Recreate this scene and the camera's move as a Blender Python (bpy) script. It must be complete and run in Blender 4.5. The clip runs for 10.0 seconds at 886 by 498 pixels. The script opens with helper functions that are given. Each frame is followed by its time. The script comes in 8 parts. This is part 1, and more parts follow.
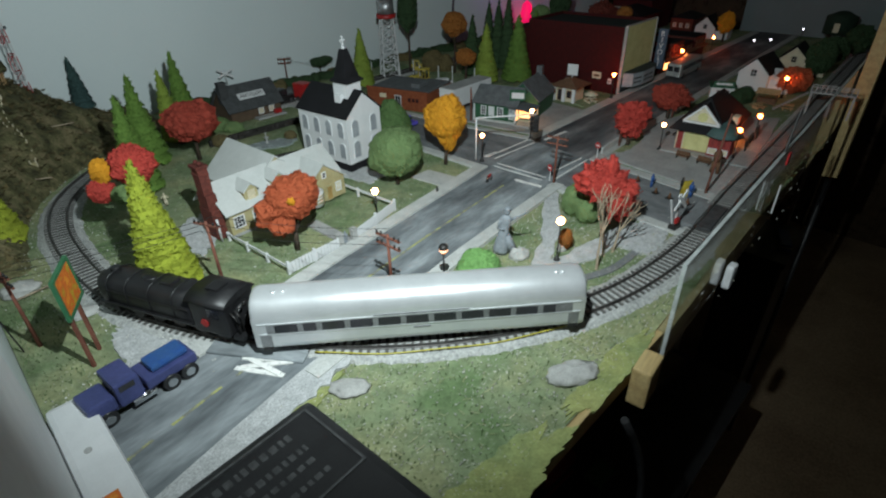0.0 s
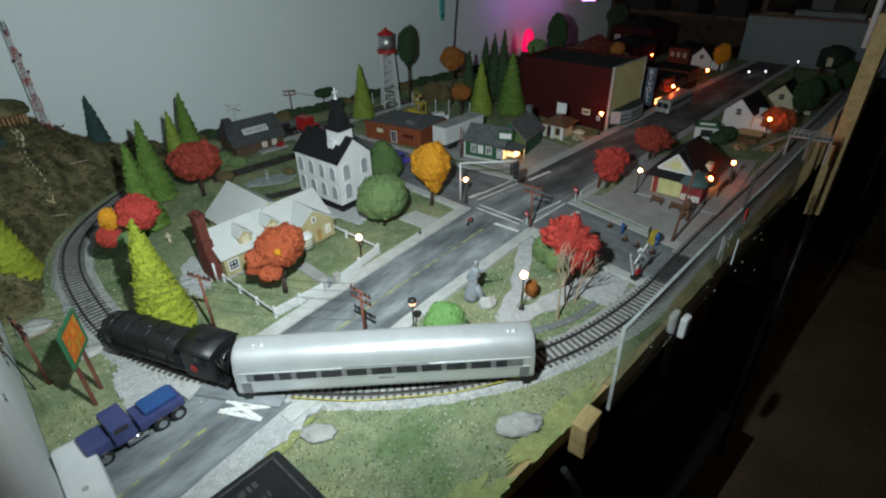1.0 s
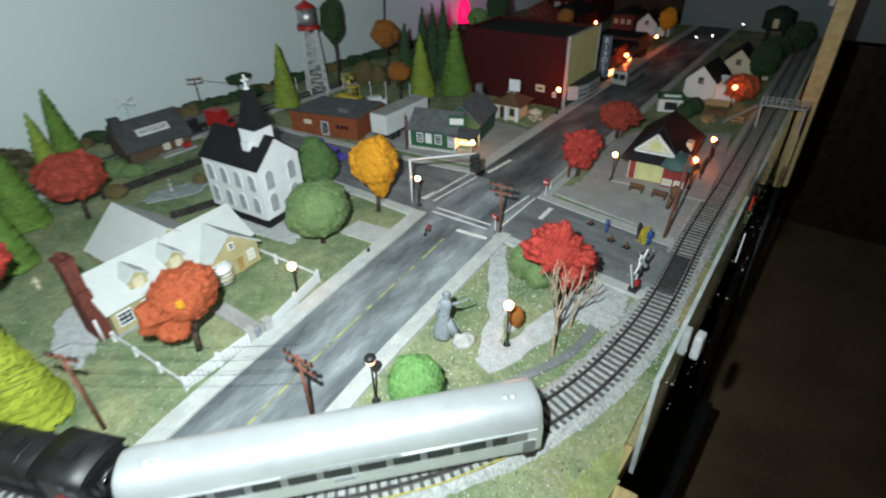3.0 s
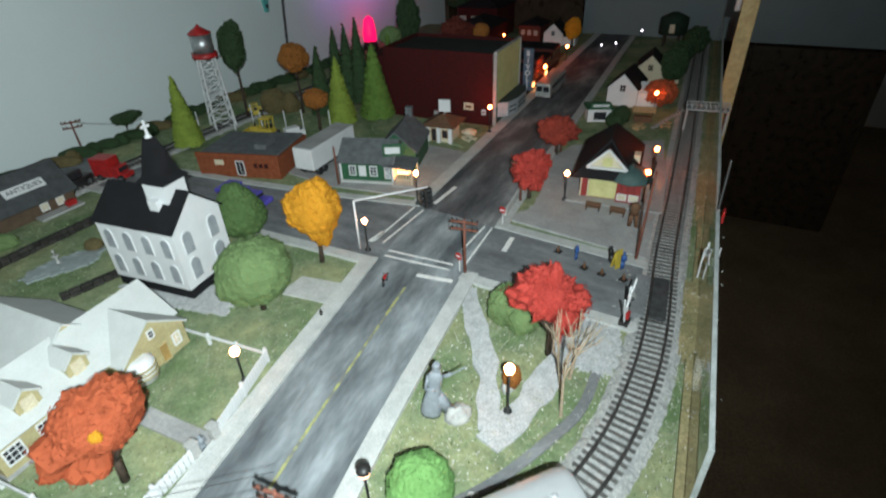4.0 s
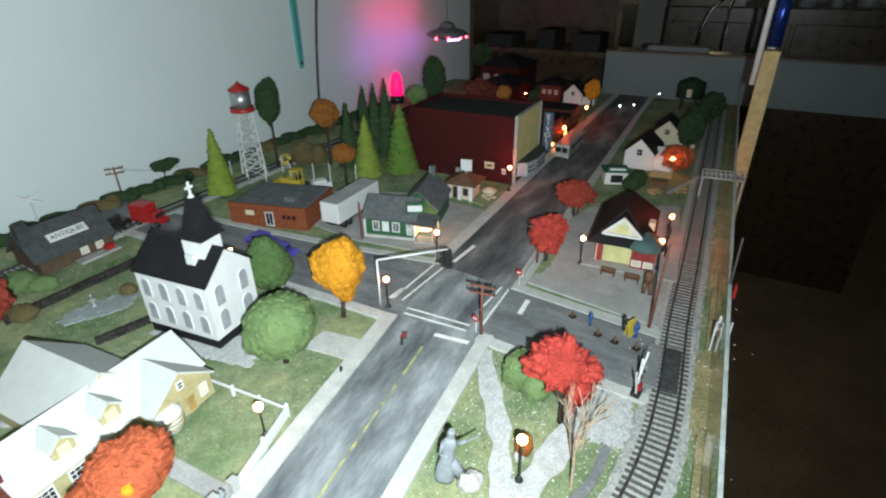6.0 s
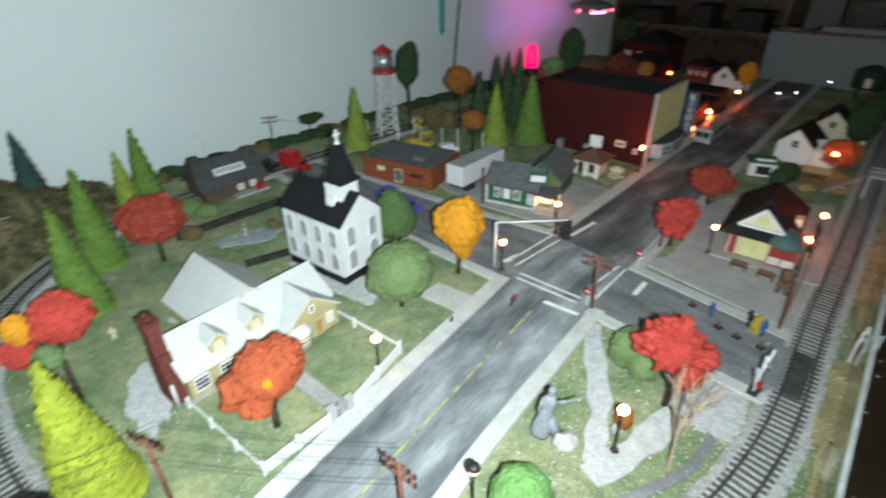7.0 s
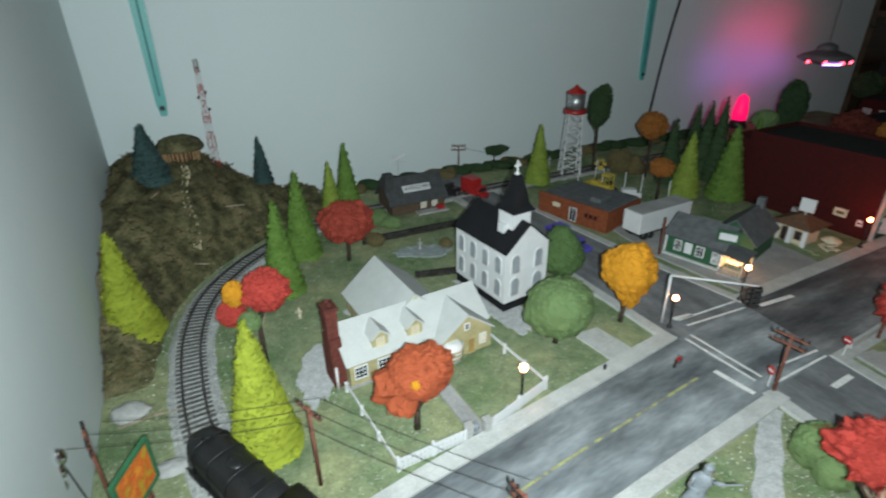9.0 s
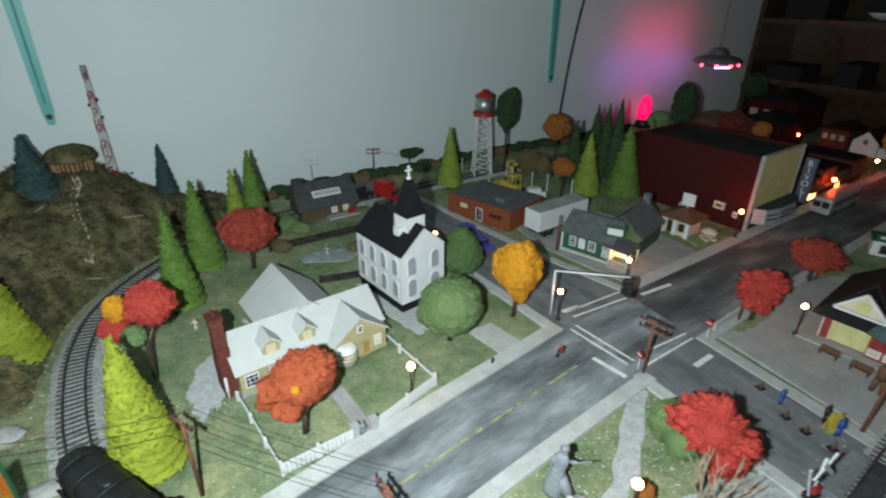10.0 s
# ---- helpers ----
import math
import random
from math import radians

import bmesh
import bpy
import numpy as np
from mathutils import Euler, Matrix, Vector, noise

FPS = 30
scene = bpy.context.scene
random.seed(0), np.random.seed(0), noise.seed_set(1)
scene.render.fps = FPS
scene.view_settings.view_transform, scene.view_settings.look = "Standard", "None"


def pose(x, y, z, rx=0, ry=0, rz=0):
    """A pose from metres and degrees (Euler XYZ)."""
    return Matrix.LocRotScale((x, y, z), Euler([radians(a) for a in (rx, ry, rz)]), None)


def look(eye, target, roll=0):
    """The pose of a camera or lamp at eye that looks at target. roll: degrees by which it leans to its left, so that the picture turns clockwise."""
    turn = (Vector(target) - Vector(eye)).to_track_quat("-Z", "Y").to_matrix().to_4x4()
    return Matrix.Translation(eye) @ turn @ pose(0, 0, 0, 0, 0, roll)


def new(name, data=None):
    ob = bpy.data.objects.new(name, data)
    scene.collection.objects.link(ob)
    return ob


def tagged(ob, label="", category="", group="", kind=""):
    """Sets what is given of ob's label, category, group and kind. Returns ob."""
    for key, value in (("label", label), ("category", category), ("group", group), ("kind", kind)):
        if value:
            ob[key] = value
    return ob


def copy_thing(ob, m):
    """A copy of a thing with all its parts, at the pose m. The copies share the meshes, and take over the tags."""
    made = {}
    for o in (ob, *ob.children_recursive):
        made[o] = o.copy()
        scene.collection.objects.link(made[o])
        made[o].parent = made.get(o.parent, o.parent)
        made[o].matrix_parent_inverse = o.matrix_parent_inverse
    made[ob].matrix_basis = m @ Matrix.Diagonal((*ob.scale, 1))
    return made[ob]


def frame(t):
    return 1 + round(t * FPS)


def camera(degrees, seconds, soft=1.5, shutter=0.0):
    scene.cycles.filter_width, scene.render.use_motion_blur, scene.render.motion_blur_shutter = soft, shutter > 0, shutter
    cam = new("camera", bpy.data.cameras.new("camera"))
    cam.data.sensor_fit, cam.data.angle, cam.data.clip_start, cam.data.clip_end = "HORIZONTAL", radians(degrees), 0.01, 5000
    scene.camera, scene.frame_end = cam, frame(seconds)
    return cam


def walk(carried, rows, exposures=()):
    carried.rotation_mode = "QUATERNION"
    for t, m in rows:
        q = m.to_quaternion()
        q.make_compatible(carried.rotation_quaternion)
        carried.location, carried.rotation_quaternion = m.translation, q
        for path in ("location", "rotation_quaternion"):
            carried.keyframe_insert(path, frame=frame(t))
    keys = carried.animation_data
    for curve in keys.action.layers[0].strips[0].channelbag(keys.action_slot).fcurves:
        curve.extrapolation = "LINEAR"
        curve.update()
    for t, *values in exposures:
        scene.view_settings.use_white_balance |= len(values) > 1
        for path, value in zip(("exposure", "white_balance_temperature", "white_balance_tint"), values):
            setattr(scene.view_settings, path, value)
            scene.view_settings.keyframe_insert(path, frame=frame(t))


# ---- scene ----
cam = camera(80.8, 10.0, soft=2.1, shutter=0.55)
PATH = [
    (0, (0.104, 0.228, 0.279), (0.031, 1.926, -0.776), -1.6),
    (0.5, (0.127, 0.221, 0.308), (0.027, 1.917, -0.746), -1.2),
    (1, (0.147, 0.217, 0.34), (0.022, 1.922, -0.699), -1.5),
    (1.5, (0.156, 0.226, 0.353), (0.017, 1.932, -0.681), -2.0),
    (2, (0.16, 0.235, 0.355), (0.018, 1.934, -0.691), -2.4),
    (3.5, (0.103, 0.396, 0.297), (0.389, 2.022, -0.832), -1.9),
    (4, (0.091, 0.42, 0.307), (0.513, 2.048, -0.775), -2.3),
    (4.5, (0.094, 0.423, 0.329), (0.541, 2.094, -0.674), -2.1),
    (5, (0.089, 0.418, 0.339), (0.541, 2.125, -0.6), -1.2),
    (6.5, (0.083, 0.409, 0.336), (0.334, 2.14, -0.633), -0.7),
    (7, (0.074, 0.395, 0.33), (0.042, 2.116, -0.687), -0.6),
    (7.5, (0.07, 0.391, 0.305), (-0.301, 2.079, -0.702), -1.6),
    (8, (0.057, 0.385, 0.317), (-0.585, 2.023, -0.634), -2.3),
    (8.5, (0.058, 0.382, 0.32), (-0.661, 2.013, -0.589), -1.6),
    (9, (0.075, 0.385, 0.327), (-0.577, 2.055, -0.56), -0.7),
    (9.5, (0.105, 0.39, 0.336), (-0.436, 2.099, -0.552), -0.3),
    (10, (0.131, 0.39, 0.337), (-0.321, 2.124, -0.552), 0.1),
]
EXPOSURES = [(0.0, -0.58), (0.5, -0.60), (1.0, -0.47), (1.5, -0.18), (2.0, 0.06), (3.5, 0.04), (4.0, 0.08), (5.0, 0.40), (6.5, 0.54), (7.5, 0.08), (8.5, -0.1), (9.0, -0.15), (10.0, -0.12)]
walk(cam, [(t, look(eye, target, roll)) for t, eye, target, roll in PATH], exposures=EXPOSURES)

# ---- light ----
world = bpy.data.worlds.new("night_room")
world.use_nodes = True
world.node_tree.nodes["Background"].inputs[0].default_value = (0.55, 0.62, 0.7, 1)
world.node_tree.nodes["Background"].inputs[1].default_value = 0.012
scene.world = world


def spot_lamp(name, at, target, watts, colour, radius, degrees):
    data = bpy.data.lights.new(name, "SPOT")
    data.energy, data.color, data.shadow_soft_size = watts, colour, radius
    data.spot_size, data.spot_blend = radians(degrees), 1.0
    ob = new(name, data)
    ob.matrix_world = look(at, target)
    return ob


def point_lamp(name, at, watts, colour, radius):
    data = bpy.data.lights.new(name, "POINT")
    data.energy, data.color, data.shadow_soft_size = watts, colour, radius
    ob = new(name, data)
    ob.location = at
    return ob


def area_lamp(name, at, target, watts, colour, length):
    data = bpy.data.lights.new(name, "AREA")
    data.shape, data.size, data.size_y = "RECTANGLE", length, 0.012
    data.energy, data.color = watts, colour
    ob = new(name, data)
    ob.matrix_world = look(at, target)
    return ob


# the torch of the carried phone, the one strong light of the room
spot_lamp("phone_torch", (0.094, 0.372, 0.338), (-0.04, 1.0, 0.20), 20.0, (0.87, 1.0, 1.02), 0.004, 168)

# ---- materials ----
MATS = {}


def mat(name, colour, rough=0.7, metal=0.0, second=None, size=0.01, mix=0.35, fine=0.0015, bump=0.15, glow=0.0, third=None, stretch=(1, 1, 1), rand=0.0, cut=(0.35, 0.65)):
    """A surface of two colours in patches of a size in metres, with a fine grain and relief over them."""
    if name in MATS:
        return MATS[name]
    m = bpy.data.materials.new(name)
    m.use_nodes = True
    nt = m.node_tree
    b = nt.nodes["Principled BSDF"]
    tc = nt.nodes.new("ShaderNodeTexCoord")
    mp = nt.nodes.new("ShaderNodeMapping")
    mp.inputs["Scale"].default_value = stretch
    nt.links.new(tc.outputs["Object"], mp.inputs[0])
    n1 = nt.nodes.new("ShaderNodeTexNoise")
    n1.inputs["Scale"].default_value = 1 / size
    n1.inputs["Detail"].default_value = 4
    n1.inputs["Roughness"].default_value = 0.6
    nt.links.new(mp.outputs[0], n1.inputs["Vector"])
    n2 = nt.nodes.new("ShaderNodeTexNoise")
    n2.inputs["Scale"].default_value = 1 / fine
    n2.inputs["Detail"].default_value = 3
    nt.links.new(mp.outputs[0], n2.inputs["Vector"])
    if second is None:
        second = tuple(c * 0.72 for c in colour)
    r1 = nt.nodes.new("ShaderNodeValToRGB")
    r1.color_ramp.elements[0].position, r1.color_ramp.elements[1].position = cut
    r1.color_ramp.elements[0].color = (*second, 1)
    r1.color_ramp.elements[1].color = (*colour, 1)
    if third:
        e = r1.color_ramp.elements.new((cut[0] + cut[1]) / 2)
        e.color = (*third, 1)
    nt.links.new(n1.outputs[0], r1.inputs[0])
    mx = nt.nodes.new("ShaderNodeMix")
    mx.data_type, mx.blend_type = "RGBA", "OVERLAY"
    mx.inputs[0].default_value = mix
    nt.links.new(r1.outputs[0], mx.inputs[6])
    nt.links.new(n2.outputs[0], mx.inputs[7])
    out = mx.outputs[2]
    if rand:
        oi = nt.nodes.new("ShaderNodeObjectInfo")
        hs = nt.nodes.new("ShaderNodeHueSaturation")
        mr = nt.nodes.new("ShaderNodeMapRange")
        mr.inputs[3].default_value, mr.inputs[4].default_value = 1 - rand, 1 + rand
        nt.links.new(oi.outputs["Random"], mr.inputs[0])
        nt.links.new(mr.outputs[0], hs.inputs["Value"])
        nt.links.new(out, hs.inputs["Color"])
        out = hs.outputs[0]
    nt.links.new(out, b.inputs["Base Color"])
    rr = nt.nodes.new("ShaderNodeMapRange")
    rr.inputs[3].default_value, rr.inputs[4].default_value = max(0.02, rough - 0.12), min(1, rough + 0.12)
    nt.links.new(n1.outputs[0], rr.inputs[0])
    nt.links.new(rr.outputs[0], b.inputs["Roughness"])
    b.inputs["Metallic"].default_value = metal
    b.inputs["Specular IOR Level"].default_value = 0.2 if rough >= 0.8 else 0.5
    if bump:
        bp = nt.nodes.new("ShaderNodeBump")
        bp.inputs["Strength"].default_value = bump
        bp.inputs["Distance"].default_value = fine * 0.5
        nt.links.new(n2.outputs[0], bp.inputs["Height"])
        nt.links.new(bp.outputs[0], b.inputs["Normal"])
    if glow:
        nt.links.new(out, b.inputs["Emission Color"])
        b.inputs["Emission Strength"].default_value = glow
    MATS[name] = m
    return m


def leaf_mat(name, colour, second, rough=0.85):
    """Foliage: each leaf of the mesh takes its own shade."""
    if name in MATS:
        return MATS[name]
    m = bpy.data.materials.new(name)
    m.use_nodes = True
    nt = m.node_tree
    b = nt.nodes["Principled BSDF"]
    g = nt.nodes.new("ShaderNodeNewGeometry")
    r = nt.nodes.new("ShaderNodeValToRGB")
    r.color_ramp.elements[0].color, r.color_ramp.elements[1].color = (*second, 1), (*colour, 1)
    nt.links.new(g.outputs["Random Per Island"], r.inputs[0])
    tc = nt.nodes.new("ShaderNodeTexCoord")
    n = nt.nodes.new("ShaderNodeTexNoise")
    n.inputs["Scale"].default_value = 60
    nt.links.new(tc.outputs["Object"], n.inputs["Vector"])
    mx = nt.nodes.new("ShaderNodeMix")
    mx.data_type, mx.blend_type = "RGBA", "OVERLAY"
    mx.inputs[0].default_value = 0.35
    nt.links.new(r.outputs[0], mx.inputs[6])
    nt.links.new(n.outputs[0], mx.inputs[7])
    nt.links.new(mx.outputs[2], b.inputs["Base Color"])
    b.inputs["Roughness"].default_value = rough
    b.inputs["Specular IOR Level"].default_value = 0.2
    MATS[name] = m
    return m


def glow_mat(name, colour, strength, base=(0.8, 0.75, 0.65)):
    if name in MATS:
        return MATS[name]
    m = bpy.data.materials.new(name)
    m.use_nodes = True
    b = m.node_tree.nodes["Principled BSDF"]
    b.inputs["Base Color"].default_value = (*base, 1)
    b.inputs["Emission Color"].default_value = (*colour, 1)
    b.inputs["Emission Strength"].default_value = strength
    MATS[name] = m
    return m


def glass_mat(name, colour=(0.9, 0.95, 0.95), rough=0.05):
    if name in MATS:
        return MATS[name]
    m = bpy.data.materials.new(name)
    m.use_nodes = True
    b = m.node_tree.nodes["Principled BSDF"]
    b.inputs["Base Color"].default_value = (*colour, 1)
    b.inputs["Roughness"].default_value = rough
    b.inputs["Transmission Weight"].default_value = 1.0
    MATS[name] = m
    return m


def turf_mat(name, tones, specks=0.06):
    """Scenic turf: wide drifts between three tones, clumps over them, loose pale specks and a rough relief."""
    m = bpy.data.materials.new(name)
    m.use_nodes = True
    nt = m.node_tree
    b = nt.nodes["Principled BSDF"]
    tc = nt.nodes.new("ShaderNodeTexCoord")

    def field(size, detail=3.0, rough=0.55):
        n = nt.nodes.new("ShaderNodeTexNoise")
        n.inputs["Scale"].default_value, n.inputs["Detail"].default_value, n.inputs["Roughness"].default_value = 1 / size, detail, rough
        nt.links.new(tc.outputs["Object"], n.inputs["Vector"])
        return n.outputs[0]

    def ramp(src, stops):
        r = nt.nodes.new("ShaderNodeValToRGB")
        r.color_ramp.elements[0].position, r.color_ramp.elements[0].color = stops[0][0], (*stops[0][1], 1)
        r.color_ramp.elements[1].position, r.color_ramp.elements[1].color = stops[-1][0], (*stops[-1][1], 1)
        for at, c in stops[1:-1]:
            r.color_ramp.elements.new(at).color = (*c, 1)
        nt.links.new(src, r.inputs[0])
        return r.outputs[0]

    def blend(kind, factor, a, c):
        mx = nt.nodes.new("ShaderNodeMix")
        mx.data_type, mx.blend_type = "RGBA", kind
        if isinstance(factor, float):
            mx.inputs[0].default_value = factor
        else:
            nt.links.new(factor, mx.inputs[0])
        nt.links.new(a, mx.inputs[6])
        if isinstance(c, tuple):
            mx.inputs[7].default_value = (*c, 1)
        else:
            nt.links.new(c, mx.inputs[7])
        return mx.outputs[2]

    col = ramp(field(0.075, 4.0), [(0.36, tones[0]), (0.48, tones[1]), (0.62, tones[2])])
    col = blend("OVERLAY", 0.55, col, field(0.012, 4.0, 0.65))
    col = blend("OVERLAY", 0.35, col, field(0.0024, 2.0))
    speck = ramp(field(0.0020, 1.0), [(0.66, (0, 0, 0)), (0.72, (1, 1, 1))])
    where = ramp(field(0.05, 2.0), [(0.42, (0, 0, 0)), (0.60, (1, 1, 1))])
    col = blend("MIX", blend("MULTIPLY", 1.0, speck, where), col, (0.52, 0.51, 0.44))
    nt.links.new(col, b.inputs["Base Color"])
    b.inputs["Roughness"].default_value = 0.95
    b.inputs["Specular IOR Level"].default_value = 0.15
    bp = nt.nodes.new("ShaderNodeBump")
    bp.inputs["Strength"].default_value, bp.inputs["Distance"].default_value = 0.6, 0.0012
    nt.links.new(field(0.0026, 3.0), bp.inputs["Height"])
    nt.links.new(bp.outputs[0], b.inputs["Normal"])
    MATS[name] = m
    return m


GRASS = turf_mat("static_grass_turf", ((0.125, 0.185, 0.085), (0.195, 0.240, 0.135), (0.270, 0.290, 0.155)))
TURF_TAN = mat("straw_turf", (0.36, 0.30, 0.16), 0.95, second=(0.22, 0.20, 0.10), size=0.03, fine=0.002, mix=0.7, bump=0.9)
ASPHALT = mat("painted_asphalt", (0.34, 0.37, 0.385), 0.8, second=(0.09, 0.10, 0.108), third=(0.19, 0.21, 0.22), size=0.050, stretch=(0.45, 1.5, 1), fine=0.004, mix=0.25, bump=0.15, cut=(0.34, 0.68))
# darker copy of the road colour: the far end's missing light is painted in
ASPHALT_UNLIT = mat("unlit_far_asphalt", (0.26, 0.26, 0.26), 0.85, second=(0.06, 0.062, 0.066), third=(0.12, 0.12, 0.125), size=0.06, stretch=(0.45, 1.5, 1), fine=0.004, mix=0.25, bump=0.15, cut=(0.34, 0.68))
ASPHALT_DARK = mat("dark_asphalt", (0.22, 0.23, 0.235), 0.85, second=(0.12, 0.125, 0.13), size=0.03, stretch=(0.4, 1, 1), fine=0.002, bump=0.2)
LOT = mat("grey_lot", (0.38, 0.38, 0.37), 0.9, second=(0.29, 0.29, 0.285), size=0.04, fine=0.002, bump=0.2)
CONCRETE = mat("pavement_concrete", (0.50, 0.51, 0.49), 0.9, second=(0.40, 0.41, 0.395), size=0.015, fine=0.0015, bump=0.2, rand=0.06)
GRAVEL = mat("ballast_gravel", (0.48, 0.485, 0.47), 0.95, second=(0.29, 0.30, 0.29), size=0.004, fine=0.0012, mix=0.7, bump=0.9)
PATHG = mat("path_gravel", (0.50, 0.51, 0.51), 0.95, second=(0.38, 0.39, 0.39), size=0.008, fine=0.0014, mix=0.6, bump=0.7)
YELLOW = mat("road_paint_yellow", (0.38, 0.385, 0.15), 0.8, second=(0.19, 0.195, 0.165), size=0.010, cut=(0.42, 0.58))
WHITEP = mat("road_paint_white", (0.78, 0.78, 0.75), 0.8, second=(0.5, 0.5, 0.5), size=0.005, cut=(0.3, 0.5))
RAIL = mat("blackened_rail", (0.11, 0.105, 0.10), 0.5, 0.5, second=(0.05, 0.047, 0.045), size=0.01)
TIE = mat("dark_plastic_tie", (0.125, 0.122, 0.115), 0.85, second=(0.075, 0.073, 0.07), size=0.003, rand=0.25)
WALLP = mat("grey_white_wall_paint", (0.68, 0.75, 0.755), 0.75, second=(0.655, 0.725, 0.73), size=0.25, fine=0.004, mix=0.05, bump=0.06)
WOODRAW = mat("raw_pine", (0.52, 0.40, 0.19), 0.7, second=(0.40, 0.28, 0.12), size=0.012, stretch=(0.1, 1, 1), fine=0.002)
DARKWOOD = mat("dark_varnished_board", (0.09, 0.06, 0.035), 0.3, second=(0.05, 0.032, 0.02), size=0.03, stretch=(0.1, 1, 1))
FLOORM = mat("brown_carpet", (0.34, 0.245, 0.15), 0.95, second=(0.24, 0.165, 0.10), size=0.2, fine=0.006, mix=0.5)
CEILM = mat("ceiling_paint", (0.68, 0.67, 0.63), 0.9, second=(0.62, 0.61, 0.57), size=0.3, bump=0.05)
WHITE = mat("white_styrene", (0.66, 0.67, 0.675), 0.6, second=(0.60, 0.61, 0.615), size=0.02, mix=0.1, bump=0.05)
ROOFWHITE = mat("pale_shingle_roof", (0.50, 0.515, 0.50), 0.8, second=(0.455, 0.47, 0.455), size=0.015, mix=0.1, bump=0.15)
BLACKROOF = mat("black_shingle", (0.013, 0.013, 0.015), 0.8, second=(0.008, 0.008, 0.009), size=0.01, fine=0.001, bump=0.4)
GREYROOF = mat("grey_shingle", (0.13, 0.14, 0.145), 0.85, second=(0.09, 0.095, 0.10), size=0.01, fine=0.001, bump=0.3)
TAN = mat("tan_clapboard", (0.40, 0.35, 0.19), 0.75, second=(0.33, 0.285, 0.145), size=0.01)
BRICKM = mat("red_brown_brick", (0.13, 0.037, 0.028), 0.9, second=(0.08, 0.024, 0.019), size=0.004, fine=0.001, rand=0.2)
BRICKO = mat("orange_brick_siding", (0.24, 0.072, 0.032), 0.85, second=(0.17, 0.048, 0.02), size=0.006, fine=0.001)
BRICKD = mat("dark_red_brick", (0.056, 0.0068, 0.0066), 0.9, second=(0.035, 0.005, 0.005), size=0.008, fine=0.0012)
GLASSGREY = mat("grey_window_film", (0.33, 0.35, 0.37), 0.35, second=(0.24, 0.26, 0.28), size=0.01, bump=0.0)
GLASSDARK = mat("dark_window", (0.02, 0.022, 0.025), 0.12, second=(0.03, 0.03, 0.035), size=0.01, bump=0.0)
GREEN = mat("dark_green_siding", (0.02, 0.10, 0.045), 0.7, second=(0.014, 0.07, 0.03), size=0.008)
SILVER = mat("silver_coach_paint", (0.66, 0.68, 0.69), 0.36, 0.5, second=(0.60, 0.62, 0.63), size=0.03, fine=0.006, mix=0.12, bump=0.0)
LOCO = mat("black_loco_shell", (0.014, 0.014, 0.015), 0.45, second=(0.008, 0.008, 0.009), size=0.01, bump=0.1)
BLACK = mat("black_plastic", (0.012, 0.012, 0.013), 0.42, second=(0.02, 0.02, 0.021), size=0.02, bump=0.08)
IRON = mat("black_iron", (0.018, 0.018, 0.018), 0.5, 0.3, second=(0.03, 0.028, 0.026), size=0.006)
POLEW = mat("reddish_pole_wood", (0.20, 0.08, 0.055), 0.85, second=(0.13, 0.05, 0.035), size=0.004, stretch=(1, 1, 0.2))
BARK = mat("dark_bark", (0.07, 0.05, 0.035), 0.95, second=(0.035, 0.026, 0.02), size=0.003, bump=0.6)
DRYWOOD = mat("pale_dry_twig", (0.42, 0.34, 0.24), 0.9, second=(0.28, 0.22, 0.16), size=0.003)
STONE = mat("plaster_rock", (0.45, 0.45, 0.43), 0.9, second=(0.34, 0.34, 0.325), size=0.01, fine=0.001, bump=0.5)
PEWTER = mat("grey_figure", (0.25, 0.28, 0.305), 0.7, second=(0.19, 0.21, 0.23), size=0.005)
RED = mat("red_paint", (0.42, 0.02, 0.02), 0.45, second=(0.3, 0.012, 0.012), size=0.01)
BLUE = mat("deep_blue_paint", (0.055, 0.065, 0.18), 0.4, second=(0.04, 0.05, 0.14), size=0.01)
BLUE2 = mat("bright_blue_paint", (0.03, 0.085, 0.22), 0.4, second=(0.02, 0.07, 0.24), size=0.01)
PURPLE = mat("violet_paint", (0.10, 0.08, 0.45), 0.4, second=(0.07, 0.055, 0.33), size=0.01)
YELLOWP = mat("machine_yellow", (0.55, 0.42, 0.05), 0.5, second=(0.4, 0.3, 0.04), size=0.008)
ORANGEP = mat("orange_print", (0.70, 0.26, 0.03), 0.5, second=(0.45, 0.30, 0.03), third=(0.55, 0.10, 0.02), size=0.008, bump=0.0)
CHROME = mat("chrome", (0.75, 0.76, 0.78), 0.15, 1.0, second=(0.7, 0.7, 0.7), size=0.01, bump=0.0)
TEAL = mat("teal_bracket_paint", (0.12, 0.45, 0.42), 0.45, second=(0.09, 0.38, 0.36), size=0.05, bump=0.05)
HILLM = mat("brown_scenic_hill", (0.20, 0.165, 0.09), 0.95, second=(0.045, 0.042, 0.022), third=(0.11, 0.105, 0.05), size=0.022, fine=0.003, mix=0.8, bump=0.9)
CREAM = mat("cream_wall", (0.62, 0.56, 0.40), 0.75, second=(0.52, 0.46, 0.33), size=0.01)
PALEY = mat("pale_yellow_wall", (0.58, 0.56, 0.26), 0.75, second=(0.48, 0.46, 0.2), size=0.012)
BROWNROOF = mat("brown_shingle", (0.16, 0.085, 0.05), 0.85, second=(0.11, 0.06, 0.035), size=0.006, bump=0.3)
GLOBE = glow_mat("lit_globe", (1.0, 0.32, 0.13), 38.0)
GLOBEF = glow_mat("bright_orange_globe", (1.0, 0.105, 0.02), 150.0)
GLOBEO = glow_mat("amber_globe", (1.0, 0.22, 0.035), 80.0)
GLOBED = glow_mat("dim_globe", (1.0, 0.40, 0.18), 3.0)
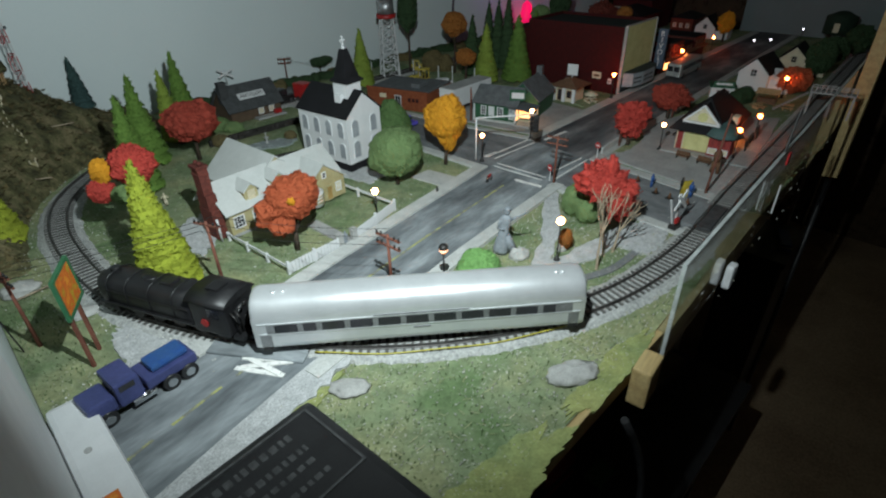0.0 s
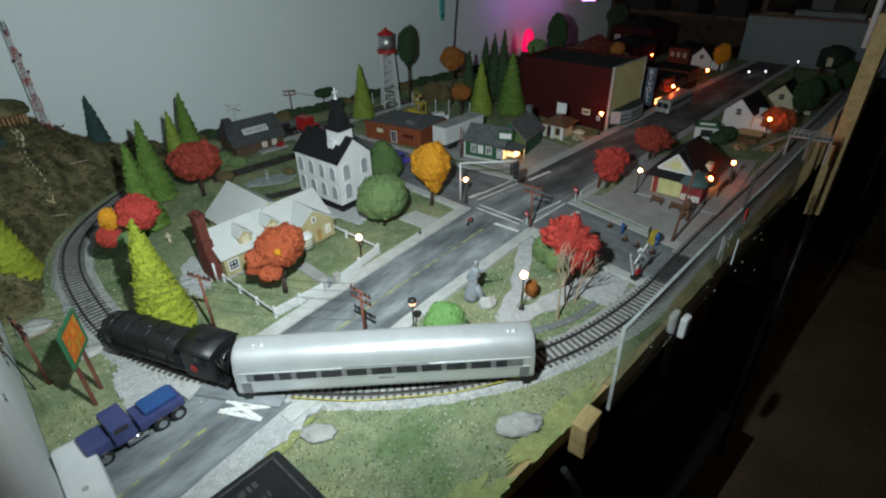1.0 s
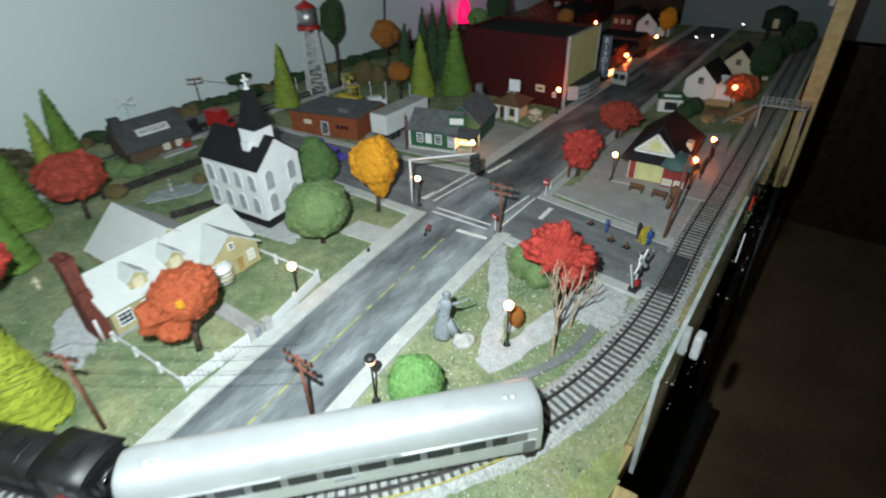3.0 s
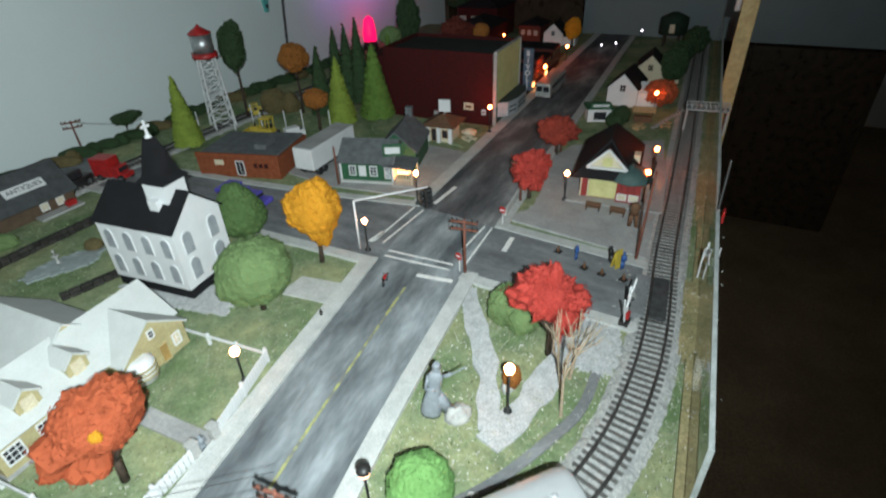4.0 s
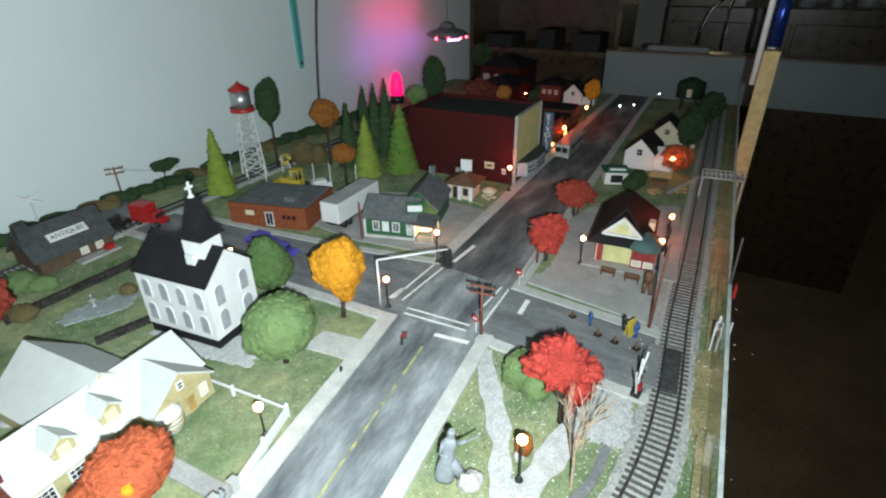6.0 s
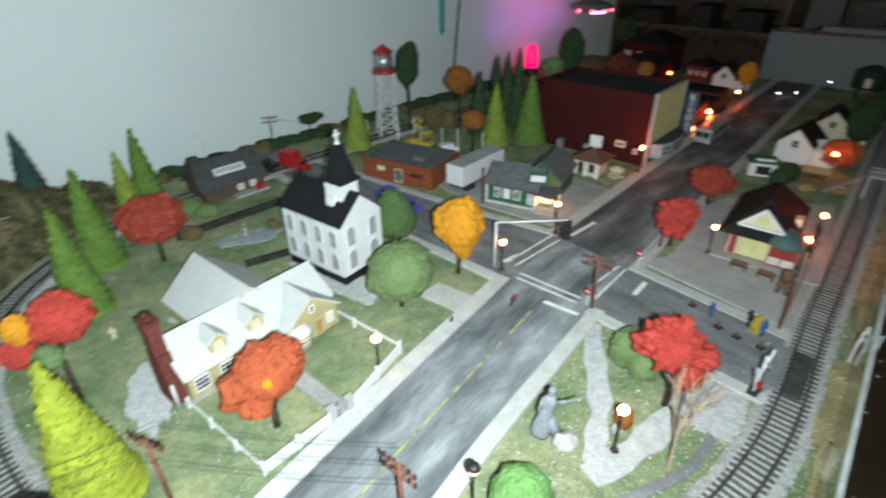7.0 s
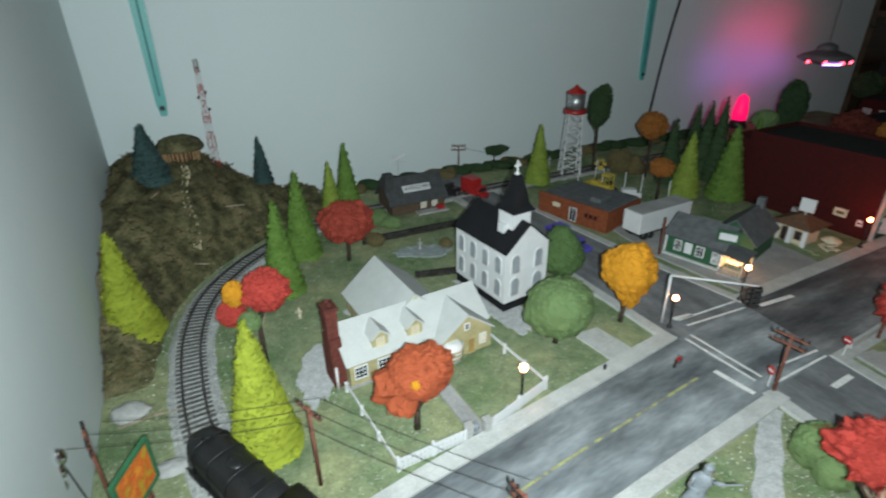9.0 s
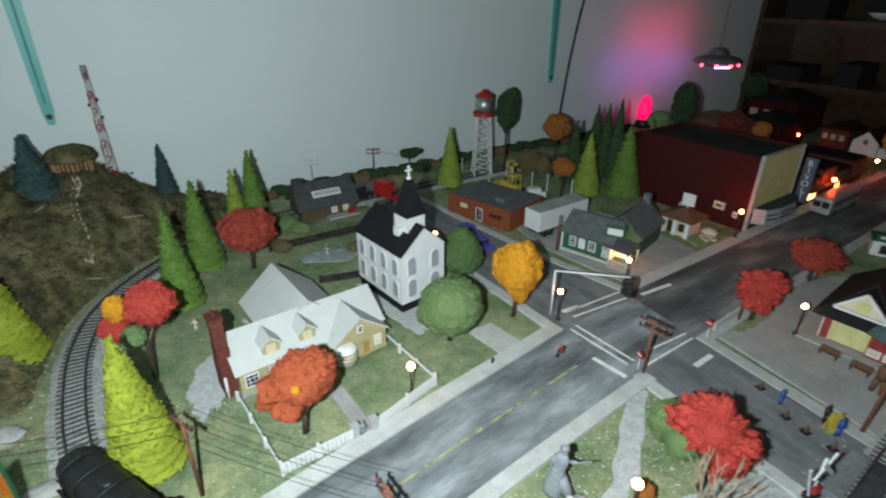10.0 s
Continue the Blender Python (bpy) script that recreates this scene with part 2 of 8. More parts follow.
WARMWIN = glow_mat("lit_window", (1.0, 0.40, 0.12), 6.0)
REDLED = glow_mat("red_lamp", (1.0, 0.03, 0.06), 14.0)
PINK = glow_mat("pink_lamp", (1.0, 0.005, 0.12), 1.2, (0.4, 0.01, 0.06))
VIOLET = glow_mat("violet_strip", (0.45, 0.25, 1.0), 8.0)
WHITELED = glow_mat("white_lamp", (0.9, 0.85, 1.0), 6.0)
L_YG = leaf_mat("yellow_green_needles", (0.265, 0.305, 0.032), (0.215, 0.255, 0.028))
L_G = leaf_mat("green_needles", (0.105, 0.185, 0.036), (0.078, 0.145, 0.028))
L_LG = leaf_mat("light_green_needles", (0.20, 0.265, 0.045), (0.15, 0.21, 0.034))
L_DG = leaf_mat("dark_needles", (0.035, 0.065, 0.028), (0.016, 0.034, 0.014))
L_BL = leaf_mat("blue_green_needles", (0.045, 0.085, 0.08), (0.02, 0.04, 0.04))
L_OR = leaf_mat("burnt_orange_leaves", (0.36, 0.082, 0.034), (0.30, 0.064, 0.026))
L_RD = leaf_mat("scarlet_leaves", (0.40, 0.05, 0.038), (0.29, 0.032, 0.024))
L_DR = leaf_mat("dark_red_leaves", (0.30, 0.05, 0.032), (0.21, 0.033, 0.022))
L_CG = leaf_mat("deep_green_leaves", (0.085, 0.145, 0.05), (0.055, 0.105, 0.035))
# darkened copy of dark_red_leaves, with the weak light behind the theatre in the colour
L_DF = leaf_mat("unlit_red_leaves", (0.12, 0.026, 0.018), (0.07, 0.014, 0.010))
L_GO = leaf_mat("golden_leaves", (0.54, 0.245, 0.018), (0.46, 0.20, 0.014))
L_OL = leaf_mat("olive_leaves", (0.135, 0.20, 0.082), (0.105, 0.165, 0.064))
L_BR = leaf_mat("bright_green_leaves", (0.14, 0.28, 0.09), (0.10, 0.21, 0.06))
L_RO = leaf_mat("rust_leaves", (0.28, 0.11, 0.025), (0.19, 0.065, 0.015))
L_TW = leaf_mat("brown_scrub", (0.14, 0.11, 0.05), (0.06, 0.05, 0.025))

# ---- mesh helpers ----
ROOM = 47.3  # the table and the walls run at this angle
CA, SA = math.cos(radians(ROOM)), math.sin(radians(ROOM))


def uv(u, v, z=0.0):
    """From the table's own axes (along it, across it) to the world."""
    return Vector((u * CA - v * SA, u * SA + v * CA, z))


def box(bm, lo, hi, m=None):
    vs = [bm.verts.new(Vector((x, y, z)) if m is None else m @ Vector((x, y, z))) for z in (lo[2], hi[2]) for x, y in ((lo[0], lo[1]), (hi[0], lo[1]), (hi[0], hi[1]), (lo[0], hi[1]))]
    for f in ((3, 2, 1, 0), (4, 5, 6, 7), (0, 1, 5, 4), (1, 2, 6, 5), (2, 3, 7, 6), (3, 0, 4, 7)):
        bm.faces.new([vs[i] for i in f])
    return bm


def Bx(lo, hi, bevel=0.0, m=None):
    bm = box(bmesh.new(), lo, hi, m)
    if bevel:
        bmesh.ops.bevel(bm, geom=bm.edges[:], offset=bevel, segments=2, affect="EDGES", profile=0.6)
    return bm


def cyl(bm, p0, p1, r0, r1=None, n=10, cap=True):
    p0, p1 = Vector(p0), Vector(p1)
    r1 = r0 if r1 is None else r1
    q = (p1 - p0).to_track_quat("Z", "Y").to_matrix()
    rings = []
    for p, r in ((p0, r0), (p1, r1)):
        rings.append([bm.verts.new(p + q @ Vector((r * math.cos(a), r * math.sin(a), 0))) for a in [2 * math.pi * i / n for i in range(n)]])
    for i in range(n):
        f = bm.faces.new([rings[0][i], rings[0][(i + 1) % n], rings[1][(i + 1) % n], rings[1][i]])
        f.smooth = n > 6
    if cap:
        bm.faces.new(rings[0][::-1])
        bm.faces.new(rings[1])
    return bm


def Cy(p0, p1, r0, r1=None, n=10):
    return cyl(bmesh.new(), p0, p1, r0, r1, n)


def lathe(bm, rows, n=14, at=(0, 0, 0)):
    """A turned form from rows of radius and height."""
    rings = []
    for r, z in rows:
        rings.append([bm.verts.new((at[0] + r * math.cos(2 * math.pi * i / n), at[1] + r * math.sin(2 * math.pi * i / n), at[2] + z)) for i in range(n)])
    for a, b in zip(rings, rings[1:]):
        for i in range(n):
            bm.faces.new([a[i], a[(i + 1) % n], b[(i + 1) % n], b[i]]).smooth = True
    bm.faces.new(rings[0][::-1])
    bm.faces.new(rings[-1])
    return bm


def ball(bm, c, r, n=12, k=8, squash=(1, 1, 1)):
    rows = [(max(1e-5, r * math.sin(math.pi * i / k)), -r * math.cos(math.pi * i / k)) for i in range(k + 1)]
    before = len(bm.verts)
    lathe(bm, rows, n)
    bm.verts.ensure_lookup_table()
    for v in bm.verts[before:]:
        v.co = Vector((v.co.x * squash[0] + c[0], v.co.y * squash[1] + c[1], v.co.z * squash[2] + c[2]))
    return bm


def prism(bm, pts, z0, z1, m=None):
    """An upright block over a plan outline."""
    t = (lambda p: p) if m is None else (lambda p: m @ p)
    lo = [bm.verts.new(t(Vector((p[0], p[1], z0)))) for p in pts]
    hi = [bm.verts.new(t(Vector((p[0], p[1], z1)))) for p in pts]
    n = len(pts)
    bm.faces.new(hi)
    bm.faces.new(lo[::-1])
    for i in range(n):
        bm.faces.new([lo[i], lo[(i + 1) % n], hi[(i + 1) % n], hi[i]])
    bmesh.ops.recalc_face_normals(bm, faces=bm.faces[:])
    return bm


def slab(bm, pts, thick):
    """A thin plate from a flat outline in space, thickened downwards along its normal."""
    p = [Vector(q) for q in pts]
    nrm = (p[1] - p[0]).cross(p[2] - p[0]).normalized()
    if nrm.z < 0:
        p, nrm = p[::-1], -nrm
    top = [bm.verts.new(q) for q in p]
    bot = [bm.verts.new(q - nrm * thick) for q in p]
    k = len(p)
    bm.faces.new(top)
    bm.faces.new(bot[::-1])
    for i in range(k):
        bm.faces.new([bot[i], bot[(i + 1) % k], top[(i + 1) % k], top[i]])
    return bm


def link(name, bm, material):
    me = bpy.data.meshes.new(name)
    bm.to_mesh(me)
    bm.free()
    me.materials.append(material)
    return new(name, me)


def part(name, bm, material, parent, label=""):
    ob = link(name, bm, material)
    ob.parent = parent
    return tagged(ob, label) if label else ob


def thing(name, at, turn=0.0, label="", category="", group=""):
    ob = new(name)
    ob.empty_display_size = 0.01
    ob.matrix_basis = pose(*at, 0, 0, turn)
    return tagged(ob, label, category, group)


def setting(name, bm, material, label, category):
    return tagged(link(name, bm, material), label, category, kind="structure")


def smooth_line(pts, n=12):
    """A curve through plan points."""
    p = [Vector(q) for q in pts]
    out = []
    for i in range(len(p) - 1):
        a, b, c, d = p[max(i - 1, 0)], p[i], p[i + 1], p[min(i + 2, len(p) - 1)]
        for k in range(n):
            t = k / n
            out.append(0.5 * ((2 * b) + (c - a) * t + (2 * a - 5 * b + 4 * c - d) * t * t + (3 * b - a - 3 * c + d) * t ** 3))
    return out + [p[-1]]


def band(bm, left, right, z0, z1):
    """A strip between two lines of equal count, from z0 up to z1."""
    rows = [[bm.verts.new((a[0], a[1], z0)), bm.verts.new((a[0], a[1], z1)), bm.verts.new((b[0], b[1], z1)), bm.verts.new((b[0], b[1], z0))] for a, b in zip(left, right)]
    for a, b in zip(rows, rows[1:]):
        for i in range(3):
            bm.faces.new([a[i], b[i], b[i + 1], a[i + 1]])
    bm.faces.new(rows[0][::-1])
    bm.faces.new(rows[-1])
    bmesh.ops.recalc_face_normals(bm, faces=bm.faces[:])
    return bm


def offset(line, d):
    """A line moved d to its left."""
    out = []
    for i, p in enumerate(line):
        t = (line[min(i + 1, len(line) - 1)] - line[max(i - 1, 0)]).normalized()
        out.append(p + Vector((-t.y, t.x, 0)) * d if len(p) == 3 else p + Vector((-t.y, t.x)) * d)
    return out


def tube(bm, pts, r, n=5):
    """A bent wire as one connected skin."""
    rings = []
    for i, p in enumerate(pts):
        q = (pts[min(i + 1, len(pts) - 1)] - pts[max(i - 1, 0)]).to_track_quat("Z", "Y").to_matrix()
        rings.append([bm.verts.new(p + q @ Vector((r * math.cos(2 * math.pi * k / n), r * math.sin(2 * math.pi * k / n), 0))) for k in range(n)])
    for a, b in zip(rings, rings[1:]):
        for k in range(n):
            bm.faces.new([a[k], a[(k + 1) % n], b[(k + 1) % n], b[k]]).smooth = True
    bm.faces.new(rings[0][::-1])
    bm.faces.new(rings[-1])
    return bm


def V2(pts):
    return [Vector((x, y)) for x, y in pts]


def turned(bm, angle):
    """The mesh in axes turned by an angle, so that a grain runs along it; the object is turned back."""
    bmesh.ops.rotate(bm, verts=bm.verts[:], cent=(0, 0, 0), matrix=Matrix.Rotation(radians(-angle), 3, "Z"))
    return bm

# ---- room and table ----
U0, U1, V0, V1 = 0.2150, 2.02, 0.185, 1.120
ROT = pose(0, 0, 0, 0, 0, ROOM)
setting("wall_north", Bx((0.1, V1, -0.85), (4.2, V1 + 0.1, 1.6), m=ROT), WALLP, "pale grey painted wall behind the model railway", "wall")
setting("wall_west", Bx((U0 - 0.1, -1.6, -0.85), (U0, V1 - 0.0005, 1.6), m=ROT), WALLP, "pale grey painted side wall at the end of the table", "wall")
setting("wall_east", Bx((4.2, -1.6, -0.85), (4.3, V1 + 0.1, 1.6), m=ROT), CEILM, "dim far wall of the railway room", "wall")
setting("wall_south", Bx((U0 - 0.1, -1.7, -0.85), (4.3, -1.6, 1.6), m=ROT), CEILM, "dim wall across the aisle from the table", "wall")
setting("floor", Bx((U0 - 0.1, -1.7, -0.95), (4.3, V1 + 0.1, -0.85), m=ROT), FLOORM, "brown carpeted floor in deep shade", "floor")
setting("ceiling", Bx((U0 - 0.1, -1.7, 1.6), (4.3, V1 + 0.1, 1.7), m=ROT), CEILM, "plain unlit ceiling", "ceiling")



def edge_v(u):
    """The table's front edge: straight at the corner, then running slowly back."""
    return V0 + 0.044 * max(0.0, u - 0.585)


def slanted(bm):
    """Leads a box along the receding stretch of the front edge."""
    for v in bm.verts:
        if v.co.y < 0.6:
            v.co.y = v.co.y + edge_v(v.co.x) - V0
    return bm


# ground of the layout: one sheet with slight relief
bm = bmesh.new()
NU, NV = 260, 90
rows = []
for i in range(NU + 1):
    u = U0 + 0.0005 + (U1 - U0) * (i / NU) ** 1.5
    row = []
    for j in range(NV + 1):
        v = edge_v(u) + (V1 - 0.0005 - edge_v(u)) * j / NV
        p = uv(u, v)
        p.z = -0.0012 + 0.0009 * noise.noise(p * 40) + 0.0005 * noise.noise(p * 150)
        row.append(bm.verts.new(p))
    rows.append(row)
for a, b in zip(rows, rows[1:]):
    for j in range(NV):
        bm.faces.new([a[j], b[j], b[j + 1], a[j + 1]]).smooth = True
setting("ground", bm, GRASS, "mottled green scenic turf sheet of the model town", "ground")
table = thing("layout_table", uv(0, 0), ROOM, "plywood train table with a raw pine edge", "table")
part("board", Bx((U0 + 0.001, V0, -0.022), (0.5848, V1 - 0.001, -0.0035), 0.0015), WOODRAW, table)
part("board", slanted(Bx((0.5852, V0, -0.022), (U1, V1 - 0.001, -0.0035), 0.0015)), WOODRAW, table)
part("side_rail", Bx((U0 + 0.001, V0 + 0.004, -0.045), (0.5848, V0 + 0.024, -0.0225), 0.002), DARKWOOD, table)
part("side_rail", slanted(Bx((0.5852, V0 + 0.004, -0.045), (U1, V0 + 0.024, -0.0225), 0.002)), DARKWOOD, table)
part("edge_strip", Bx((U0 + 0.001, V0 - 0.006, -0.02), (0.584, V0 - 0.0005, -0.0008), 0.001), WOODRAW, table, "raw pine edging strip")
part("edge_strip", slanted(Bx((0.5852, V0 - 0.0064, -0.02), (U1, V0 - 0.0005, -0.0009), 0.0004)), TURF_TAN, table, "turf-covered edging strip")
for u in (0.3, 1.1, 1.9):
    part("leg", Bx((u, V0 + 0.12, -0.85), (u + 0.045, V0 + 0.165, -0.0225), 0.003), DARKWOOD, table)
guard = thing("edge_guard", uv(0, 0), ROOM, "clear acrylic sheet standing along the table edge", "guard screen")
pane = part("panel", slanted(Bx((0.588, V0 - 0.0095, -0.032), (U1, V0 - 0.0065, 0.0618))), glass_mat("clear_acrylic", (0.93, 0.97, 0.95), 0.03), guard, "clear acrylic panel")
pane.visible_shadow = False
rims = []
# opaque pale strips paint the bright lines along the clear sheet's polished edges
EDGEW = mat("bright_acrylic_edge", (0.50, 0.53, 0.52), 0.5, second=(0.34, 0.37, 0.36), size=0.012)
rims.append(part("top_edge", slanted(Bx((0.588, V0 - 0.0095, 0.0620), (U1, V0 - 0.0065, 0.0630))), EDGEW, guard, "pale top edge with its bright line painted in"))
rims.append(part("end_edge", slanted(Bx((0.5868, V0 - 0.0096, -0.032), (0.5878, V0 - 0.0064, 0.0630))), EDGEW, guard, "pale end edge with its bright line painted in"))
for ob in rims:
    ob.visible_shadow = False

# ---- streets ----
LK = V2([(-0.205, 0.335), (-0.150, 0.430), (-0.098, 0.518), (-0.043, 0.612), (0.015, 0.700), (0.140, 0.884)])
RK = V2([(-0.125, 0.305), (-0.069, 0.409), (-0.013, 0.505), (0.044, 0.590), (0.101, 0.675), (0.219, 0.832)])
LF = V2([(0.212, 0.982), (0.265, 1.043), (0.720, 1.568), (1.30, 2.23)])
RF = V2([(0.279, 0.906), (0.340, 0.980), (0.858, 1.595), (1.38, 2.20)])


def flat(name, bm, material, label, angle=0.0, category="road"):
    ob = setting(name, turned(bm, angle), material, label, category)
    ob.matrix_basis = pose(0, 0, 0, 0, 0, angle)
    return ob


bm = band(bmesh.new(), smooth_line(LK, 6), smooth_line(RK, 6), -0.002, 0.0012)
flat("road", bm, ASPHALT, "streaky grey painted main street of the model town", 55)
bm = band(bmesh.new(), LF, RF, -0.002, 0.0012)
flat("road", bm, ASPHALT_UNLIT, "streaky main street, its unlit far stretch painted darker", 49.5)
bm = prism(bmesh.new(), [(0.140, 0.884), (0.219, 0.832), (0.279, 0.906), (0.212, 0.982)], -0.002, 0.0010)
flat("road", bm, ASPHALT, "grey painted street crossing with worn markings", 50)
# the cross street: west arm and east arm
CWN = V2([(0.140, 0.884), (0.017, 0.991), (-0.06, 1.065), (-0.24, 1.225), (-0.42, 1.37)])
CWF = V2([(0.212, 0.982), (0.105, 1.050), (0.00, 1.125), (-0.19, 1.27), (-0.36, 1.41)])
flat("road", band(bmesh.new(), CWN, CWF, -0.002, 0.0009), ASPHALT_DARK, "grey side street past the church", -40)
CEN = V2([(0.219, 0.832), (0.318, 0.730), (0.345, 0.704)])
CEF = V2([(0.279, 0.906), (0.396, 0.776), (0.415, 0.755)])
flat("road", band(bmesh.new(), CEN, CEF, -0.002, 0.0009), ASPHALT_DARK, "dark grey side street to the level crossing", -47)
# parking lots
flat("lot", prism(bmesh.new(), [(0.228, 1.003), (0.330, 1.120), (0.225, 1.232), (0.085, 1.285), (0.045, 1.160), (0.11, 1.083)], -0.002, 0.0006), LOT, "plain grey lot round the green shop", 50, "lot")
flat("lot", prism(bmesh.new(), [(0.300, 0.920), (0.405, 0.795), (0.56, 0.985), (0.62, 1.07), (0.48, 1.10), (0.42, 1.06)], -0.002, 0.0016), LOT, "pale grey station forecourt and platform", 50, "lot")
# pavements


PAVED = [0]


def pavement(line_a, line_b, angle, label):
    PAVED[0] += 1
    bm = band(bmesh.new(), line_a, line_b, -0.002 - 0.0001 * PAVED[0], 0.0030 - 0.00013 * PAVED[0])
    flat("pavement", bm, CONCRETE, label, angle, "pavement")


lk = smooth_line(LK[2:], 8)
pavement(offset(lk, 0.017), offset(lk, 0.0005), 54, "pale concrete pavement along the white fence")
rk = smooth_line(RK[2:], 8)
pavement(offset(rk, -0.0005), offset(rk, -0.015), 54, "pale concrete pavement along the park")
rk0 = smooth_line(RK[:3], 6)
rk0 = smooth_line(RK[:4], 24)[:62]
rough_edge = [p + (q - p) * (1 + 0.30 * noise.noise(Vector((p.x * 90, p.y * 90, 1))) + 0.22 * noise.noise(Vector((p.x * 320, p.y * 320, 4)))) for p, q in zip(rk0, offset(rk0, -0.022))]
flat("shoulder", band(bmesh.new(), offset(rk0, 0.002), rough_edge, -0.002, 0.0017), PATHG, "pale loose gravel shoulder by the table corner", 60, "road shoulder")
lf = LF[:]
pavement(offset(lf, 0.017), offset(lf, 0.0005), 49, "pale pavement past the theatre")
rf = RF[:]
pavement(offset(rf, -0.0005), offset(rf, -0.014), 49, "pale pavement past the station")
cwn = CWN[:-1]
pavement(offset(cwn, 0.0125), offset(cwn, 0.0005), -40, "narrow pavement beside the church lawn")
cwf = CWF[:-1]
pavement(offset(cwf, -0.0005), offset(cwf, -0.012), -36, "narrow pavement beside the brick diner")
pavement(offset(CEN, -0.0005), offset(CEN, -0.013), -47, "narrow pavement beside the park")
pavement(offset(CEF, 0.014), offset(CEF, 0.0005), -47, "narrow pavement beside the station lot")
# painted lines


def stripe(a, b, width, z=0.0014, material=None, name="road_marking", label="white painted road line"):
    a, b = Vector(a), Vector(b)
    n = (b - a).normalized()
    n = Vector((-n.y, n.x)) * width / 2
    bm = prism(bmesh.new(), [a - n, b - n, b + n, a + n], z - 0.001, z)
    return setting(name, bm, material or WHITEP, label, "road marking")


mid = [(a + b) / 2 for a, b in zip(smooth_line(LK, 8), smooth_line(RK, 8))]
k = 3
while k < len(mid) - 3:
    bm = band(bmesh.new(), offset(mid, 0.0011)[k:k + 4], offset(mid, -0.0011)[k:k + 4], 0.0005, 0.0015)
    if k not in (17, 18, 19, 20, 21):
        setting("road_marking", bm, YELLOW, "worn yellow centre line", "road marking")
    k += 3 if k > 22 else 4
for a, b in (((0.153, 0.897), (0.212, 0.848)), ((0.148, 0.888), (0.206, 0.840)), ((0.141, 0.921), (0.203, 0.985)), ((0.150, 0.914), (0.212, 0.974)), ((0.276, 0.905), (0.222, 0.842)), ((0.270, 0.912), (0.230, 0.872))):
    stripe(a, b, 0.0022)
for a, b in (((0.172, 0.842), (0.203, 0.820)), ((0.290, 0.878), (0.271, 0.855)), ((0.137, 0.922), (0.155, 0.938)), ((0.229, 0.985), (0.268, 1.022))):
    stripe(a, b, 0.0055)
# crossing mark before the rails
CROSSZ = [0.0016]
for a, b in (((-0.066, 0.5075), (-0.027, 0.5000)), ((-0.064, 0.5180), (-0.022, 0.5150)), ((-0.062, 0.5075), (-0.024, 0.5140)), ((-0.058, 0.5165), (-0.030, 0.5005))):
    CROSSZ[0] += 0.0003
    stripe(a, b, 0.0042, CROSSZ[0], name="crossing_mark", label="bright white painted crossing letters on the road")
# park paths and other gravel
for name, pts, w in (("path", [(0.213, 0.806), (0.206, 0.76), (0.196, 0.70), (0.184, 0.664), (0.180, 0.645)], 0.023), ("path", [(0.172, 0.634), (0.21, 0.656), (0.25, 0.688), (0.292, 0.728)], 0.028)):
    line = smooth_line(V2(pts), 8)
    w0 = [w * (0.8 + 0.35 * noise.noise(Vector((p.x * 60, p.y * 60, 3)))) for p in line]
    a = [p + (q - p) * (ww / 0.02) for p, q, ww in zip(line, offset(line, 0.01), w0)]
    b = [p + (q - p) * (ww / 0.02) for p, q, ww in zip(line, offset(line, -0.01), w0)]
    flat(name, band(bmesh.new(), a, b, -0.002 - w * 0.02, 0.0006 - (w > 0.025) * 0.0003), PATHG, "pale gravel footpath through the park", 0, "path")
line = smooth_line(V2([(0.310, 0.722), (0.292, 0.690), (0.251, 0.645), (0.212, 0.624), (0.166, 0.606), (0.11, 0.594)]), 8)
flat("path", band(bmesh.new(), offset(line, 0.0040), offset(line, -0.0036), -0.002, 0.0004), ASPHALT_DARK, "dull grey footway inside the track curve", 0, "path")


def patch(name, cx, cy, rx, ry, turn, material, label, z=0.0005, category="ground", wob=0.3):
    pts = []
    for i in range(110):
        a = 2 * math.pi * i / 110
        r = 1 + wob * noise.noise(Vector((math.cos(a) * 2 + cx * 50, math.sin(a) * 2 + cy * 50, 5))) + 0.16 * noise.noise(Vector((math.cos(a) * 9 + cx * 50, math.sin(a) * 9, cy * 50))) + 0.10 * noise.noise(Vector((math.cos(a) * 23, math.sin(a) * 23 + cx * 50, cy * 50)))
        p = Matrix.Rotation(radians(turn), 2) @ Vector((rx * r * math.cos(a), ry * r * math.sin(a)))
        pts.append((cx + p.x, cy + p.y))
    return setting(name, prism(bmesh.new(), pts, -0.002, z), material, label, category)


patch("gravel_patch", -0.183, 0.712, 0.045, 0.017, -60, PATHG, "grey gravel yard beside the house")
patch("gravel_patch", -0.055, 0.885, 0.065, 0.022, -35, PATHG, "pale gravel round the church")
patch("gravel_patch", 0.292, 0.700, 0.040, 0.021, 52, PATHG, "pale gravel by the level crossing")
patch("gravel_patch", -0.14, 0.530, 0.05, 0.022, 140, PATHG, "pale gravel by the billboard")
patch("pond", -0.188, 0.985, 0.038, 0.019, 30, mat("pond_resin", (0.30, 0.34, 0.34), 0.25, second=(0.2, 0.23, 0.23), size=0.02, bump=0.1), "small grey garden pond with a pale rim", 0.0008, "pond")
flat("path", prism(bmesh.new(), [(0.038, 0.856), (0.060, 0.878), (0.113, 0.842), (0.094, 0.816)], -0.002, 0.0009), CONCRETE, "pale concrete church walk", 0, "path")
flat("path", prism(bmesh.new(), [(-0.018, 0.686), (-0.010, 0.698), (-0.060, 0.740), (-0.068, 0.728)], -0.002, 0.0009), LOT, "grey garden walk to the house door", 0, "path")
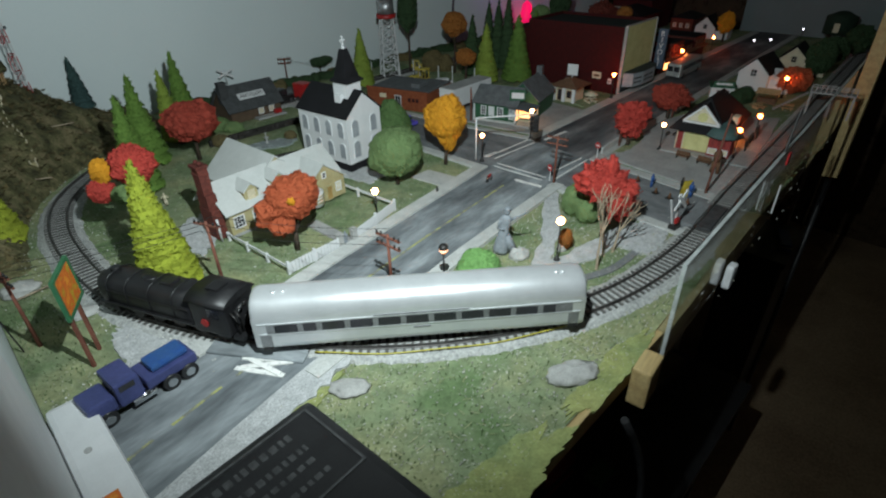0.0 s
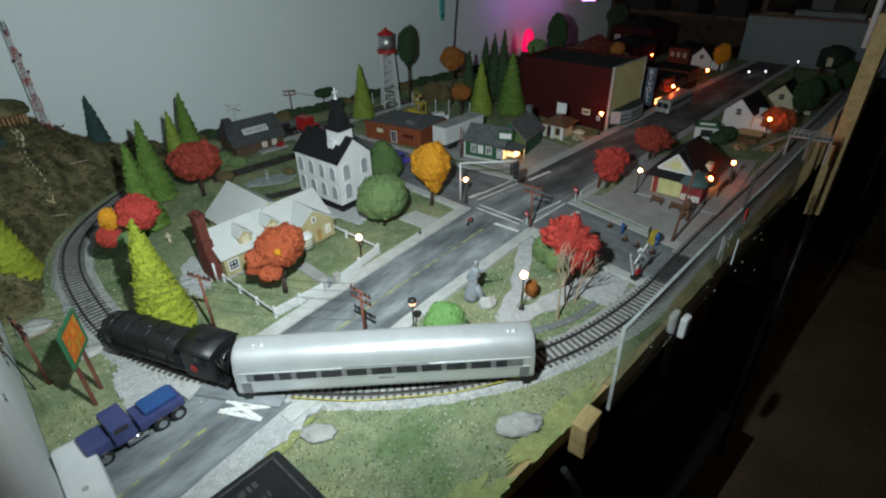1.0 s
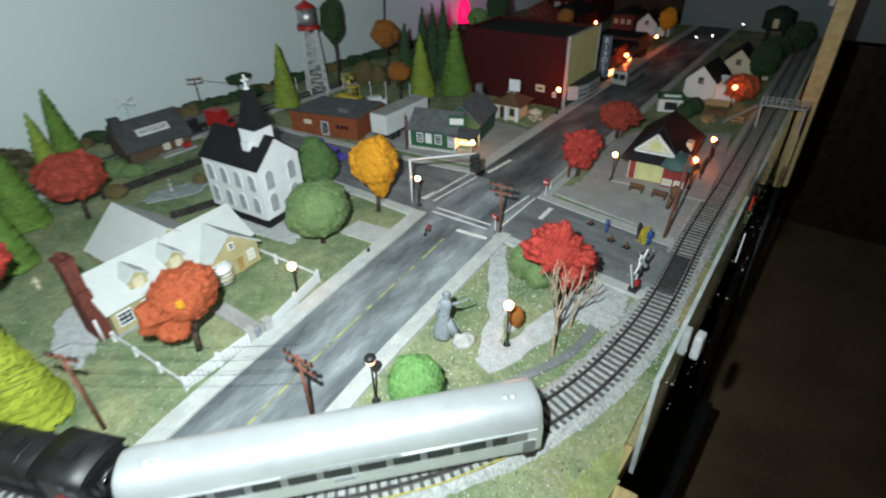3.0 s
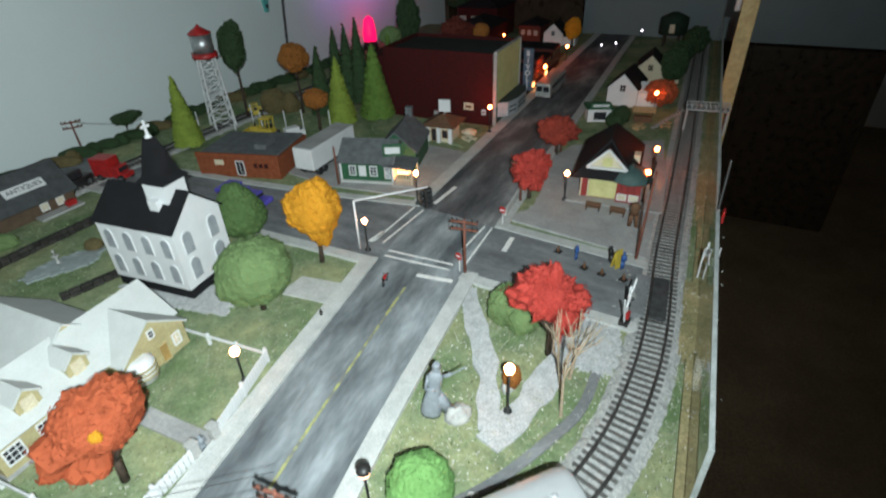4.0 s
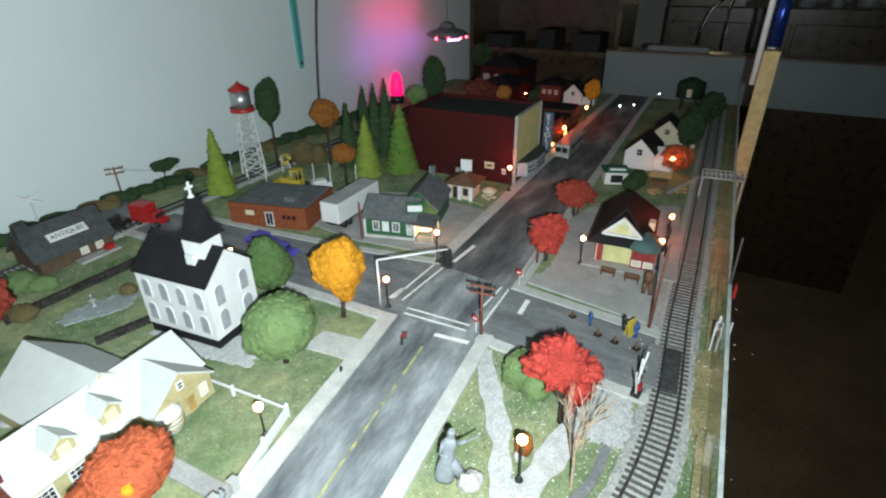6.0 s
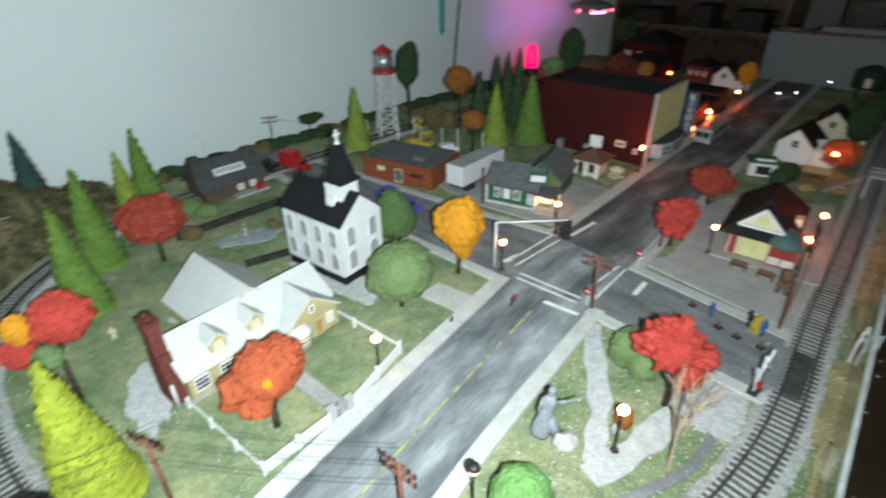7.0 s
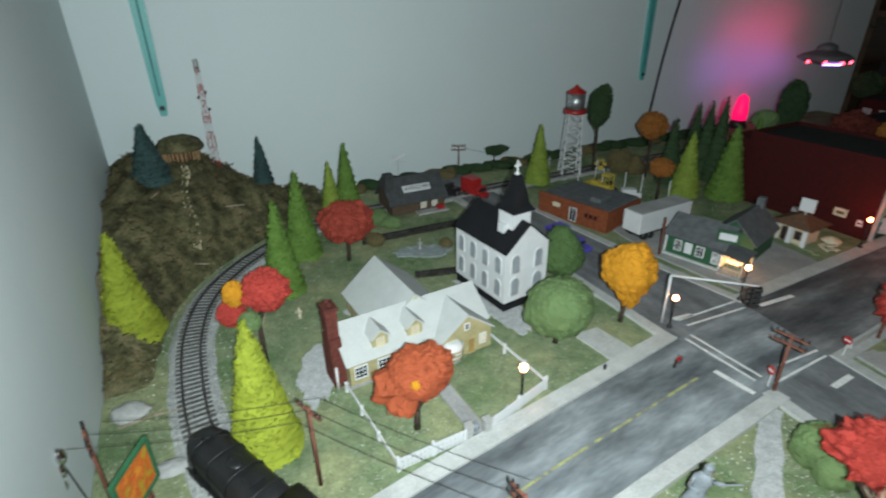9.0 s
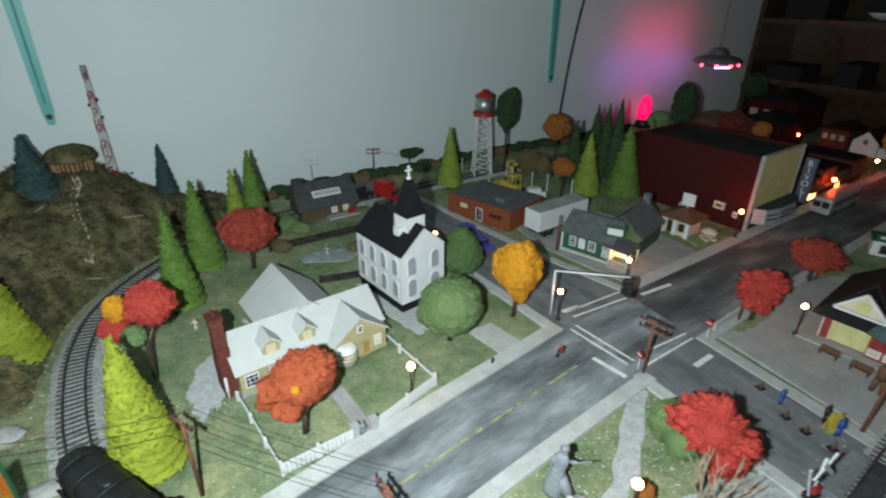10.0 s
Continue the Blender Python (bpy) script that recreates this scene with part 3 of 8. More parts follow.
patch("bare_strip", 0.386, 0.704, 0.060, 0.0085, 49.5, TURF_TAN, "bare straw-coloured strip at the table edge", 0.0004)
patch("bare_strip", 0.60, 0.955, 0.15, 0.006, 50, TURF_TAN, "bare straw-coloured strip along the guard board", 0.0004)
EDGETURF = turf_mat("yellowed_edge_turf", ((0.200, 0.255, 0.115), (0.265, 0.305, 0.120), (0.315, 0.335, 0.130)))
patch("turf_verge", 0.128, 0.418, 0.060, 0.016, 42, EDGETURF, "yellowed turf along the worn table edge", 0.0002, wob=0.5)
patch("turf_verge", 0.215, 0.510, 0.055, 0.011, 46, EDGETURF, "yellowed turf along the worn table edge", 0.00025, wob=0.5)
patch("turf_verge", -0.008, 0.470, 0.050, 0.0065, 57, EDGETURF, "yellowed turf beside the road shoulder", 0.0003, wob=0.5)
patch("lawn", 0.365, 1.170, 0.06, 0.045, 50, GRASS, "green plot round the kiosk", 0.0009)

# ---- railway ----
TRACK = V2([(1.55, 2.13), (1.10, 1.597), (0.76, 1.19), (0.551, 0.941), (0.428, 0.797), (0.355, 0.706), (0.300, 0.647), (0.240, 0.598), (0.172, 0.5625), (0.10, 0.5425), (0.03, 0.5355), (-0.04, 0.5395), (-0.105, 0.552), (-0.17, 0.575), (-0.236, 0.615), (-0.300, 0.671), (-0.345, 0.721), (-0.380, 0.780), (-0.397, 0.850), (-0.398, 0.92), (-0.385, 1.00), (-0.345, 1.075), (-0.285, 1.145), (-0.21, 1.225), (-0.1, 1.345), (0.1, 1.56), (0.4, 1.88)])
line = smooth_line(TRACK, 14)


def resample(line, step):
    out, left = [line[0]], step
    for a, b in zip(line, line[1:]):
        d = (b - a).length
        while left <= d:
            out.append(a + (b - a) * (left / d))
            left += step
        left -= d
    return out


fine_line = resample(line, 0.0045)
bm = bmesh.new()
rows = []
for i, p in enumerate(fine_line):
    t = (fine_line[min(i + 1, len(fine_line) - 1)] - fine_line[max(i - 1, 0)]).normalized()
    n = Vector((-t.y, t.x))
    row = []
    for k, (d, z) in enumerate(((-0.0235, -0.002), (-0.0185, 0.0010), (-0.0150, 0.0022), (-0.007, 0.0025), (0, 0.0024), (0.007, 0.0025), (0.0150, 0.0022), (0.0185, 0.0010), (0.0235, -0.002))):
        jit = 0.0022 * noise.noise(Vector((p.x * 170, p.y * 170, k * 7.3))) if k in (0, 1, 7, 8) else 0
        q = p + n * (d + jit)
        row.append(bm.verts.new((q.x, q.y, z + 0.0004 * noise.noise(Vector((q.x * 500, q.y * 500, 2))))))
    rows.append(row)
for a, b in zip(rows, rows[1:]):
    for j in range(8):
        bm.faces.new([a[j], a[j + 1], b[j + 1], b[j]])
bmesh.ops.recalc_face_normals(bm, faces=bm.faces[:])
setting("ballast", bm, GRAVEL, "pale grey gravel ballast bed of the railway", "ballast")
track = thing("railway_track", (0, 0, 0), 0, "model railway track with dark ties and rails", "railway track")
GAUGE = 0.0088
for s in (-1, 1):
    bm = bmesh.new()
    rows = []
    for i, p in enumerate(fine_line):
        t = (fine_line[min(i + 1, len(fine_line) - 1)] - fine_line[max(i - 1, 0)]).normalized()
        n = Vector((-t.y, t.x))
        rows.append([bm.verts.new(((p + n * (s * GAUGE + d)).x, (p + n * (s * GAUGE + d)).y, z)) for d, z in ((-0.0012, 0.0034), (-0.0004, 0.0042), (-0.0006, 0.0060), (0.0006, 0.0060), (0.0004, 0.0042), (0.0012, 0.0034))])
    for a, b in zip(rows, rows[1:]):
        for j in range(5):
            bm.faces.new([a[j], a[j + 1], b[j + 1], b[j]])
    bmesh.ops.recalc_face_normals(bm, faces=bm.faces[:])
    part("rail", bm, RAIL, track)
# level crossing boards and the road over the near crossing
crossing = thing("level_crossing_deck", (0.3755, 0.7325, 0), 51, "dark grey level crossing boards between the rails", "level crossing")
RUBBER = mat("black_rubber_deck", (0.035, 0.037, 0.038), 0.8, second=(0.06, 0.062, 0.064), size=0.008)
part("board", Bx((-0.033, -0.0072, 0.002), (0.030, 0.0072, 0.0058), 0.0008), RUBBER, crossing)
part("board", Bx((-0.033, 0.0104, 0.0), (0.030, 0.024, 0.0055), 0.0008), ASPHALT_DARK, crossing)
near_deck = thing("level_crossing_deck", (-0.052, 0.5415, 0), -8, "grey asphalt deck between the rails of the near crossing", "level crossing")
part("board", Bx((-0.036, -0.0072, 0.0005), (0.042, 0.0072, 0.0044), 0.0008), ASPHALT, near_deck)
part("board", Bx((-0.040, -0.0245, -0.001), (0.040, -0.0104, 0.0036), 0.0012), ASPHALT, near_deck)
part("board", Bx((-0.030, 0.0104, -0.001), (0.045, 0.0245, 0.0036), 0.0012), ASPHALT, near_deck)

# ---- trees ----


def leaf_mesh(name, verts, faces, material):
    me = bpy.data.meshes.new(name)
    me.from_pydata(verts, [], faces)
    me.materials.append(material)
    return new(name, me)


def leaf(verts, faces, p, n, size, rng, droop=0.0, stand=(0.08, 0.5)):
    """One small pointed leaf standing off the surface."""
    n = Vector(n)
    t = n.cross(Vector((rng.uniform(-1, 1), rng.uniform(-1, 1), rng.uniform(-1, 1)))).normalized()
    out = (n * rng.uniform(*stand) + t + Vector((0, 0, -droop))).normalized()
    s = out.cross(n + Vector((0.01, 0.02, 0.03))).normalized() * size * 0.5
    i = len(verts)
    verts.extend([p - s, p + s, p + out * size])
    faces.append((i, i + 1, i + 2))


def core(verts, faces, c, rad, wob, rng, n=20, k=14):
    """A lumpy closed body under the leaves."""
    base = len(verts)
    off = Vector((rng.random() * 50, rng.random() * 50, rng.random() * 50))
    for i in range(k + 1):
        th = math.pi * i / k
        for j in range(n):
            ph = 2 * math.pi * j / n
            d = Vector((math.sin(th) * math.cos(ph), math.sin(th) * math.sin(ph), math.cos(th)))
            r = 1 + wob * noise.noise(d * 2.3 + off) + wob * 0.6 * noise.noise(d * 6 + off)
            verts.append(Vector((c[0] + d.x * rad[0] * r, c[1] + d.y * rad[1] * r, c[2] + d.z * rad[2] * r)))
    for i in range(k):
        for j in range(n):
            faces.append((base + i * n + j, base + (i + 1) * n + j, base + (i + 1) * n + (j + 1) % n, base + i * n + (j + 1) % n))
    return off


def crown_mesh(blobs, material, seed, count, size, wob=0.28):
    """One closed lumpy crown: the union of the blobs seen from their middle, under a coat of small leaves."""
    rng = random.Random(seed)
    verts, faces = [], []
    weight = sum(b[3] * b[4] * b[5] for b in blobs)
    mid = Vector((0, 0, 0))
    for b in blobs:
        mid += Vector(b[:3]) * (b[3] * b[4] * b[5] / weight)
    off = Vector((rng.random() * 50, rng.random() * 50, rng.random() * 50))

    def reach(d):
        total = 0.0
        for b in blobs:
            e = Vector((d.x / b[3], d.y / b[4], d.z / b[5]))
            o = Vector(((mid.x - b[0]) / b[3], (mid.y - b[1]) / b[4], (mid.z - b[2]) / b[5]))
            qa, qb, qc = e.dot(e), e.dot(o), o.dot(o) - 1
            disc = qb * qb - qa * qc
            if disc > 0:
                total += max(0.0, (-qb + math.sqrt(disc)) / qa) ** 14
        r = max(total, 1e-40) ** (1 / 14)
        n1, n2, n3 = noise.noise(d * 2.6 + off), noise.noise(d * 7 + off), noise.noise(d * 17 + off)
        return max(r, 0.003) * (1 + wob * 0.62 * n1 + wob * 0.62 * n2 + wob * 0.26 * n3)

    n, k = 46, 30
    for i in range(k + 1):
        th = math.pi * i / k
        for j in range(n):
            ph = 2 * math.pi * j / n
            d = Vector((math.sin(th) * math.cos(ph), math.sin(th) * math.sin(ph), math.cos(th)))
            verts.append(mid + d * reach(d) * 0.96)
    for i in range(k):
        for j in range(n):
            faces.append((i * n + j, (i + 1) * n + j, (i + 1) * n + (j + 1) % n, i * n + (j + 1) % n))
    for _ in range(int(1.7 * count)):
        d = Vector((rng.gauss(0, 1), rng.gauss(0, 1), rng.gauss(0, 1))).normalized()
        leaf(verts, faces, mid + d * reach(d) * rng.uniform(0.90, 0.985), d, size * rng.uniform(0.35, 0.8), rng, 0.0, (0.0, 0.28))
    return leaf_mesh("crown", verts, faces, material)


def branch(bm, p, d, length, r, depth, rng, spread=0.55):
    q = Vector(p) + Vector(d) * length
    cyl(bm, p, q, r, r * 0.62, 6)
    if depth:
        for _ in range(3 if depth > 1 else 2):
            nd = (Vector(d) + Vector((rng.uniform(-1, 1), rng.uniform(-1, 1), rng.uniform(-0.1, 0.8))) * spread).normalized()
            branch(bm, q, nd, length * rng.uniform(0.55, 0.8), r * 0.6, depth - 1, rng, spread)


def broadleaf(at, blobs, material, label, seed, count=3000, size=0.0032, trunk=None, trunk_r=0.003, limbs=True, wob=0.28, group=""):
    """A model tree: tapered trunk with limbs, and a crown of small leaves over lumpy bodies."""
    ob = thing("tree", (*at, 0), 0, label, "tree", group)
    rng = random.Random(seed)
    top = min(b[2] for b in blobs) if trunk is None else trunk
    bm = bmesh.new()
    cyl(bm, (0, 0, -0.002), (0.001, 0.0005, top * 0.6), trunk_r, trunk_r * 0.75, 8)
    cyl(bm, (0.001, 0.0005, top * 0.6), (blobs[0][0] * 0.4, blobs[0][1] * 0.4, top * 1.1), trunk_r * 0.75, trunk_r * 0.5, 8)
    if limbs:
        for b in blobs:
            for _ in range(3):
                e = Vector((b[0] + rng.uniform(-0.5, 0.5) * b[3], b[1] + rng.uniform(-0.5, 0.5) * b[4], b[2] + rng.uniform(-0.6, 0.1) * b[5]))
                cyl(bm, (0.001, 0.0005, top * 0.6), e, trunk_r * 0.5, trunk_r * 0.2, 6)
    part("trunk", bm, BARK, ob)
    cr = crown_mesh(blobs, material, seed, count, size, wob)
    cr.parent = ob
    return ob


def fir(at, h, r, material, label, seed, z=0.0, count=2200, tiers=11, foot=0.08, lean=(0, 0), group=""):
    """A conical bottle-brush fir of drooping needle tufts in tiers."""
    ob = thing("fir_tree", (at[0], at[1], z), 0, label, "tree", group)
    rng = random.Random(seed)
    part("trunk", Cy((0, 0, -0.003), (lean[0], lean[1], h * 0.9), r * 0.12, r * 0.03, 7), BARK, ob)
    verts, faces = [], []
    n, k = 30, tiers * 4
    off = rng.random() * 40
    for i in range(k + 1):
        f = i / k
        saw = 1 - (f * tiers) % 1.0
        for j in range(n):
            ph = 2 * math.pi * j / n
            rr = r * (1 - f) ** 0.9 * (0.66 + 0.30 * saw + 0.13 * noise.noise(Vector((math.cos(ph) * 1.6, math.sin(ph) * 1.6, f * tiers * 0.9 + off))))
            verts.append(Vector((rr * math.cos(ph) + lean[0] * f, rr * math.sin(ph) + lean[1] * f, h * (foot + (1 - foot) * f) - 0.1 * rr * (saw))))
    for i in range(k):
        for j in range(n):
            faces.append((i * n + j, i * n + (j + 1) % n, (i + 1) * n + (j + 1) % n, (i + 1) * n + j))
    for _ in range(count):
        f = 1 - math.sqrt(rng.random())
        ph = rng.uniform(0, 2 * math.pi)
        tier = (int(f * tiers) + rng.betavariate(1, 2.5)) / tiers
        saw = 1 - (tier * tiers) % 1.0
        rr = r * max(0.0, 1 - tier) ** 0.9 * (0.74 + 0.26 * saw + 0.16 * noise.noise(Vector((math.cos(ph) * 1.6, math.sin(ph) * 1.6, tier * tiers * 0.9 + off)))) + 0.0004
        d = Vector((math.cos(ph), math.sin(ph), 0.15))
        p = Vector((rr * 0.9 * d.x + lean[0] * tier, rr * 0.9 * d.y + lean[1] * tier, h * (foot + (1 - foot) * tier) - 0.12 * rr * saw))
        leaf(verts, faces, p, d, r * rng.uniform(0.09, 0.20), rng, 0.45, (0.1, 0.55))
    cr = leaf_mesh("crown", verts, faces, material)
    cr.parent = ob
    return ob


FG = "firs of the layout"
fir((-0.165, 0.615), 0.124, 0.030, L_YG, "tall yellow-green conical fir beside the track", 1, count=4200, tiers=13, group=FG)
fir((-0.392, 0.690), 0.124, 0.031, L_YG, "yellow-green conical fir close to the wall", 2, count=3000, tiers=13, group=FG)
fir((-0.335, 0.912), 0.126, 0.027, L_G, "tall mid-green fir by the track curve", 3, count=3000, group=FG)
fir((-0.300, 0.822), 0.123, 0.026, L_G, "mid-green fir beside the red autumn tree", 4, count=3000, group=FG)
fir((-0.345, 1.005), 0.112, 0.022, L_LG, "slender light green fir", 5, group=FG)
fir((-0.338, 1.040), 0.130, 0.026, L_G, "slender dark green fir", 6, group=FG)
fir((-0.097, 1.318), 0.114, 0.026, L_LG, "lone light green fir by the water tower", 7, group=FG)
fir((0.155, 1.335), 0.116, 0.028, L_LG, "light green fir in front of the theatre", 10, group=FG)
fir((0.220, 1.350), 0.128, 0.034, L_G, "green fir against the theatre wall", 11, group=FG)
for i, (x, y, h) in enumerate(((0.128, 1.395, 0.125), (0.165, 1.45, 0.145), (0.185, 1.44, 0.15), (0.205, 1.43, 0.16), (0.265, 1.44, 0.125))):
    fir((x, y), h, 0.025, (L_DG, L_DG, L_DG, L_DG, L_G)[i], "dark slender fir in the back row", 20 + i, count=1300, group=FG)

AT = "autumn trees"
broadleaf((0.000, 0.985), [(0, 0, 0.026, 0.031, 0.029, 0.025), (0.001, 0, 0.042, 0.023, 0.022, 0.019), (0, 0.001, 0.056, 0.012, 0.012, 0.012)], L_CG, "broad rounded green tree beside the church", 12, 3600, wob=0.14, group=AT)
orange_tree = broadleaf((-0.065, 0.679), [(0.001, 0.002, 0.057, 0.024, 0.022, 0.021), (-0.020, -0.012, 0.050, 0.014, 0.013, 0.010), (0.012, 0.008, 0.063, 0.017, 0.017, 0.017), (-0.006, -0.012, 0.033, 0.013, 0.012, 0.011), (-0.022, -0.016, 0.042, 0.009, 0.009, 0.007)], L_OR, "burnt orange autumn tree in the front garden", 31, 4200, group=AT)
spot_crown = crown_mesh([(0.010, -0.020, 0.064, 0.0035, 0.003, 0.0035)], L_GO, 313, 60, 0.003)
spot_crown.name = "yellow_leaves"
spot_crown.parent = orange_tree
broadleaf((0.082, 0.901), [(0.001, 0, 0.062, 0.027, 0.025, 0.024), (0.005, 0.0, 0.078, 0.019, 0.018, 0.017), (-0.012, 0.004, 0.068, 0.017, 0.016, 0.016), (0.004, 0.0, 0.042, 0.016, 0.015, 0.017), (0.006, 0.0, 0.030, 0.008, 0.008, 0.011)], L_GO, "golden yellow autumn tree on the corner lawn", 32, 3800, wob=0.2, group=AT)
broadleaf((0.022, 0.838), [(0, 0, 0.041, 0.034, 0.033, 0.030), (0.004, 0.002, 0.050, 0.029, 0.029, 0.022), (-0.014, -0.006, 0.034, 0.020, 0.018, 0.016)], L_OL, "rounded olive green tree on the church lawn", 33, 5600, wob=0.13, group=AT)
broadleaf((-0.275, 0.928), [(0, 0, 0.056, 0.036, 0.034, 0.026), (0.012, 0.004, 0.062, 0.025, 0.025, 0.020)], L_DR, "dark red autumn tree at the garden edge", 34, 3000, group=AT)
broadleaf((0.250, 0.702), [(-0.002, 0.006, 0.054, 0.019, 0.018, 0.017), (-0.018, 0.012, 0.060, 0.012, 0.011, 0.014), (0.000, 0.006, 0.072, 0.009, 0.009, 0.011), (-0.010, 0.008, 0.068, 0.008, 0.008, 0.010), (0.014, -0.002, 0.052, 0.012, 0.011, 0.014), (0.010, 0.002, 0.064, 0.008, 0.008, 0.010), (0.008, -0.008, 0.034, 0.010, 0.009, 0.012), (0.018, -0.004, 0.040, 0.009, 0.008, 0.008)], L_RD, "bright scarlet autumn tree in the park", 35, 6200, wob=0.45, group=AT)
ball_tree = broadleaf((-0.240, 0.706), [(0.008, 0.008, 0.080, 0.023, 0.021, 0.020)], L_RD, "multi-coloured tree with red, yellow and green clumps", 36, 2000, group=AT)
for blob, m, s in (((-0.014, -0.008, 0.080, 0.010, 0.010, 0.013), L_GO, 37), ((-0.018, -0.012, 0.060, 0.014, 0.012, 0.012), L_RD, 38), ((0.002, -0.012, 0.056, 0.011, 0.010, 0.010), L_OL, 39)):
    c = crown_mesh([blob], m, s, 900, 0.003)
    c.parent = ball_tree
broadleaf((0.345, 0.959), [(0, 0, 0.040, 0.021, 0.020, 0.022), (0.013, 0.002, 0.047, 0.013, 0.013, 0.013), (-0.010, 0.0, 0.048, 0.012, 0.012, 0.013), (0.002, -0.004, 0.026, 0.012, 0.012, 0.010)], L_RD, "bright red tree at the lot corner", 40, 2800, wob=0.5, group=AT)
broadleaf((0.442, 1.080), [(0, 0, 0.036, 0.025, 0.022, 0.019), (-0.013, 0.0, 0.040, 0.015, 0.015, 0.014), (0.018, -0.004, 0.030, 0.013, 0.012, 0.010)], L_DR, "spreading dull red tree beside the street", 41, 2600, wob=0.5, group=AT)
broadleaf((0.113, 1.312), [(0, 0, 0.056, 0.020, 0.019, 0.016)], L_RO, "small rust orange tree behind the diner", 42, 1500, group=AT)
broadleaf((0.090, 1.430), [(0, 0, 0.100, 0.027, 0.025, 0.024)], L_RO, "rust orange tree by the back wall", 43, 1500, group=AT)
broadleaf((-0.010, 1.43), [(0, 0, 0.125, 0.022, 0.020, 0.040), (0.006, 0.004, 0.145, 0.016, 0.016, 0.024)], L_DG, "tall dark tree behind the water tower", 44, 2200, group=AT)
broadleaf((0.345, 1.62), [(0, 0, 0.12, 0.026, 0.024, 0.045)], L_DG, "tall dark oval tree beyond the theatre", 45, 1600, group=AT)
broadleaf((0.285, 1.52), [(0, 0, 0.105, 0.022, 0.02, 0.018)], L_OL, "small dull olive tree beyond the theatre", 46, 1000, group=AT)
broadleaf((0.43, 1.55), [(0, 0, 0.10, 0.030, 0.026, 0.024), (0.03, 0.01, 0.09, 0.026, 0.02, 0.02)], L_DF, "red clump behind the theatre roof, dimmed in its colour", 47, 1400, group=AT)
broadleaf((0.46, 1.47), [(0, 0, 0.108, 0.016, 0.015, 0.014)], L_RO, "small orange tree behind the theatre roof", 48, 900, group=AT)
broadleaf((0.80, 1.72), [(0, 0, 0.046, 0.021, 0.020, 0.026)], L_GO, "dull golden tree at the far end", 49, 900, group=AT)
broadleaf((0.715, 1.222), [(0, 0, 0.024, 0.030, 0.028, 0.022)], L_OR, "orange bush lit by a street lamp", 50, 1600, group=AT)
broadleaf((0.82, 1.33), [(0, 0, 0.04, 0.028, 0.024, 0.034)], L_DG, "dark green tree at the far end", 51, 1400, group=AT)
broadleaf((-0.205, 1.395), [(0, 0, 0.034, 0.020, 0.018, 0.009), (0.014, 0.010, 0.038, 0.014, 0.012, 0.007)], L_DG, "small flat-topped dark tree by the back wall", 52, 900, trunk=0.034, trunk_r=0.0016, group=AT)
# bushes
BG = "bushes"


def bush(at, blobs, material, label, seed, count=1600, z=0.0):
    ob = thing("bush", (*at, z), 0, label, "bush", BG)
    c = crown_mesh(blobs, material, seed, count, 0.0028, 0.14)
    c.parent = ob
    return ob


bush((0.119, 0.604), [(0, 0, 0.020, 0.021, 0.020, 0.024)], L_BR, "rounded bright green bush by the park pavement", 61, 2600)
bush((0.233, 0.752), [(0, 0, 0.016, 0.018, 0.016, 0.022), (0.008, -0.020, 0.012, 0.014, 0.012, 0.014)], L_OL, "olive bush behind the scarlet tree", 62, 2200)
bush((0.207, 0.676), [(0, 0, 0.012, 0.007, 0.006, 0.012)], L_RO, "small rusty bush behind the park lamp", 63, 700)
bush((0.580, 1.155), [(0.006, 0, 0.010, 0.017, 0.014, 0.014), (0.028, 0.018, 0.010, 0.016, 0.014, 0.017)], L_DG, "dark green shrubs beside the small white shop", 64, 1400)
bush((0.040, 1.455), [(0, 0, 0.016, 0.026, 0.018, 0.028), (0.030, -0.006, 0.012, 0.018, 0.016, 0.024)], L_TW, "dry olive brown bushes by the back wall", 95, 1800)
bush((-0.265, 0.985), [(0, 0, 0.006, 0.016, 0.012, 0.010)], L_TW, "low brown shrub at the garden edge", 65, 700)
bush((-0.30, 1.06), [(0, 0, 0.006, 0.022, 0.018, 0.014), (0.03, -0.01, 0.005, 0.018, 0.014, 0.010)], L_OL, "low olive scrub in front of the antiques shop", 66, 1200)
bush((-0.165, 1.012), [(0, 0, 0.004, 0.010, 0.008, 0.008)], L_TW, "tuft of brown reeds by the pond", 67, 500)
for i in range(22):
    t = i / 21
    x, y = -0.42 + 0.66 * t, 1.165 + 0.70 * t
    bush((x + random.uniform(-0.01, 0.01), y), [(0, 0, 0.004, random.uniform(0.020, 0.034), 0.012, random.uniform(0.007, 0.013)), (0.02, 0.01, 0.004, 0.012, 0.010, random.uniform(0.006, 0.018))], L_DG if i % 4 else L_TW, "dark low scrub along the foot of the back wall", 70 + i, 700)
# bare trees in the park
for i, (x, y, h, lean) in enumerate(((0.231, 0.641, 0.036, (0.02, 0.10)), (0.243, 0.664, 0.030, (-0.12, 0.10)), (0.254, 0.672, 0.024, (0.12, 0.0)))):
    ob = thing("bare_tree", (x, y, 0), 0, "pale leafless twig tree in the park", "tree", "bare trees")
    rng = random.Random(90 + i)
    bm = bmesh.new()
    branch(bm, (0, 0, -0.002), (lean[0], lean[1], 1), h, 0.0014, 3, rng, 0.62)
    part("trunk", bm, DRYWOOD, ob)
ob = thing("bare_tree", (-0.250, 0.712, 0), 0, "thin pale leafless tree by the track", "tree", "bare trees")
bm = bmesh.new()
branch(bm, (0, 0, -0.002), (0.1, 0.05, 1), 0.026, 0.0015, 2, random.Random(99), 0.5)
part("trunk", bm, DRYWOOD, ob)

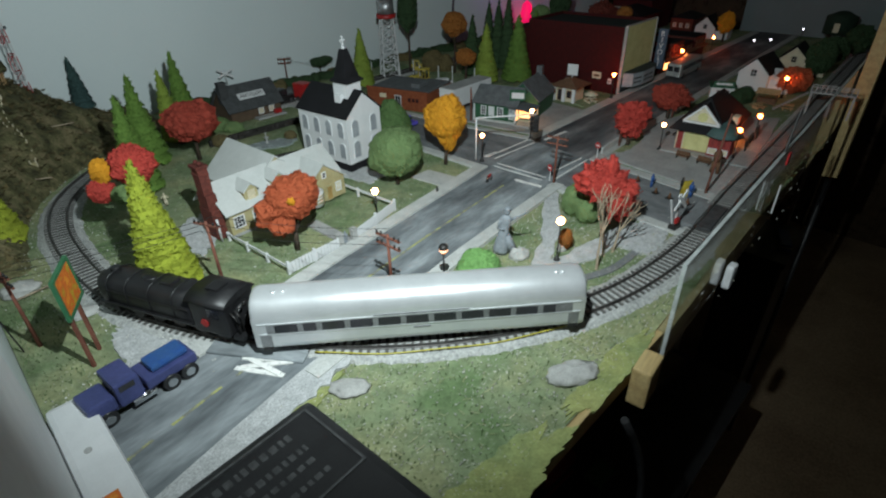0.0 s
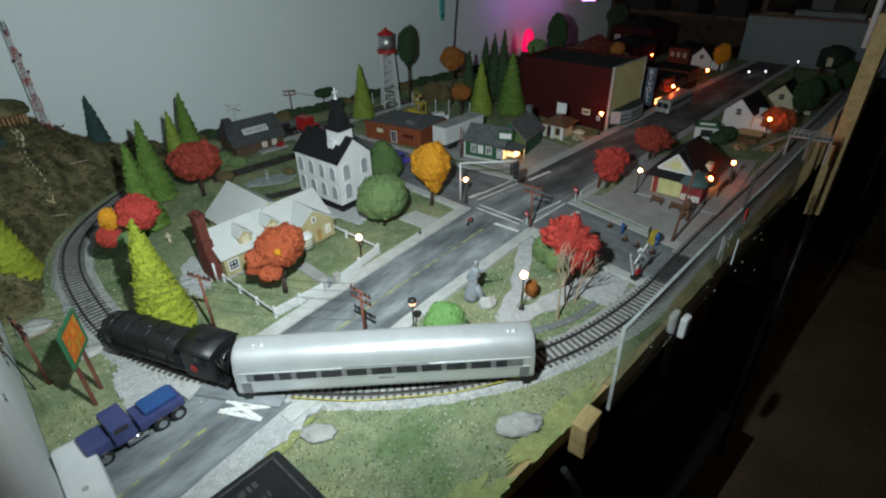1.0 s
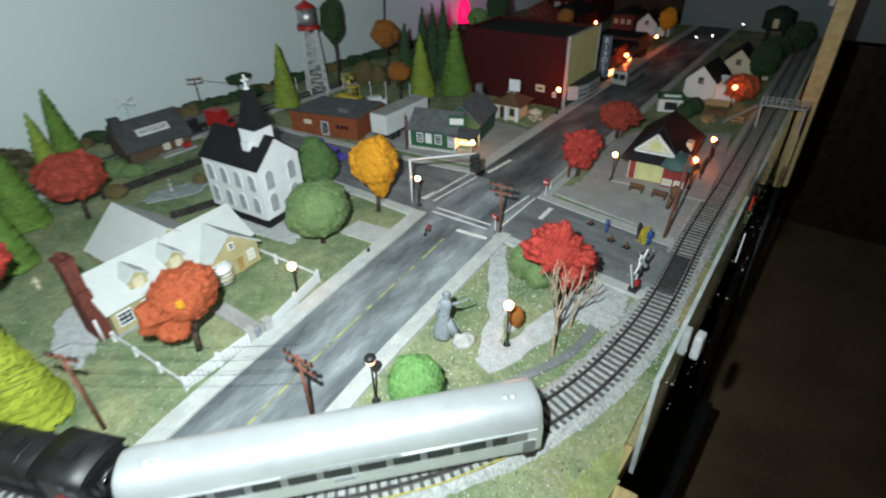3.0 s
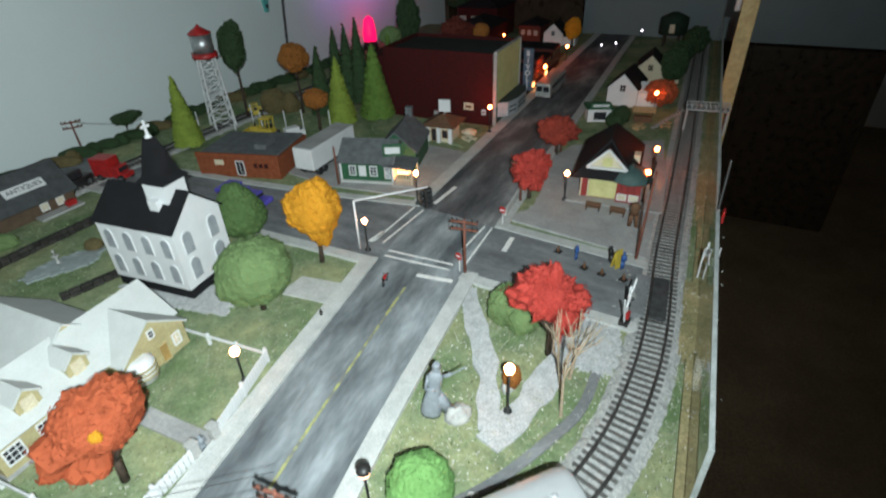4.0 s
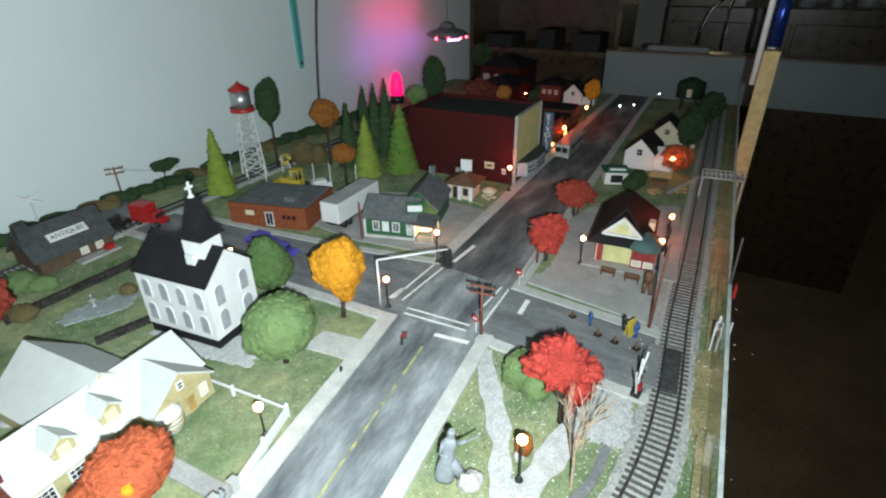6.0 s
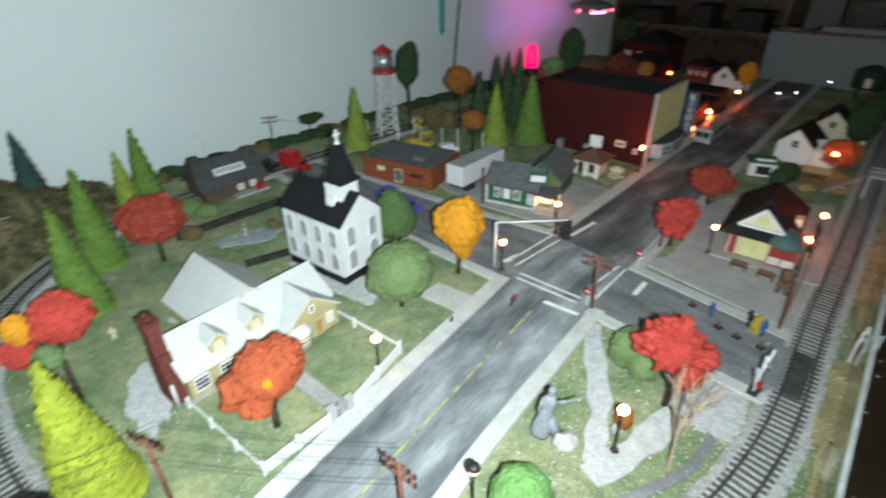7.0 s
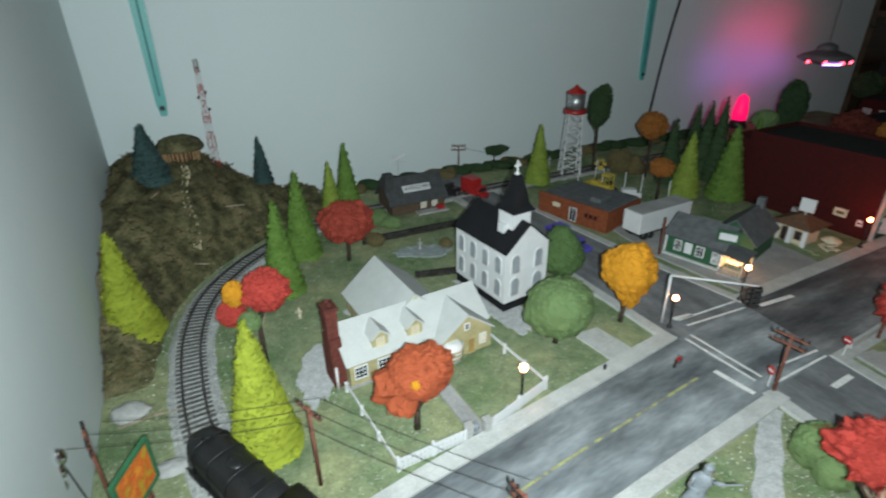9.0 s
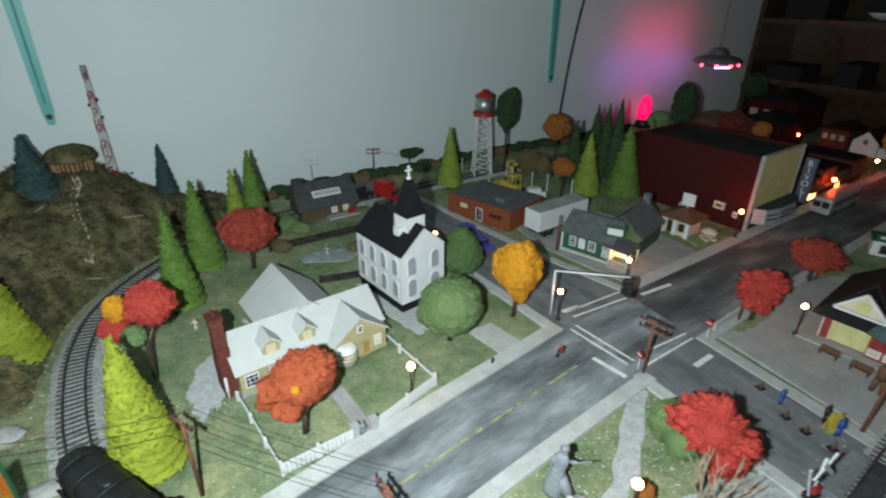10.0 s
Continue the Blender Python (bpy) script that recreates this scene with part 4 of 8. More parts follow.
# ---- hill in the corner ----
bm = bmesh.new()
N = 54
grid = []
CURVE = [p for p in fine_line if p.x < -0.15 and p.y > 0.6]
for i in range(N + 1):
    row = []
    for j in range(N + 1):
        u, v = U0 + 0.0008 + 0.30 * i / N, 0.665 + (V1 - 0.001 - 0.665) * j / N
        p = uv(u, v)
        # distance to the outer edge of the ballast
        w = Vector((p.x, p.y))
        k = min(range(1, len(CURVE) - 1), key=lambda k: (w - CURVE[k]).length_squared)
        d = (w - CURVE[k]).length - 0.030
        t, w = CURVE[k + 1] - CURVE[k - 1], w - CURVE[k]
        if t.x * w.y - t.y * w.x < 0:
            d = -1
        h = 0.0 if d < 0 else 0.112 * (1 - math.exp(-max(0, d) / 0.050))
        h *= min(1, max(0.0, (v - 0.665) / 0.13)) ** 0.8
        h *= min(1, max(0.25, 1.25 - abs(u - 0.29) / 0.17))
        h += (0.014 * noise.noise(p * 26) + 0.006 * noise.noise(p * 80) + 0.003 * noise.noise(p * 220)) * min(1, h / 0.03)
        row.append(bm.verts.new((p.x, p.y, h - 0.003)))
    grid.append(row)
for a, b in zip(grid, grid[1:]):
    for j in range(N):
        if max(a[j].co.z, b[j].co.z, a[j + 1].co.z, b[j + 1].co.z) > -0.0029:
            bm.faces.new([a[j], b[j], b[j + 1], a[j + 1]]).smooth = True
HEIGHTS = [[tuple(v.co) for v in row] for row in grid]
for v in [v for v in bm.verts if not v.link_faces]:
    bm.verts.remove(v)
setting("hill", bm, HILLM, "brown scrubby model mountain in the room corner", "hill")


def hill_height(x, y):
    """The hill's height under a plan point."""
    w = Vector((x, y))
    return min((v for row in HEIGHTS for v in row), key=lambda q: (q[0] - x) ** 2 + (q[1] - y) ** 2)[2]


fir((-0.552, 0.885), 0.180 - hill_height(-0.552, 0.885), 0.029, L_BL, "bushy blue-green fir on the hill", 8, z=hill_height(-0.552, 0.885) - 0.004, count=2600, tiers=7, group=FG)
fir((-0.520, 1.068), 0.085, 0.019, L_BL, "small dark blue-green fir on the hill", 9, z=hill_height(-0.520, 1.068) - 0.003, tiers=7, group=FG)
# scrub over the hill
rng = random.Random(3)
verts, faces = [], []
for _ in range(15000):
    q = rng.choice(rng.choice(HEIGHTS))
    if q[2] < 0.004:
        continue
    p = Vector((q[0] + rng.uniform(-0.005, 0.005), q[1] + rng.uniform(-0.005, 0.005), q[2] - 0.001))
    if noise.noise(p * 35) < -0.05 and rng.random() < 0.8:
        continue
    leaf(verts, faces, p, (rng.uniform(-0.4, 0.4), rng.uniform(-0.4, 0.4), 1), rng.uniform(0.003, 0.008), rng)
g = leaf_mesh("scrub", verts, faces, L_TW)
tagged(g, "brown scrub and dead leaves over the hill", "scrub", kind="stuff")
for i in range(18):
    t = i / 17
    a = Vector((-0.545, 0.935)).lerp(Vector((-0.447, 0.838)), t) + Vector((0.003, 0.002)) * math.sin(t * 9)
    st_ = thing("trail_step", (a.x, a.y, hill_height(a.x, a.y)), 45, "small pale step of the trail up the hill", "step", "trail steps")
    for sx in (-1, 1):
        part("post", Bx((sx * 0.0032 - 0.0005, -0.0005, -0.006), (sx * 0.0032 + 0.0005, 0.0005, 0.0036)), CREAM, st_)
    part("tread", Bx((-0.0026, -0.001, -0.006), (0.0026, 0.001, 0.0006)), TAN, st_)
for i, (x, y, L, t) in enumerate(((-0.47, 0.93, 0.045, 30), (-0.52, 0.86, 0.04, -60), (-0.43, 0.82, 0.03, 10))):
    lg = thing("fallen_log", (x, y, hill_height(x, y) + 0.003), t, "pale dead twig lying on the hill", "twig", "dead twigs")
    part("stem", Cy((-L / 2, 0, 0), (L / 2, 0, 0.002), 0.0013, 0.0008, 7), DRYWOOD, lg)

# ---- buildings ----


def arch(w, h, n=8):
    """An outline with a round head, from its lower left corner."""
    r = w / 2
    return [(0, 0), (w, 0)] + [(r + r * math.cos(math.pi * i / n), h - r + r * math.sin(math.pi * i / n)) for i in range(n + 1)]


def upright(bm, pts, y0, y1, m):
    """A plate in an upright plane: outline in x and z, from y0 to y1."""
    a = [bm.verts.new(m @ Vector((x, y0, z))) for x, z in pts]
    b = [bm.verts.new(m @ Vector((x, y1, z))) for x, z in pts]
    k = len(pts)
    bm.faces.new(a)
    bm.faces.new(b[::-1])
    for i in range(k):
        bm.faces.new([a[i], b[i], b[(i + 1) % k], a[(i + 1) % k]])
    bmesh.ops.recalc_face_normals(bm, faces=bm.faces[:])
    return bm


def window(parent, m, w, h, frame=None, pane=None, round_head=False, bars=(1, 1), t=0.0011, name="window", label=""):
    """A framed window on a wall; m puts its lower left corner there, with -y outwards."""
    bm = bmesh.new()
    if round_head:
        upright(bm, [(x * 1.0, z) for x, z in arch(w, h)], -0.0009, 0.0003, m)
        win = part(name, bm, frame or WHITE, parent, label)
        bm = bmesh.new()
        upright(bm, [(t * 0.6 + x * (w - 1.2 * t) / w, t * 0.6 + z * (h - 1.2 * t) / h) for x, z in arch(w, h)], -0.0013, -0.0007, m)
        part("pane", bm, pane or GLASSGREY, win)
        return win
    rims = []
    for y in (-0.0012, 0.0004):
        for k in (0, t):
            rims.append([bm.verts.new(m @ Vector((x, y, z))) for x, z in ((k, k), (w - k, k), (w - k, h - k), (k, h - k))])
    for p, q in ((0, 1), (1, 3), (3, 2), (2, 0)):
        for i in range(4):
            bm.faces.new([rims[p][i], rims[p][(i + 1) % 4], rims[q][(i + 1) % 4], rims[q][i]])
    bmesh.ops.recalc_face_normals(bm, faces=bm.faces[:])
    win = part(name, bm, frame or WHITE, parent, label)
    for i in range(1, bars[0]):
        x = w * i / bars[0]
        part("glazing_bar", Bx((x - t * 0.25, -0.0009, t), (x + t * 0.25, 0.0003, h - t), m=m), frame or WHITE, win)
    for i in range(1, bars[1]):
        z = h * i / bars[1]
        part("glazing_bar", Bx((t, -0.00085, z - t * 0.25), (w - t, 0.00025, z + t * 0.25), m=m), frame or WHITE, win)
    part("pane", Bx((t * 0.8, -0.0005, t * 0.8), (w - t * 0.8, 0.0002, h - t * 0.8), m=m), pane or GLASSDARK, win)
    return win


def face(x, y, z, turn=0.0):
    return pose(x, y, z, 0, 0, turn)


def gable(parent, lo, hi, eave, ridge, wall, roof, over=0.003, along="x", thick=0.0016, wall_label="", roof_label="", z0=0.0):
    """Walls with two pointed ends, and two roof plates; along: the ridge's axis."""
    (x0, y0), (x1, y1) = lo, hi
    bm = bmesh.new()
    if along == "x":
        ym = (y0 + y1) / 2
        prof = [(y0, z0), (y1, z0), (y1, eave), (ym, ridge), (y0, eave)]
        a = [bm.verts.new((x0, y, z)) for y, z in prof]
        b = [bm.verts.new((x1, y, z)) for y, z in prof]
    else:
        xm = (x0 + x1) / 2
        prof = [(x0, z0), (x1, z0), (x1, eave), (xm, ridge), (x0, eave)]
        a = [bm.verts.new((x, y0, z)) for x, z in prof]
        b = [bm.verts.new((x, y1, z)) for x, z in prof]
    bm.faces.new(a)
    bm.faces.new(b[::-1])
    for i in range(5):
        bm.faces.new([a[i], b[i], b[(i + 1) % 5], a[(i + 1) % 5]])
    bmesh.ops.recalc_face_normals(bm, faces=bm.faces[:])
    part("wall", bm, wall, parent, wall_label)
    for s in (0, 1):
        bm = bmesh.new()
        if along == "x":
            half = (y1 - y0) / 2
            sl = (ridge - eave) / half
            ye = y0 - over if s == 0 else y1 + over
            slab(bm, [(x0 - over, ye, eave - sl * over + thick), (x1 + over, ye, eave - sl * over + thick), (x1 + over, ym, ridge + thick), (x0 - over, ym, ridge + thick)], thick)
        else:
            half = (x1 - x0) / 2
            sl = (ridge - eave) / half
            xe = x0 - over if s == 0 else x1 + over
            slab(bm, [(xe, y0 - over, eave - sl * over + thick), (xe, y1 + over, eave - sl * over + thick), (xm, y1 + over, ridge + thick), (xm, y0 - over, ridge + thick)], thick)
        bmesh.ops.translate(bm, verts=bm.verts[:], vec=(0, 0, 0.0004))
        part("roof", bm, roof, parent, roof_label)


def hip(parent, lo, hi, eave, ridge, roof, over=0.004, inset=0.5, label=""):
    """A hipped roof cap, its ridge along the longer side."""
    x0, y0, x1, y1 = lo[0] - over, lo[1] - over, hi[0] + over, hi[1] + over
    bm = bmesh.new()
    c = [bm.verts.new(p) for p in ((x0, y0, eave), (x1, y0, eave), (x1, y1, eave), (x0, y1, eave))]
    d = min(x1 - x0, y1 - y0) * inset
    if x1 - x0 > y1 - y0:
        r = [bm.verts.new((x0 + d, (y0 + y1) / 2, ridge)), bm.verts.new((x1 - d, (y0 + y1) / 2, ridge))]
        fs = [(c[0], c[1], r[1], r[0]), (c[1], c[2], r[1]), (c[2], c[3], r[0], r[1]), (c[3], c[0], r[0])]
    else:
        r = [bm.verts.new(((x0 + x1) / 2, y0 + d, ridge)), bm.verts.new(((x0 + x1) / 2, y1 - d, ridge))]
        fs = [(c[0], c[1], r[0]), (c[1], c[2], r[1], r[0]), (c[2], c[3], r[1]), (c[3], c[0], r[0], r[1])]
    for f in fs:
        bm.faces.new(f)
    bm.faces.new(c[::-1])
    bmesh.ops.recalc_face_normals(bm, faces=bm.faces[:])
    return part("roof", bm, roof, parent, label)


# church
CW, CD = 0.0625, 0.093
church = thing("church", (-0.043, 0.872, 0), 54.4, "white wooden church with a black roof and steeple", "church")
part("foundation", Bx((0.0005, 0.0005, 0.0), (CW - 0.0005, CD - 0.0005, 0.0108)), BLACKROOF, church, "black foundation")
gable(church, (0, 0), (CW, CD), 0.074, 0.101, WHITE, BLACKROOF, over=0.0025, along="y", roof_label="black shingle roof", z0=0.011)
for row, (z, h) in enumerate(((0.018, 0.021), (0.046, 0.021))):
    for i in range(4):
        window(church, face(0, CD - 0.007 - i * 0.0232, z, -90), 0.0105, h, round_head=True)
    for x in (0.0085, 0.042):
        if row or x < 0.02:
            window(church, face(x, 0, z, 0), 0.0120, h + 0.002, round_head=True)
window(church, face(0.0408, 0, 0.0115, 0), 0.0138, 0.0285, round_head=True, name="door", label="grey arched church door")
part("step", Bx((0.037, -0.014, 0.0), (0.058, -0.0005, 0.006), 0.0008), LOT, church)
tower = part("belfry", Bx((CW / 2 - 0.0125, 0.012, 0.084), (CW / 2 + 0.0125, 0.037, 0.1125)), WHITE, church)
bm = bmesh.new()
lathe(bm, [(0.0222, 0.1120), (0.0216, 0.1138), (0.0160, 0.1180), (0.0116, 0.132), (0.0058, 0.150), (0.0048, 0.1515)], 4, (CW / 2, 0.0235, 0))
bmesh.ops.rotate(bm, verts=bm.verts[:], cent=(CW / 2, 0.0235, 0), matrix=Matrix.Rotation(radians(45), 3, "Z"))
for f in bm.faces:
    f.smooth = False
part("spire", bm, BLACKROOF, church, "black tapering spire")
bm = bmesh.new()
cyl(bm, (CW / 2, 0.0235, 0.1515), (CW / 2, 0.0235, 0.1545), 0.0036, 0.0014, 8)
box(bm, (CW / 2 - 0.0010, 0.0227, 0.153), (CW / 2 + 0.0010, 0.0243, 0.1665))
box(bm, (CW / 2 - 0.0042, 0.0227, 0.1600), (CW / 2 + 0.0042, 0.0243, 0.1622))
part("cross", bm, WHITE, church, "white cross")
bm = bmesh.new()
box(bm, (CW / 2 - 0.019, 0.020, 0.0875), (CW / 2 - 0.0118, 0.030, 0.0975))
part("vent", bm, WHITE, church)

# house with dormers
house = thing("house", (-0.143, 0.697, 0), 51.5, "tan cottage with a pale roof, dormers and brick chimney", "house")
HL, HD = 0.152, 0.062
part("foundation", Bx((0.004, -0.001, 0), (HL + 0.001, HD + 0.001, 0.003)), LOT, house)
gable(house, (0.005, 0), (HL, HD), 0.029, 0.053, TAN, ROOFWHITE, over=0.004, along="x", roof_label="pale grey shingle roof", z0=0.003)
gable(house, (0.092, -0.014), (0.150, 0.026), 0.027, 0.049, TAN, ROOFWHITE, over=0.003, along="y", roof_label="pale grey shingle roof", z0=0.003)
gable(house, (0.048, 0.030), (0.126, 0.122), 0.027, 0.060, TAN, ROOFWHITE, over=0.004, along="y", roof_label="pale grey shingle roof", z0=0.003)
for x in (0.030, 0.066):
    gable(house, (x, 0.004), (x + 0.016, 0.024), 0.044, 0.051, TAN, ROOFWHITE, over=0.0022, along="y", z0=0.030)
    window(house, face(x + 0.0035, 0.004, 0.0335), 0.009, 0.0105, CREAM, CREAM, bars=(2, 2))
for x in (0.009, 0.032, 0.056):
    window(house, face(x, 0, 0.009), 0.013, 0.014, WHITE, GLASSDARK, bars=(3, 3))
window(house, face(0.118, -0.014, 0.032), 0.006, 0.008, WHITE, GLASSDARK, bars=(1, 2))
bay = lathe(bmesh.new(), [(0.0115, 0.005), (0.0115, 0.022), (0.006, 0.025)], 10, (0.104, -0.0135, 0))
bay = part("bay_window", bay, WHITE, house, "white bay window")
for z in (0.009, 0.013, 0.017):
    part("mullion", lathe(bmesh.new(), [(0.0121, z), (0.0121, z + 0.0016)], 10, (0.104, -0.0135, 0)), TAN, bay)
window(house, face(0.122, -0.014, 0.003), 0.009, 0.018, TAN, mat("tan_door", (0.38, 0.24, 0.08), 0.6), name="door", label="ochre front door")
window(house, face(0.136, -0.014, 0.010), 0.008, 0.012, WHITE, CREAM, bars=(2, 2))
window(house, face(HL, 0.02, 0.010, 90), 0.012, 0.014, WHITE, GLASSDARK, bars=(2, 2))
bm = Bx((-0.0075, 0.008, 0.0), (0.0043, 0.034, 0.034), 0.0008)
box(bm, (-0.0070, 0.012, 0.0337), (0.0040, 0.031, 0.050))
box(bm, (-0.0066, 0.015, 0.0497), (0.0036, 0.029, 0.0775))
ch = part("chimney", bm, BRICKM, house, "red-brown brick chimney")
part("cap", Bx((-0.0080, 0.0135, 0.0777), (0.0050, 0.0305, 0.0812), 0.0006), BRICKM, ch)
part("cap", Bx((-0.0072, 0.0142, 0.0700), (0.0042, 0.0298, 0.0722), 0.0004), BRICKM, ch)
for y in (0.0185, 0.0255):
    part("flue", lathe(bmesh.new(), [(0.0026, 0.0813), (0.0022, 0.0845), (0.0016, 0.0845), (0.0016, 0.0815)], 10, (-0.0015, y, 0)), BRICKM, ch)
part("porch_post", Cy((-0.006, 0.004, 0), (-0.006, 0.004, 0.026), 0.0012, n=8), WHITE, house)

# brick diner
diner = thing("diner", (-0.068, 1.187, 0), -27, "long low orange brick diner with a flat grey roof", "building")
part("wall", Bx((0, 0, 0), (0.126, 0.095, 0.031)), BRICKO, diner)
part("roof", Bx((0.003, 0.003, 0.0312), (0.076, 0.092, 0.0330), 0.0004), GREYROOF, diner)
part("roof", Bx((0.0765, 0.003, 0.0312), (0.123, 0.092, 0.0345), 0.0004), GREYROOF, diner)
part("parapet", Bx((-0.001, -0.001, 0.0305), (0.127, 0.0028, 0.0350), 0.0005), BRICKO, diner)
window(diner, face(0.060, 0, 0.003), 0.013, 0.022, WHITE, GLASSDARK, bars=(2, 1), name="door", label="white double door")
part("sign", Bx((0.028, -0.0015, 0.018), (0.042, -0.0002, 0.0255), 0.0006), CREAM, diner, "cream oval name sign")
for x in (0.088, 0.096, 0.104):
    window(diner, face(x, 0, 0.016), 0.005, 0.006, BRICKD, GLASSDARK)
part("vent", Bx((0.082, 0.02, 0.0347), (0.100, 0.05, 0.042), 0.001), GREYROOF, diner)

# box trailer
trailer = thing("box_trailer", (0.078, 1.098, 0), 50.5, "plain white box trailer parked behind the shop", "trailer")
part("body", Bx((0.020, 0, 0.012), (0.128, 0.032, 0.0425), 0.0012), WHITE, trailer)
part("underframe", Bx((0.024, 0.004, 0.0075), (0.124, 0.028, 0.0118)), IRON, trailer)
part("roof", Bx((0.021, 0.001, 0.0427), (0.127, 0.031, 0.0436), 0.0003), LOT, trailer, "dull grey roof")
for x in (0.036, 0.048, 0.110):
    for y in (0.004, 0.028):
        part("wheel", Cy((x, y - 0.003, 0.0055), (x, y + 0.003, 0.0055), 0.0055, n=14), BLACK, trailer)

# green shop
shop = thing("shop", (0.126, 1.094, 0), -26.5, "dark green clapboard shop with a grey roof", "shop")
gable(shop, (0, 0), (0.073, 0.062), 0.030, 0.050, GREEN, GREYROOF, over=0.004, along="x", roof_label="grey shingle roof")
gable(shop, (0.040, 0.045), (0.095, 0.125), 0.030, 0.056, GREEN, GREYROOF, over=0.004, along="y", roof_label="grey shingle roof")
part("skirt", Bx((-0.001, -0.0035, 0), (0.074, -0.0003, 0.0035)), CONCRETE, shop)
for x, w in ((0.012, 0.010), (0.026, 0.010), (0.041, 0.011)):
    window(shop, face(x, 0, 0.010), w, 0.015, WHITE, GLASSDARK if x != 0.026 else WHITE, bars=(2, 3), t=0.0014)
for z in (0.0075, 0.0165):
    window(shop, face(0.062, 0, z), 0.008, 0.008, WHITE, GLASSGREY, bars=(1, 1))
bm = bmesh.new()
slab(bm, [(0.062, -0.010, 0.030), (0.104, -0.010, 0.027), (0.104, 0.030, 0.027), (0.062, 0.030, 0.032)], 0.0016)
part("porch_roof", bm, GREYROOF, shop)
for y in (-0.007, 0.027):
    part("porch_post", Cy((0.101, y, 0), (0.101, y, 0.026), 0.0011, n=8), CREAM, shop)
part("porch_floor", Bx((0.0745, -0.010, 0), (0.104, 0.030, 0.003)), LOT, shop)
part("lit_window", Bx((0.0731, 0.002, 0.006), (0.0738, 0.0115, 0.026)), WARMWIN, shop, "window lit warm from inside")
for y in (0.002, 0.006, 0.010):
    part("mullion", Bx((0.0739, y, 0.005), (0.0745, y + 0.0012, 0.026)), CREAM, shop)
bm = bmesh.new()
upright(bm, [(0, 0), (0.026, 0), (0.026, 0.017), (0, 0.017)], -0.001, 0.001, pose(0.060, 0.006, 0.0365, 0, 0, 14))
board = part("sign_board", bm, GREEN, shop)
bm = bmesh.new()
upright(bm, [(0.003, 0.004), (0.023, 0.004), (0.023, 0.013), (0.003, 0.013)], -0.0018, -0.0011, pose(0.060, 0.006, 0.0365, 0, 0, 14))
part("panel", bm, WHITE, board)
front = part("shopfront", Bx((0.0750, 0.0120, 0.0092), (0.0930, 0.0270, 0.0262)), WARMWIN, shop, "glazed shopfront lit warm from inside")
part("stall_riser", Bx((0.0750, 0.0118, 0.0031), (0.0930, 0.0270, 0.0090)), GREEN, shop)
for k in range(5):
    x = 0.0750 + k * 0.0042
    part("mullion", Bx((x, 0.0112, 0.0032), (x + 0.0012, 0.0119, 0.0262)), CREAM, front)
for z in (0.0088, 0.0150, 0.0210):
    part("transom", Bx((0.0750, 0.0104, z), (0.0930, 0.0111, z + 0.0012)), CREAM, front)
part("chimney", Bx((0.064, 0.118, 0.045), (0.074, 0.127, 0.068), 0.0005), GREYROOF, shop)
prail = part("porch_rail", Bx((0.080, -0.0096, 0.0105), (0.1015, -0.0086, 0.0116)), CREAM, shop, "cream porch railing")
for k in range(7):
    part("baluster", Bx((0.0805 + k * 0.0032, -0.0094, 0.003), (0.0812 + k * 0.0032, -0.0088, 0.0105)), CREAM, prail)
part("porch_step", Bx((0.1042, 0.004, 0.0), (0.109, 0.018, 0.0018), 0.0004), LOT, shop)
part("corner_board", Bx((-0.0012, -0.0012, 0.0036), (0.0014, -0.0002, 0.030)), WHITE, shop)
part("corner_board", Bx((0.0716, -0.0012, 0.0036), (0.0742, -0.0002, 0.030)), WHITE, shop)

# kiosk with a sign
hut = thing("kiosk", (0.270, 1.200, 0), -38, "cream kiosk with a brown hipped roof and sign", "kiosk")
part("wall", Bx((0.004, 0.004, 0), (0.036, 0.036, 0.022)), CREAM, hut)
for x in (0.001, 0.0175, 0.034):
    part("post", Bx((x, 0.0, 0), (x + 0.005, 0.0038, 0.022), 0.0004), WHITE, hut)
hip(hut, (0, 0), (0.040, 0.040), 0.0222, 0.034, BROWNROOF, 0.004, 0.46, "brown shingle roof")
window(hut, face(0.009, 0.004, 0.001), 0.007, 0.017, BROWNROOF, GLASSDARK, name="door")
window(hut, face(0.024, 0.004, 0.006), 0.008, 0.011, BROWNROOF, GLASSDARK)
part("sign", Bx((0.016, 0.017, 0.036), (0.032, 0.0185, 0.052), 0.0003, pose(0, 0, 0, 0, 0, 6)), WHITE, hut, "tilted white sign panel")
part("sign_post", Cy((0.022, 0.0195, 0.028), (0.022, 0.0195, 0.037), 0.0008, n=6), WHITE, hut)
hut.matrix_basis = hut.matrix_basis @ Matrix.Scale(1.2, 4)
picnic = thing("picnic_table", (0.338, 1.178, 0), 20, "small pale picnic table under a parasol", "picnic table")
part("tabletop", Bx((-0.009, -0.005, 0.0075), (0.009, 0.005, 0.009)), CREAM, picnic)
for y in (-0.010, 0.007):
    part("bench", Bx((-0.009, y, 0.004), (0.009, y + 0.003, 0.005)), CREAM, picnic)
for x in (-0.007, 0.0055):
    part("leg", Bx((x, -0.009, 0), (x + 0.0015, 0.009, 0.0039)), CREAM, picnic)
part("pole", Cy((0, 0, 0.002), (0, 0, 0.017), 0.0005, n=6), WHITE, picnic)
part("parasol", lathe(bmesh.new(), [(0.013, 0.0145), (0.0128, 0.0152), (0.006, 0.0185), (0.0008, 0.0205)], 12), CREAM, picnic, "cream parasol")

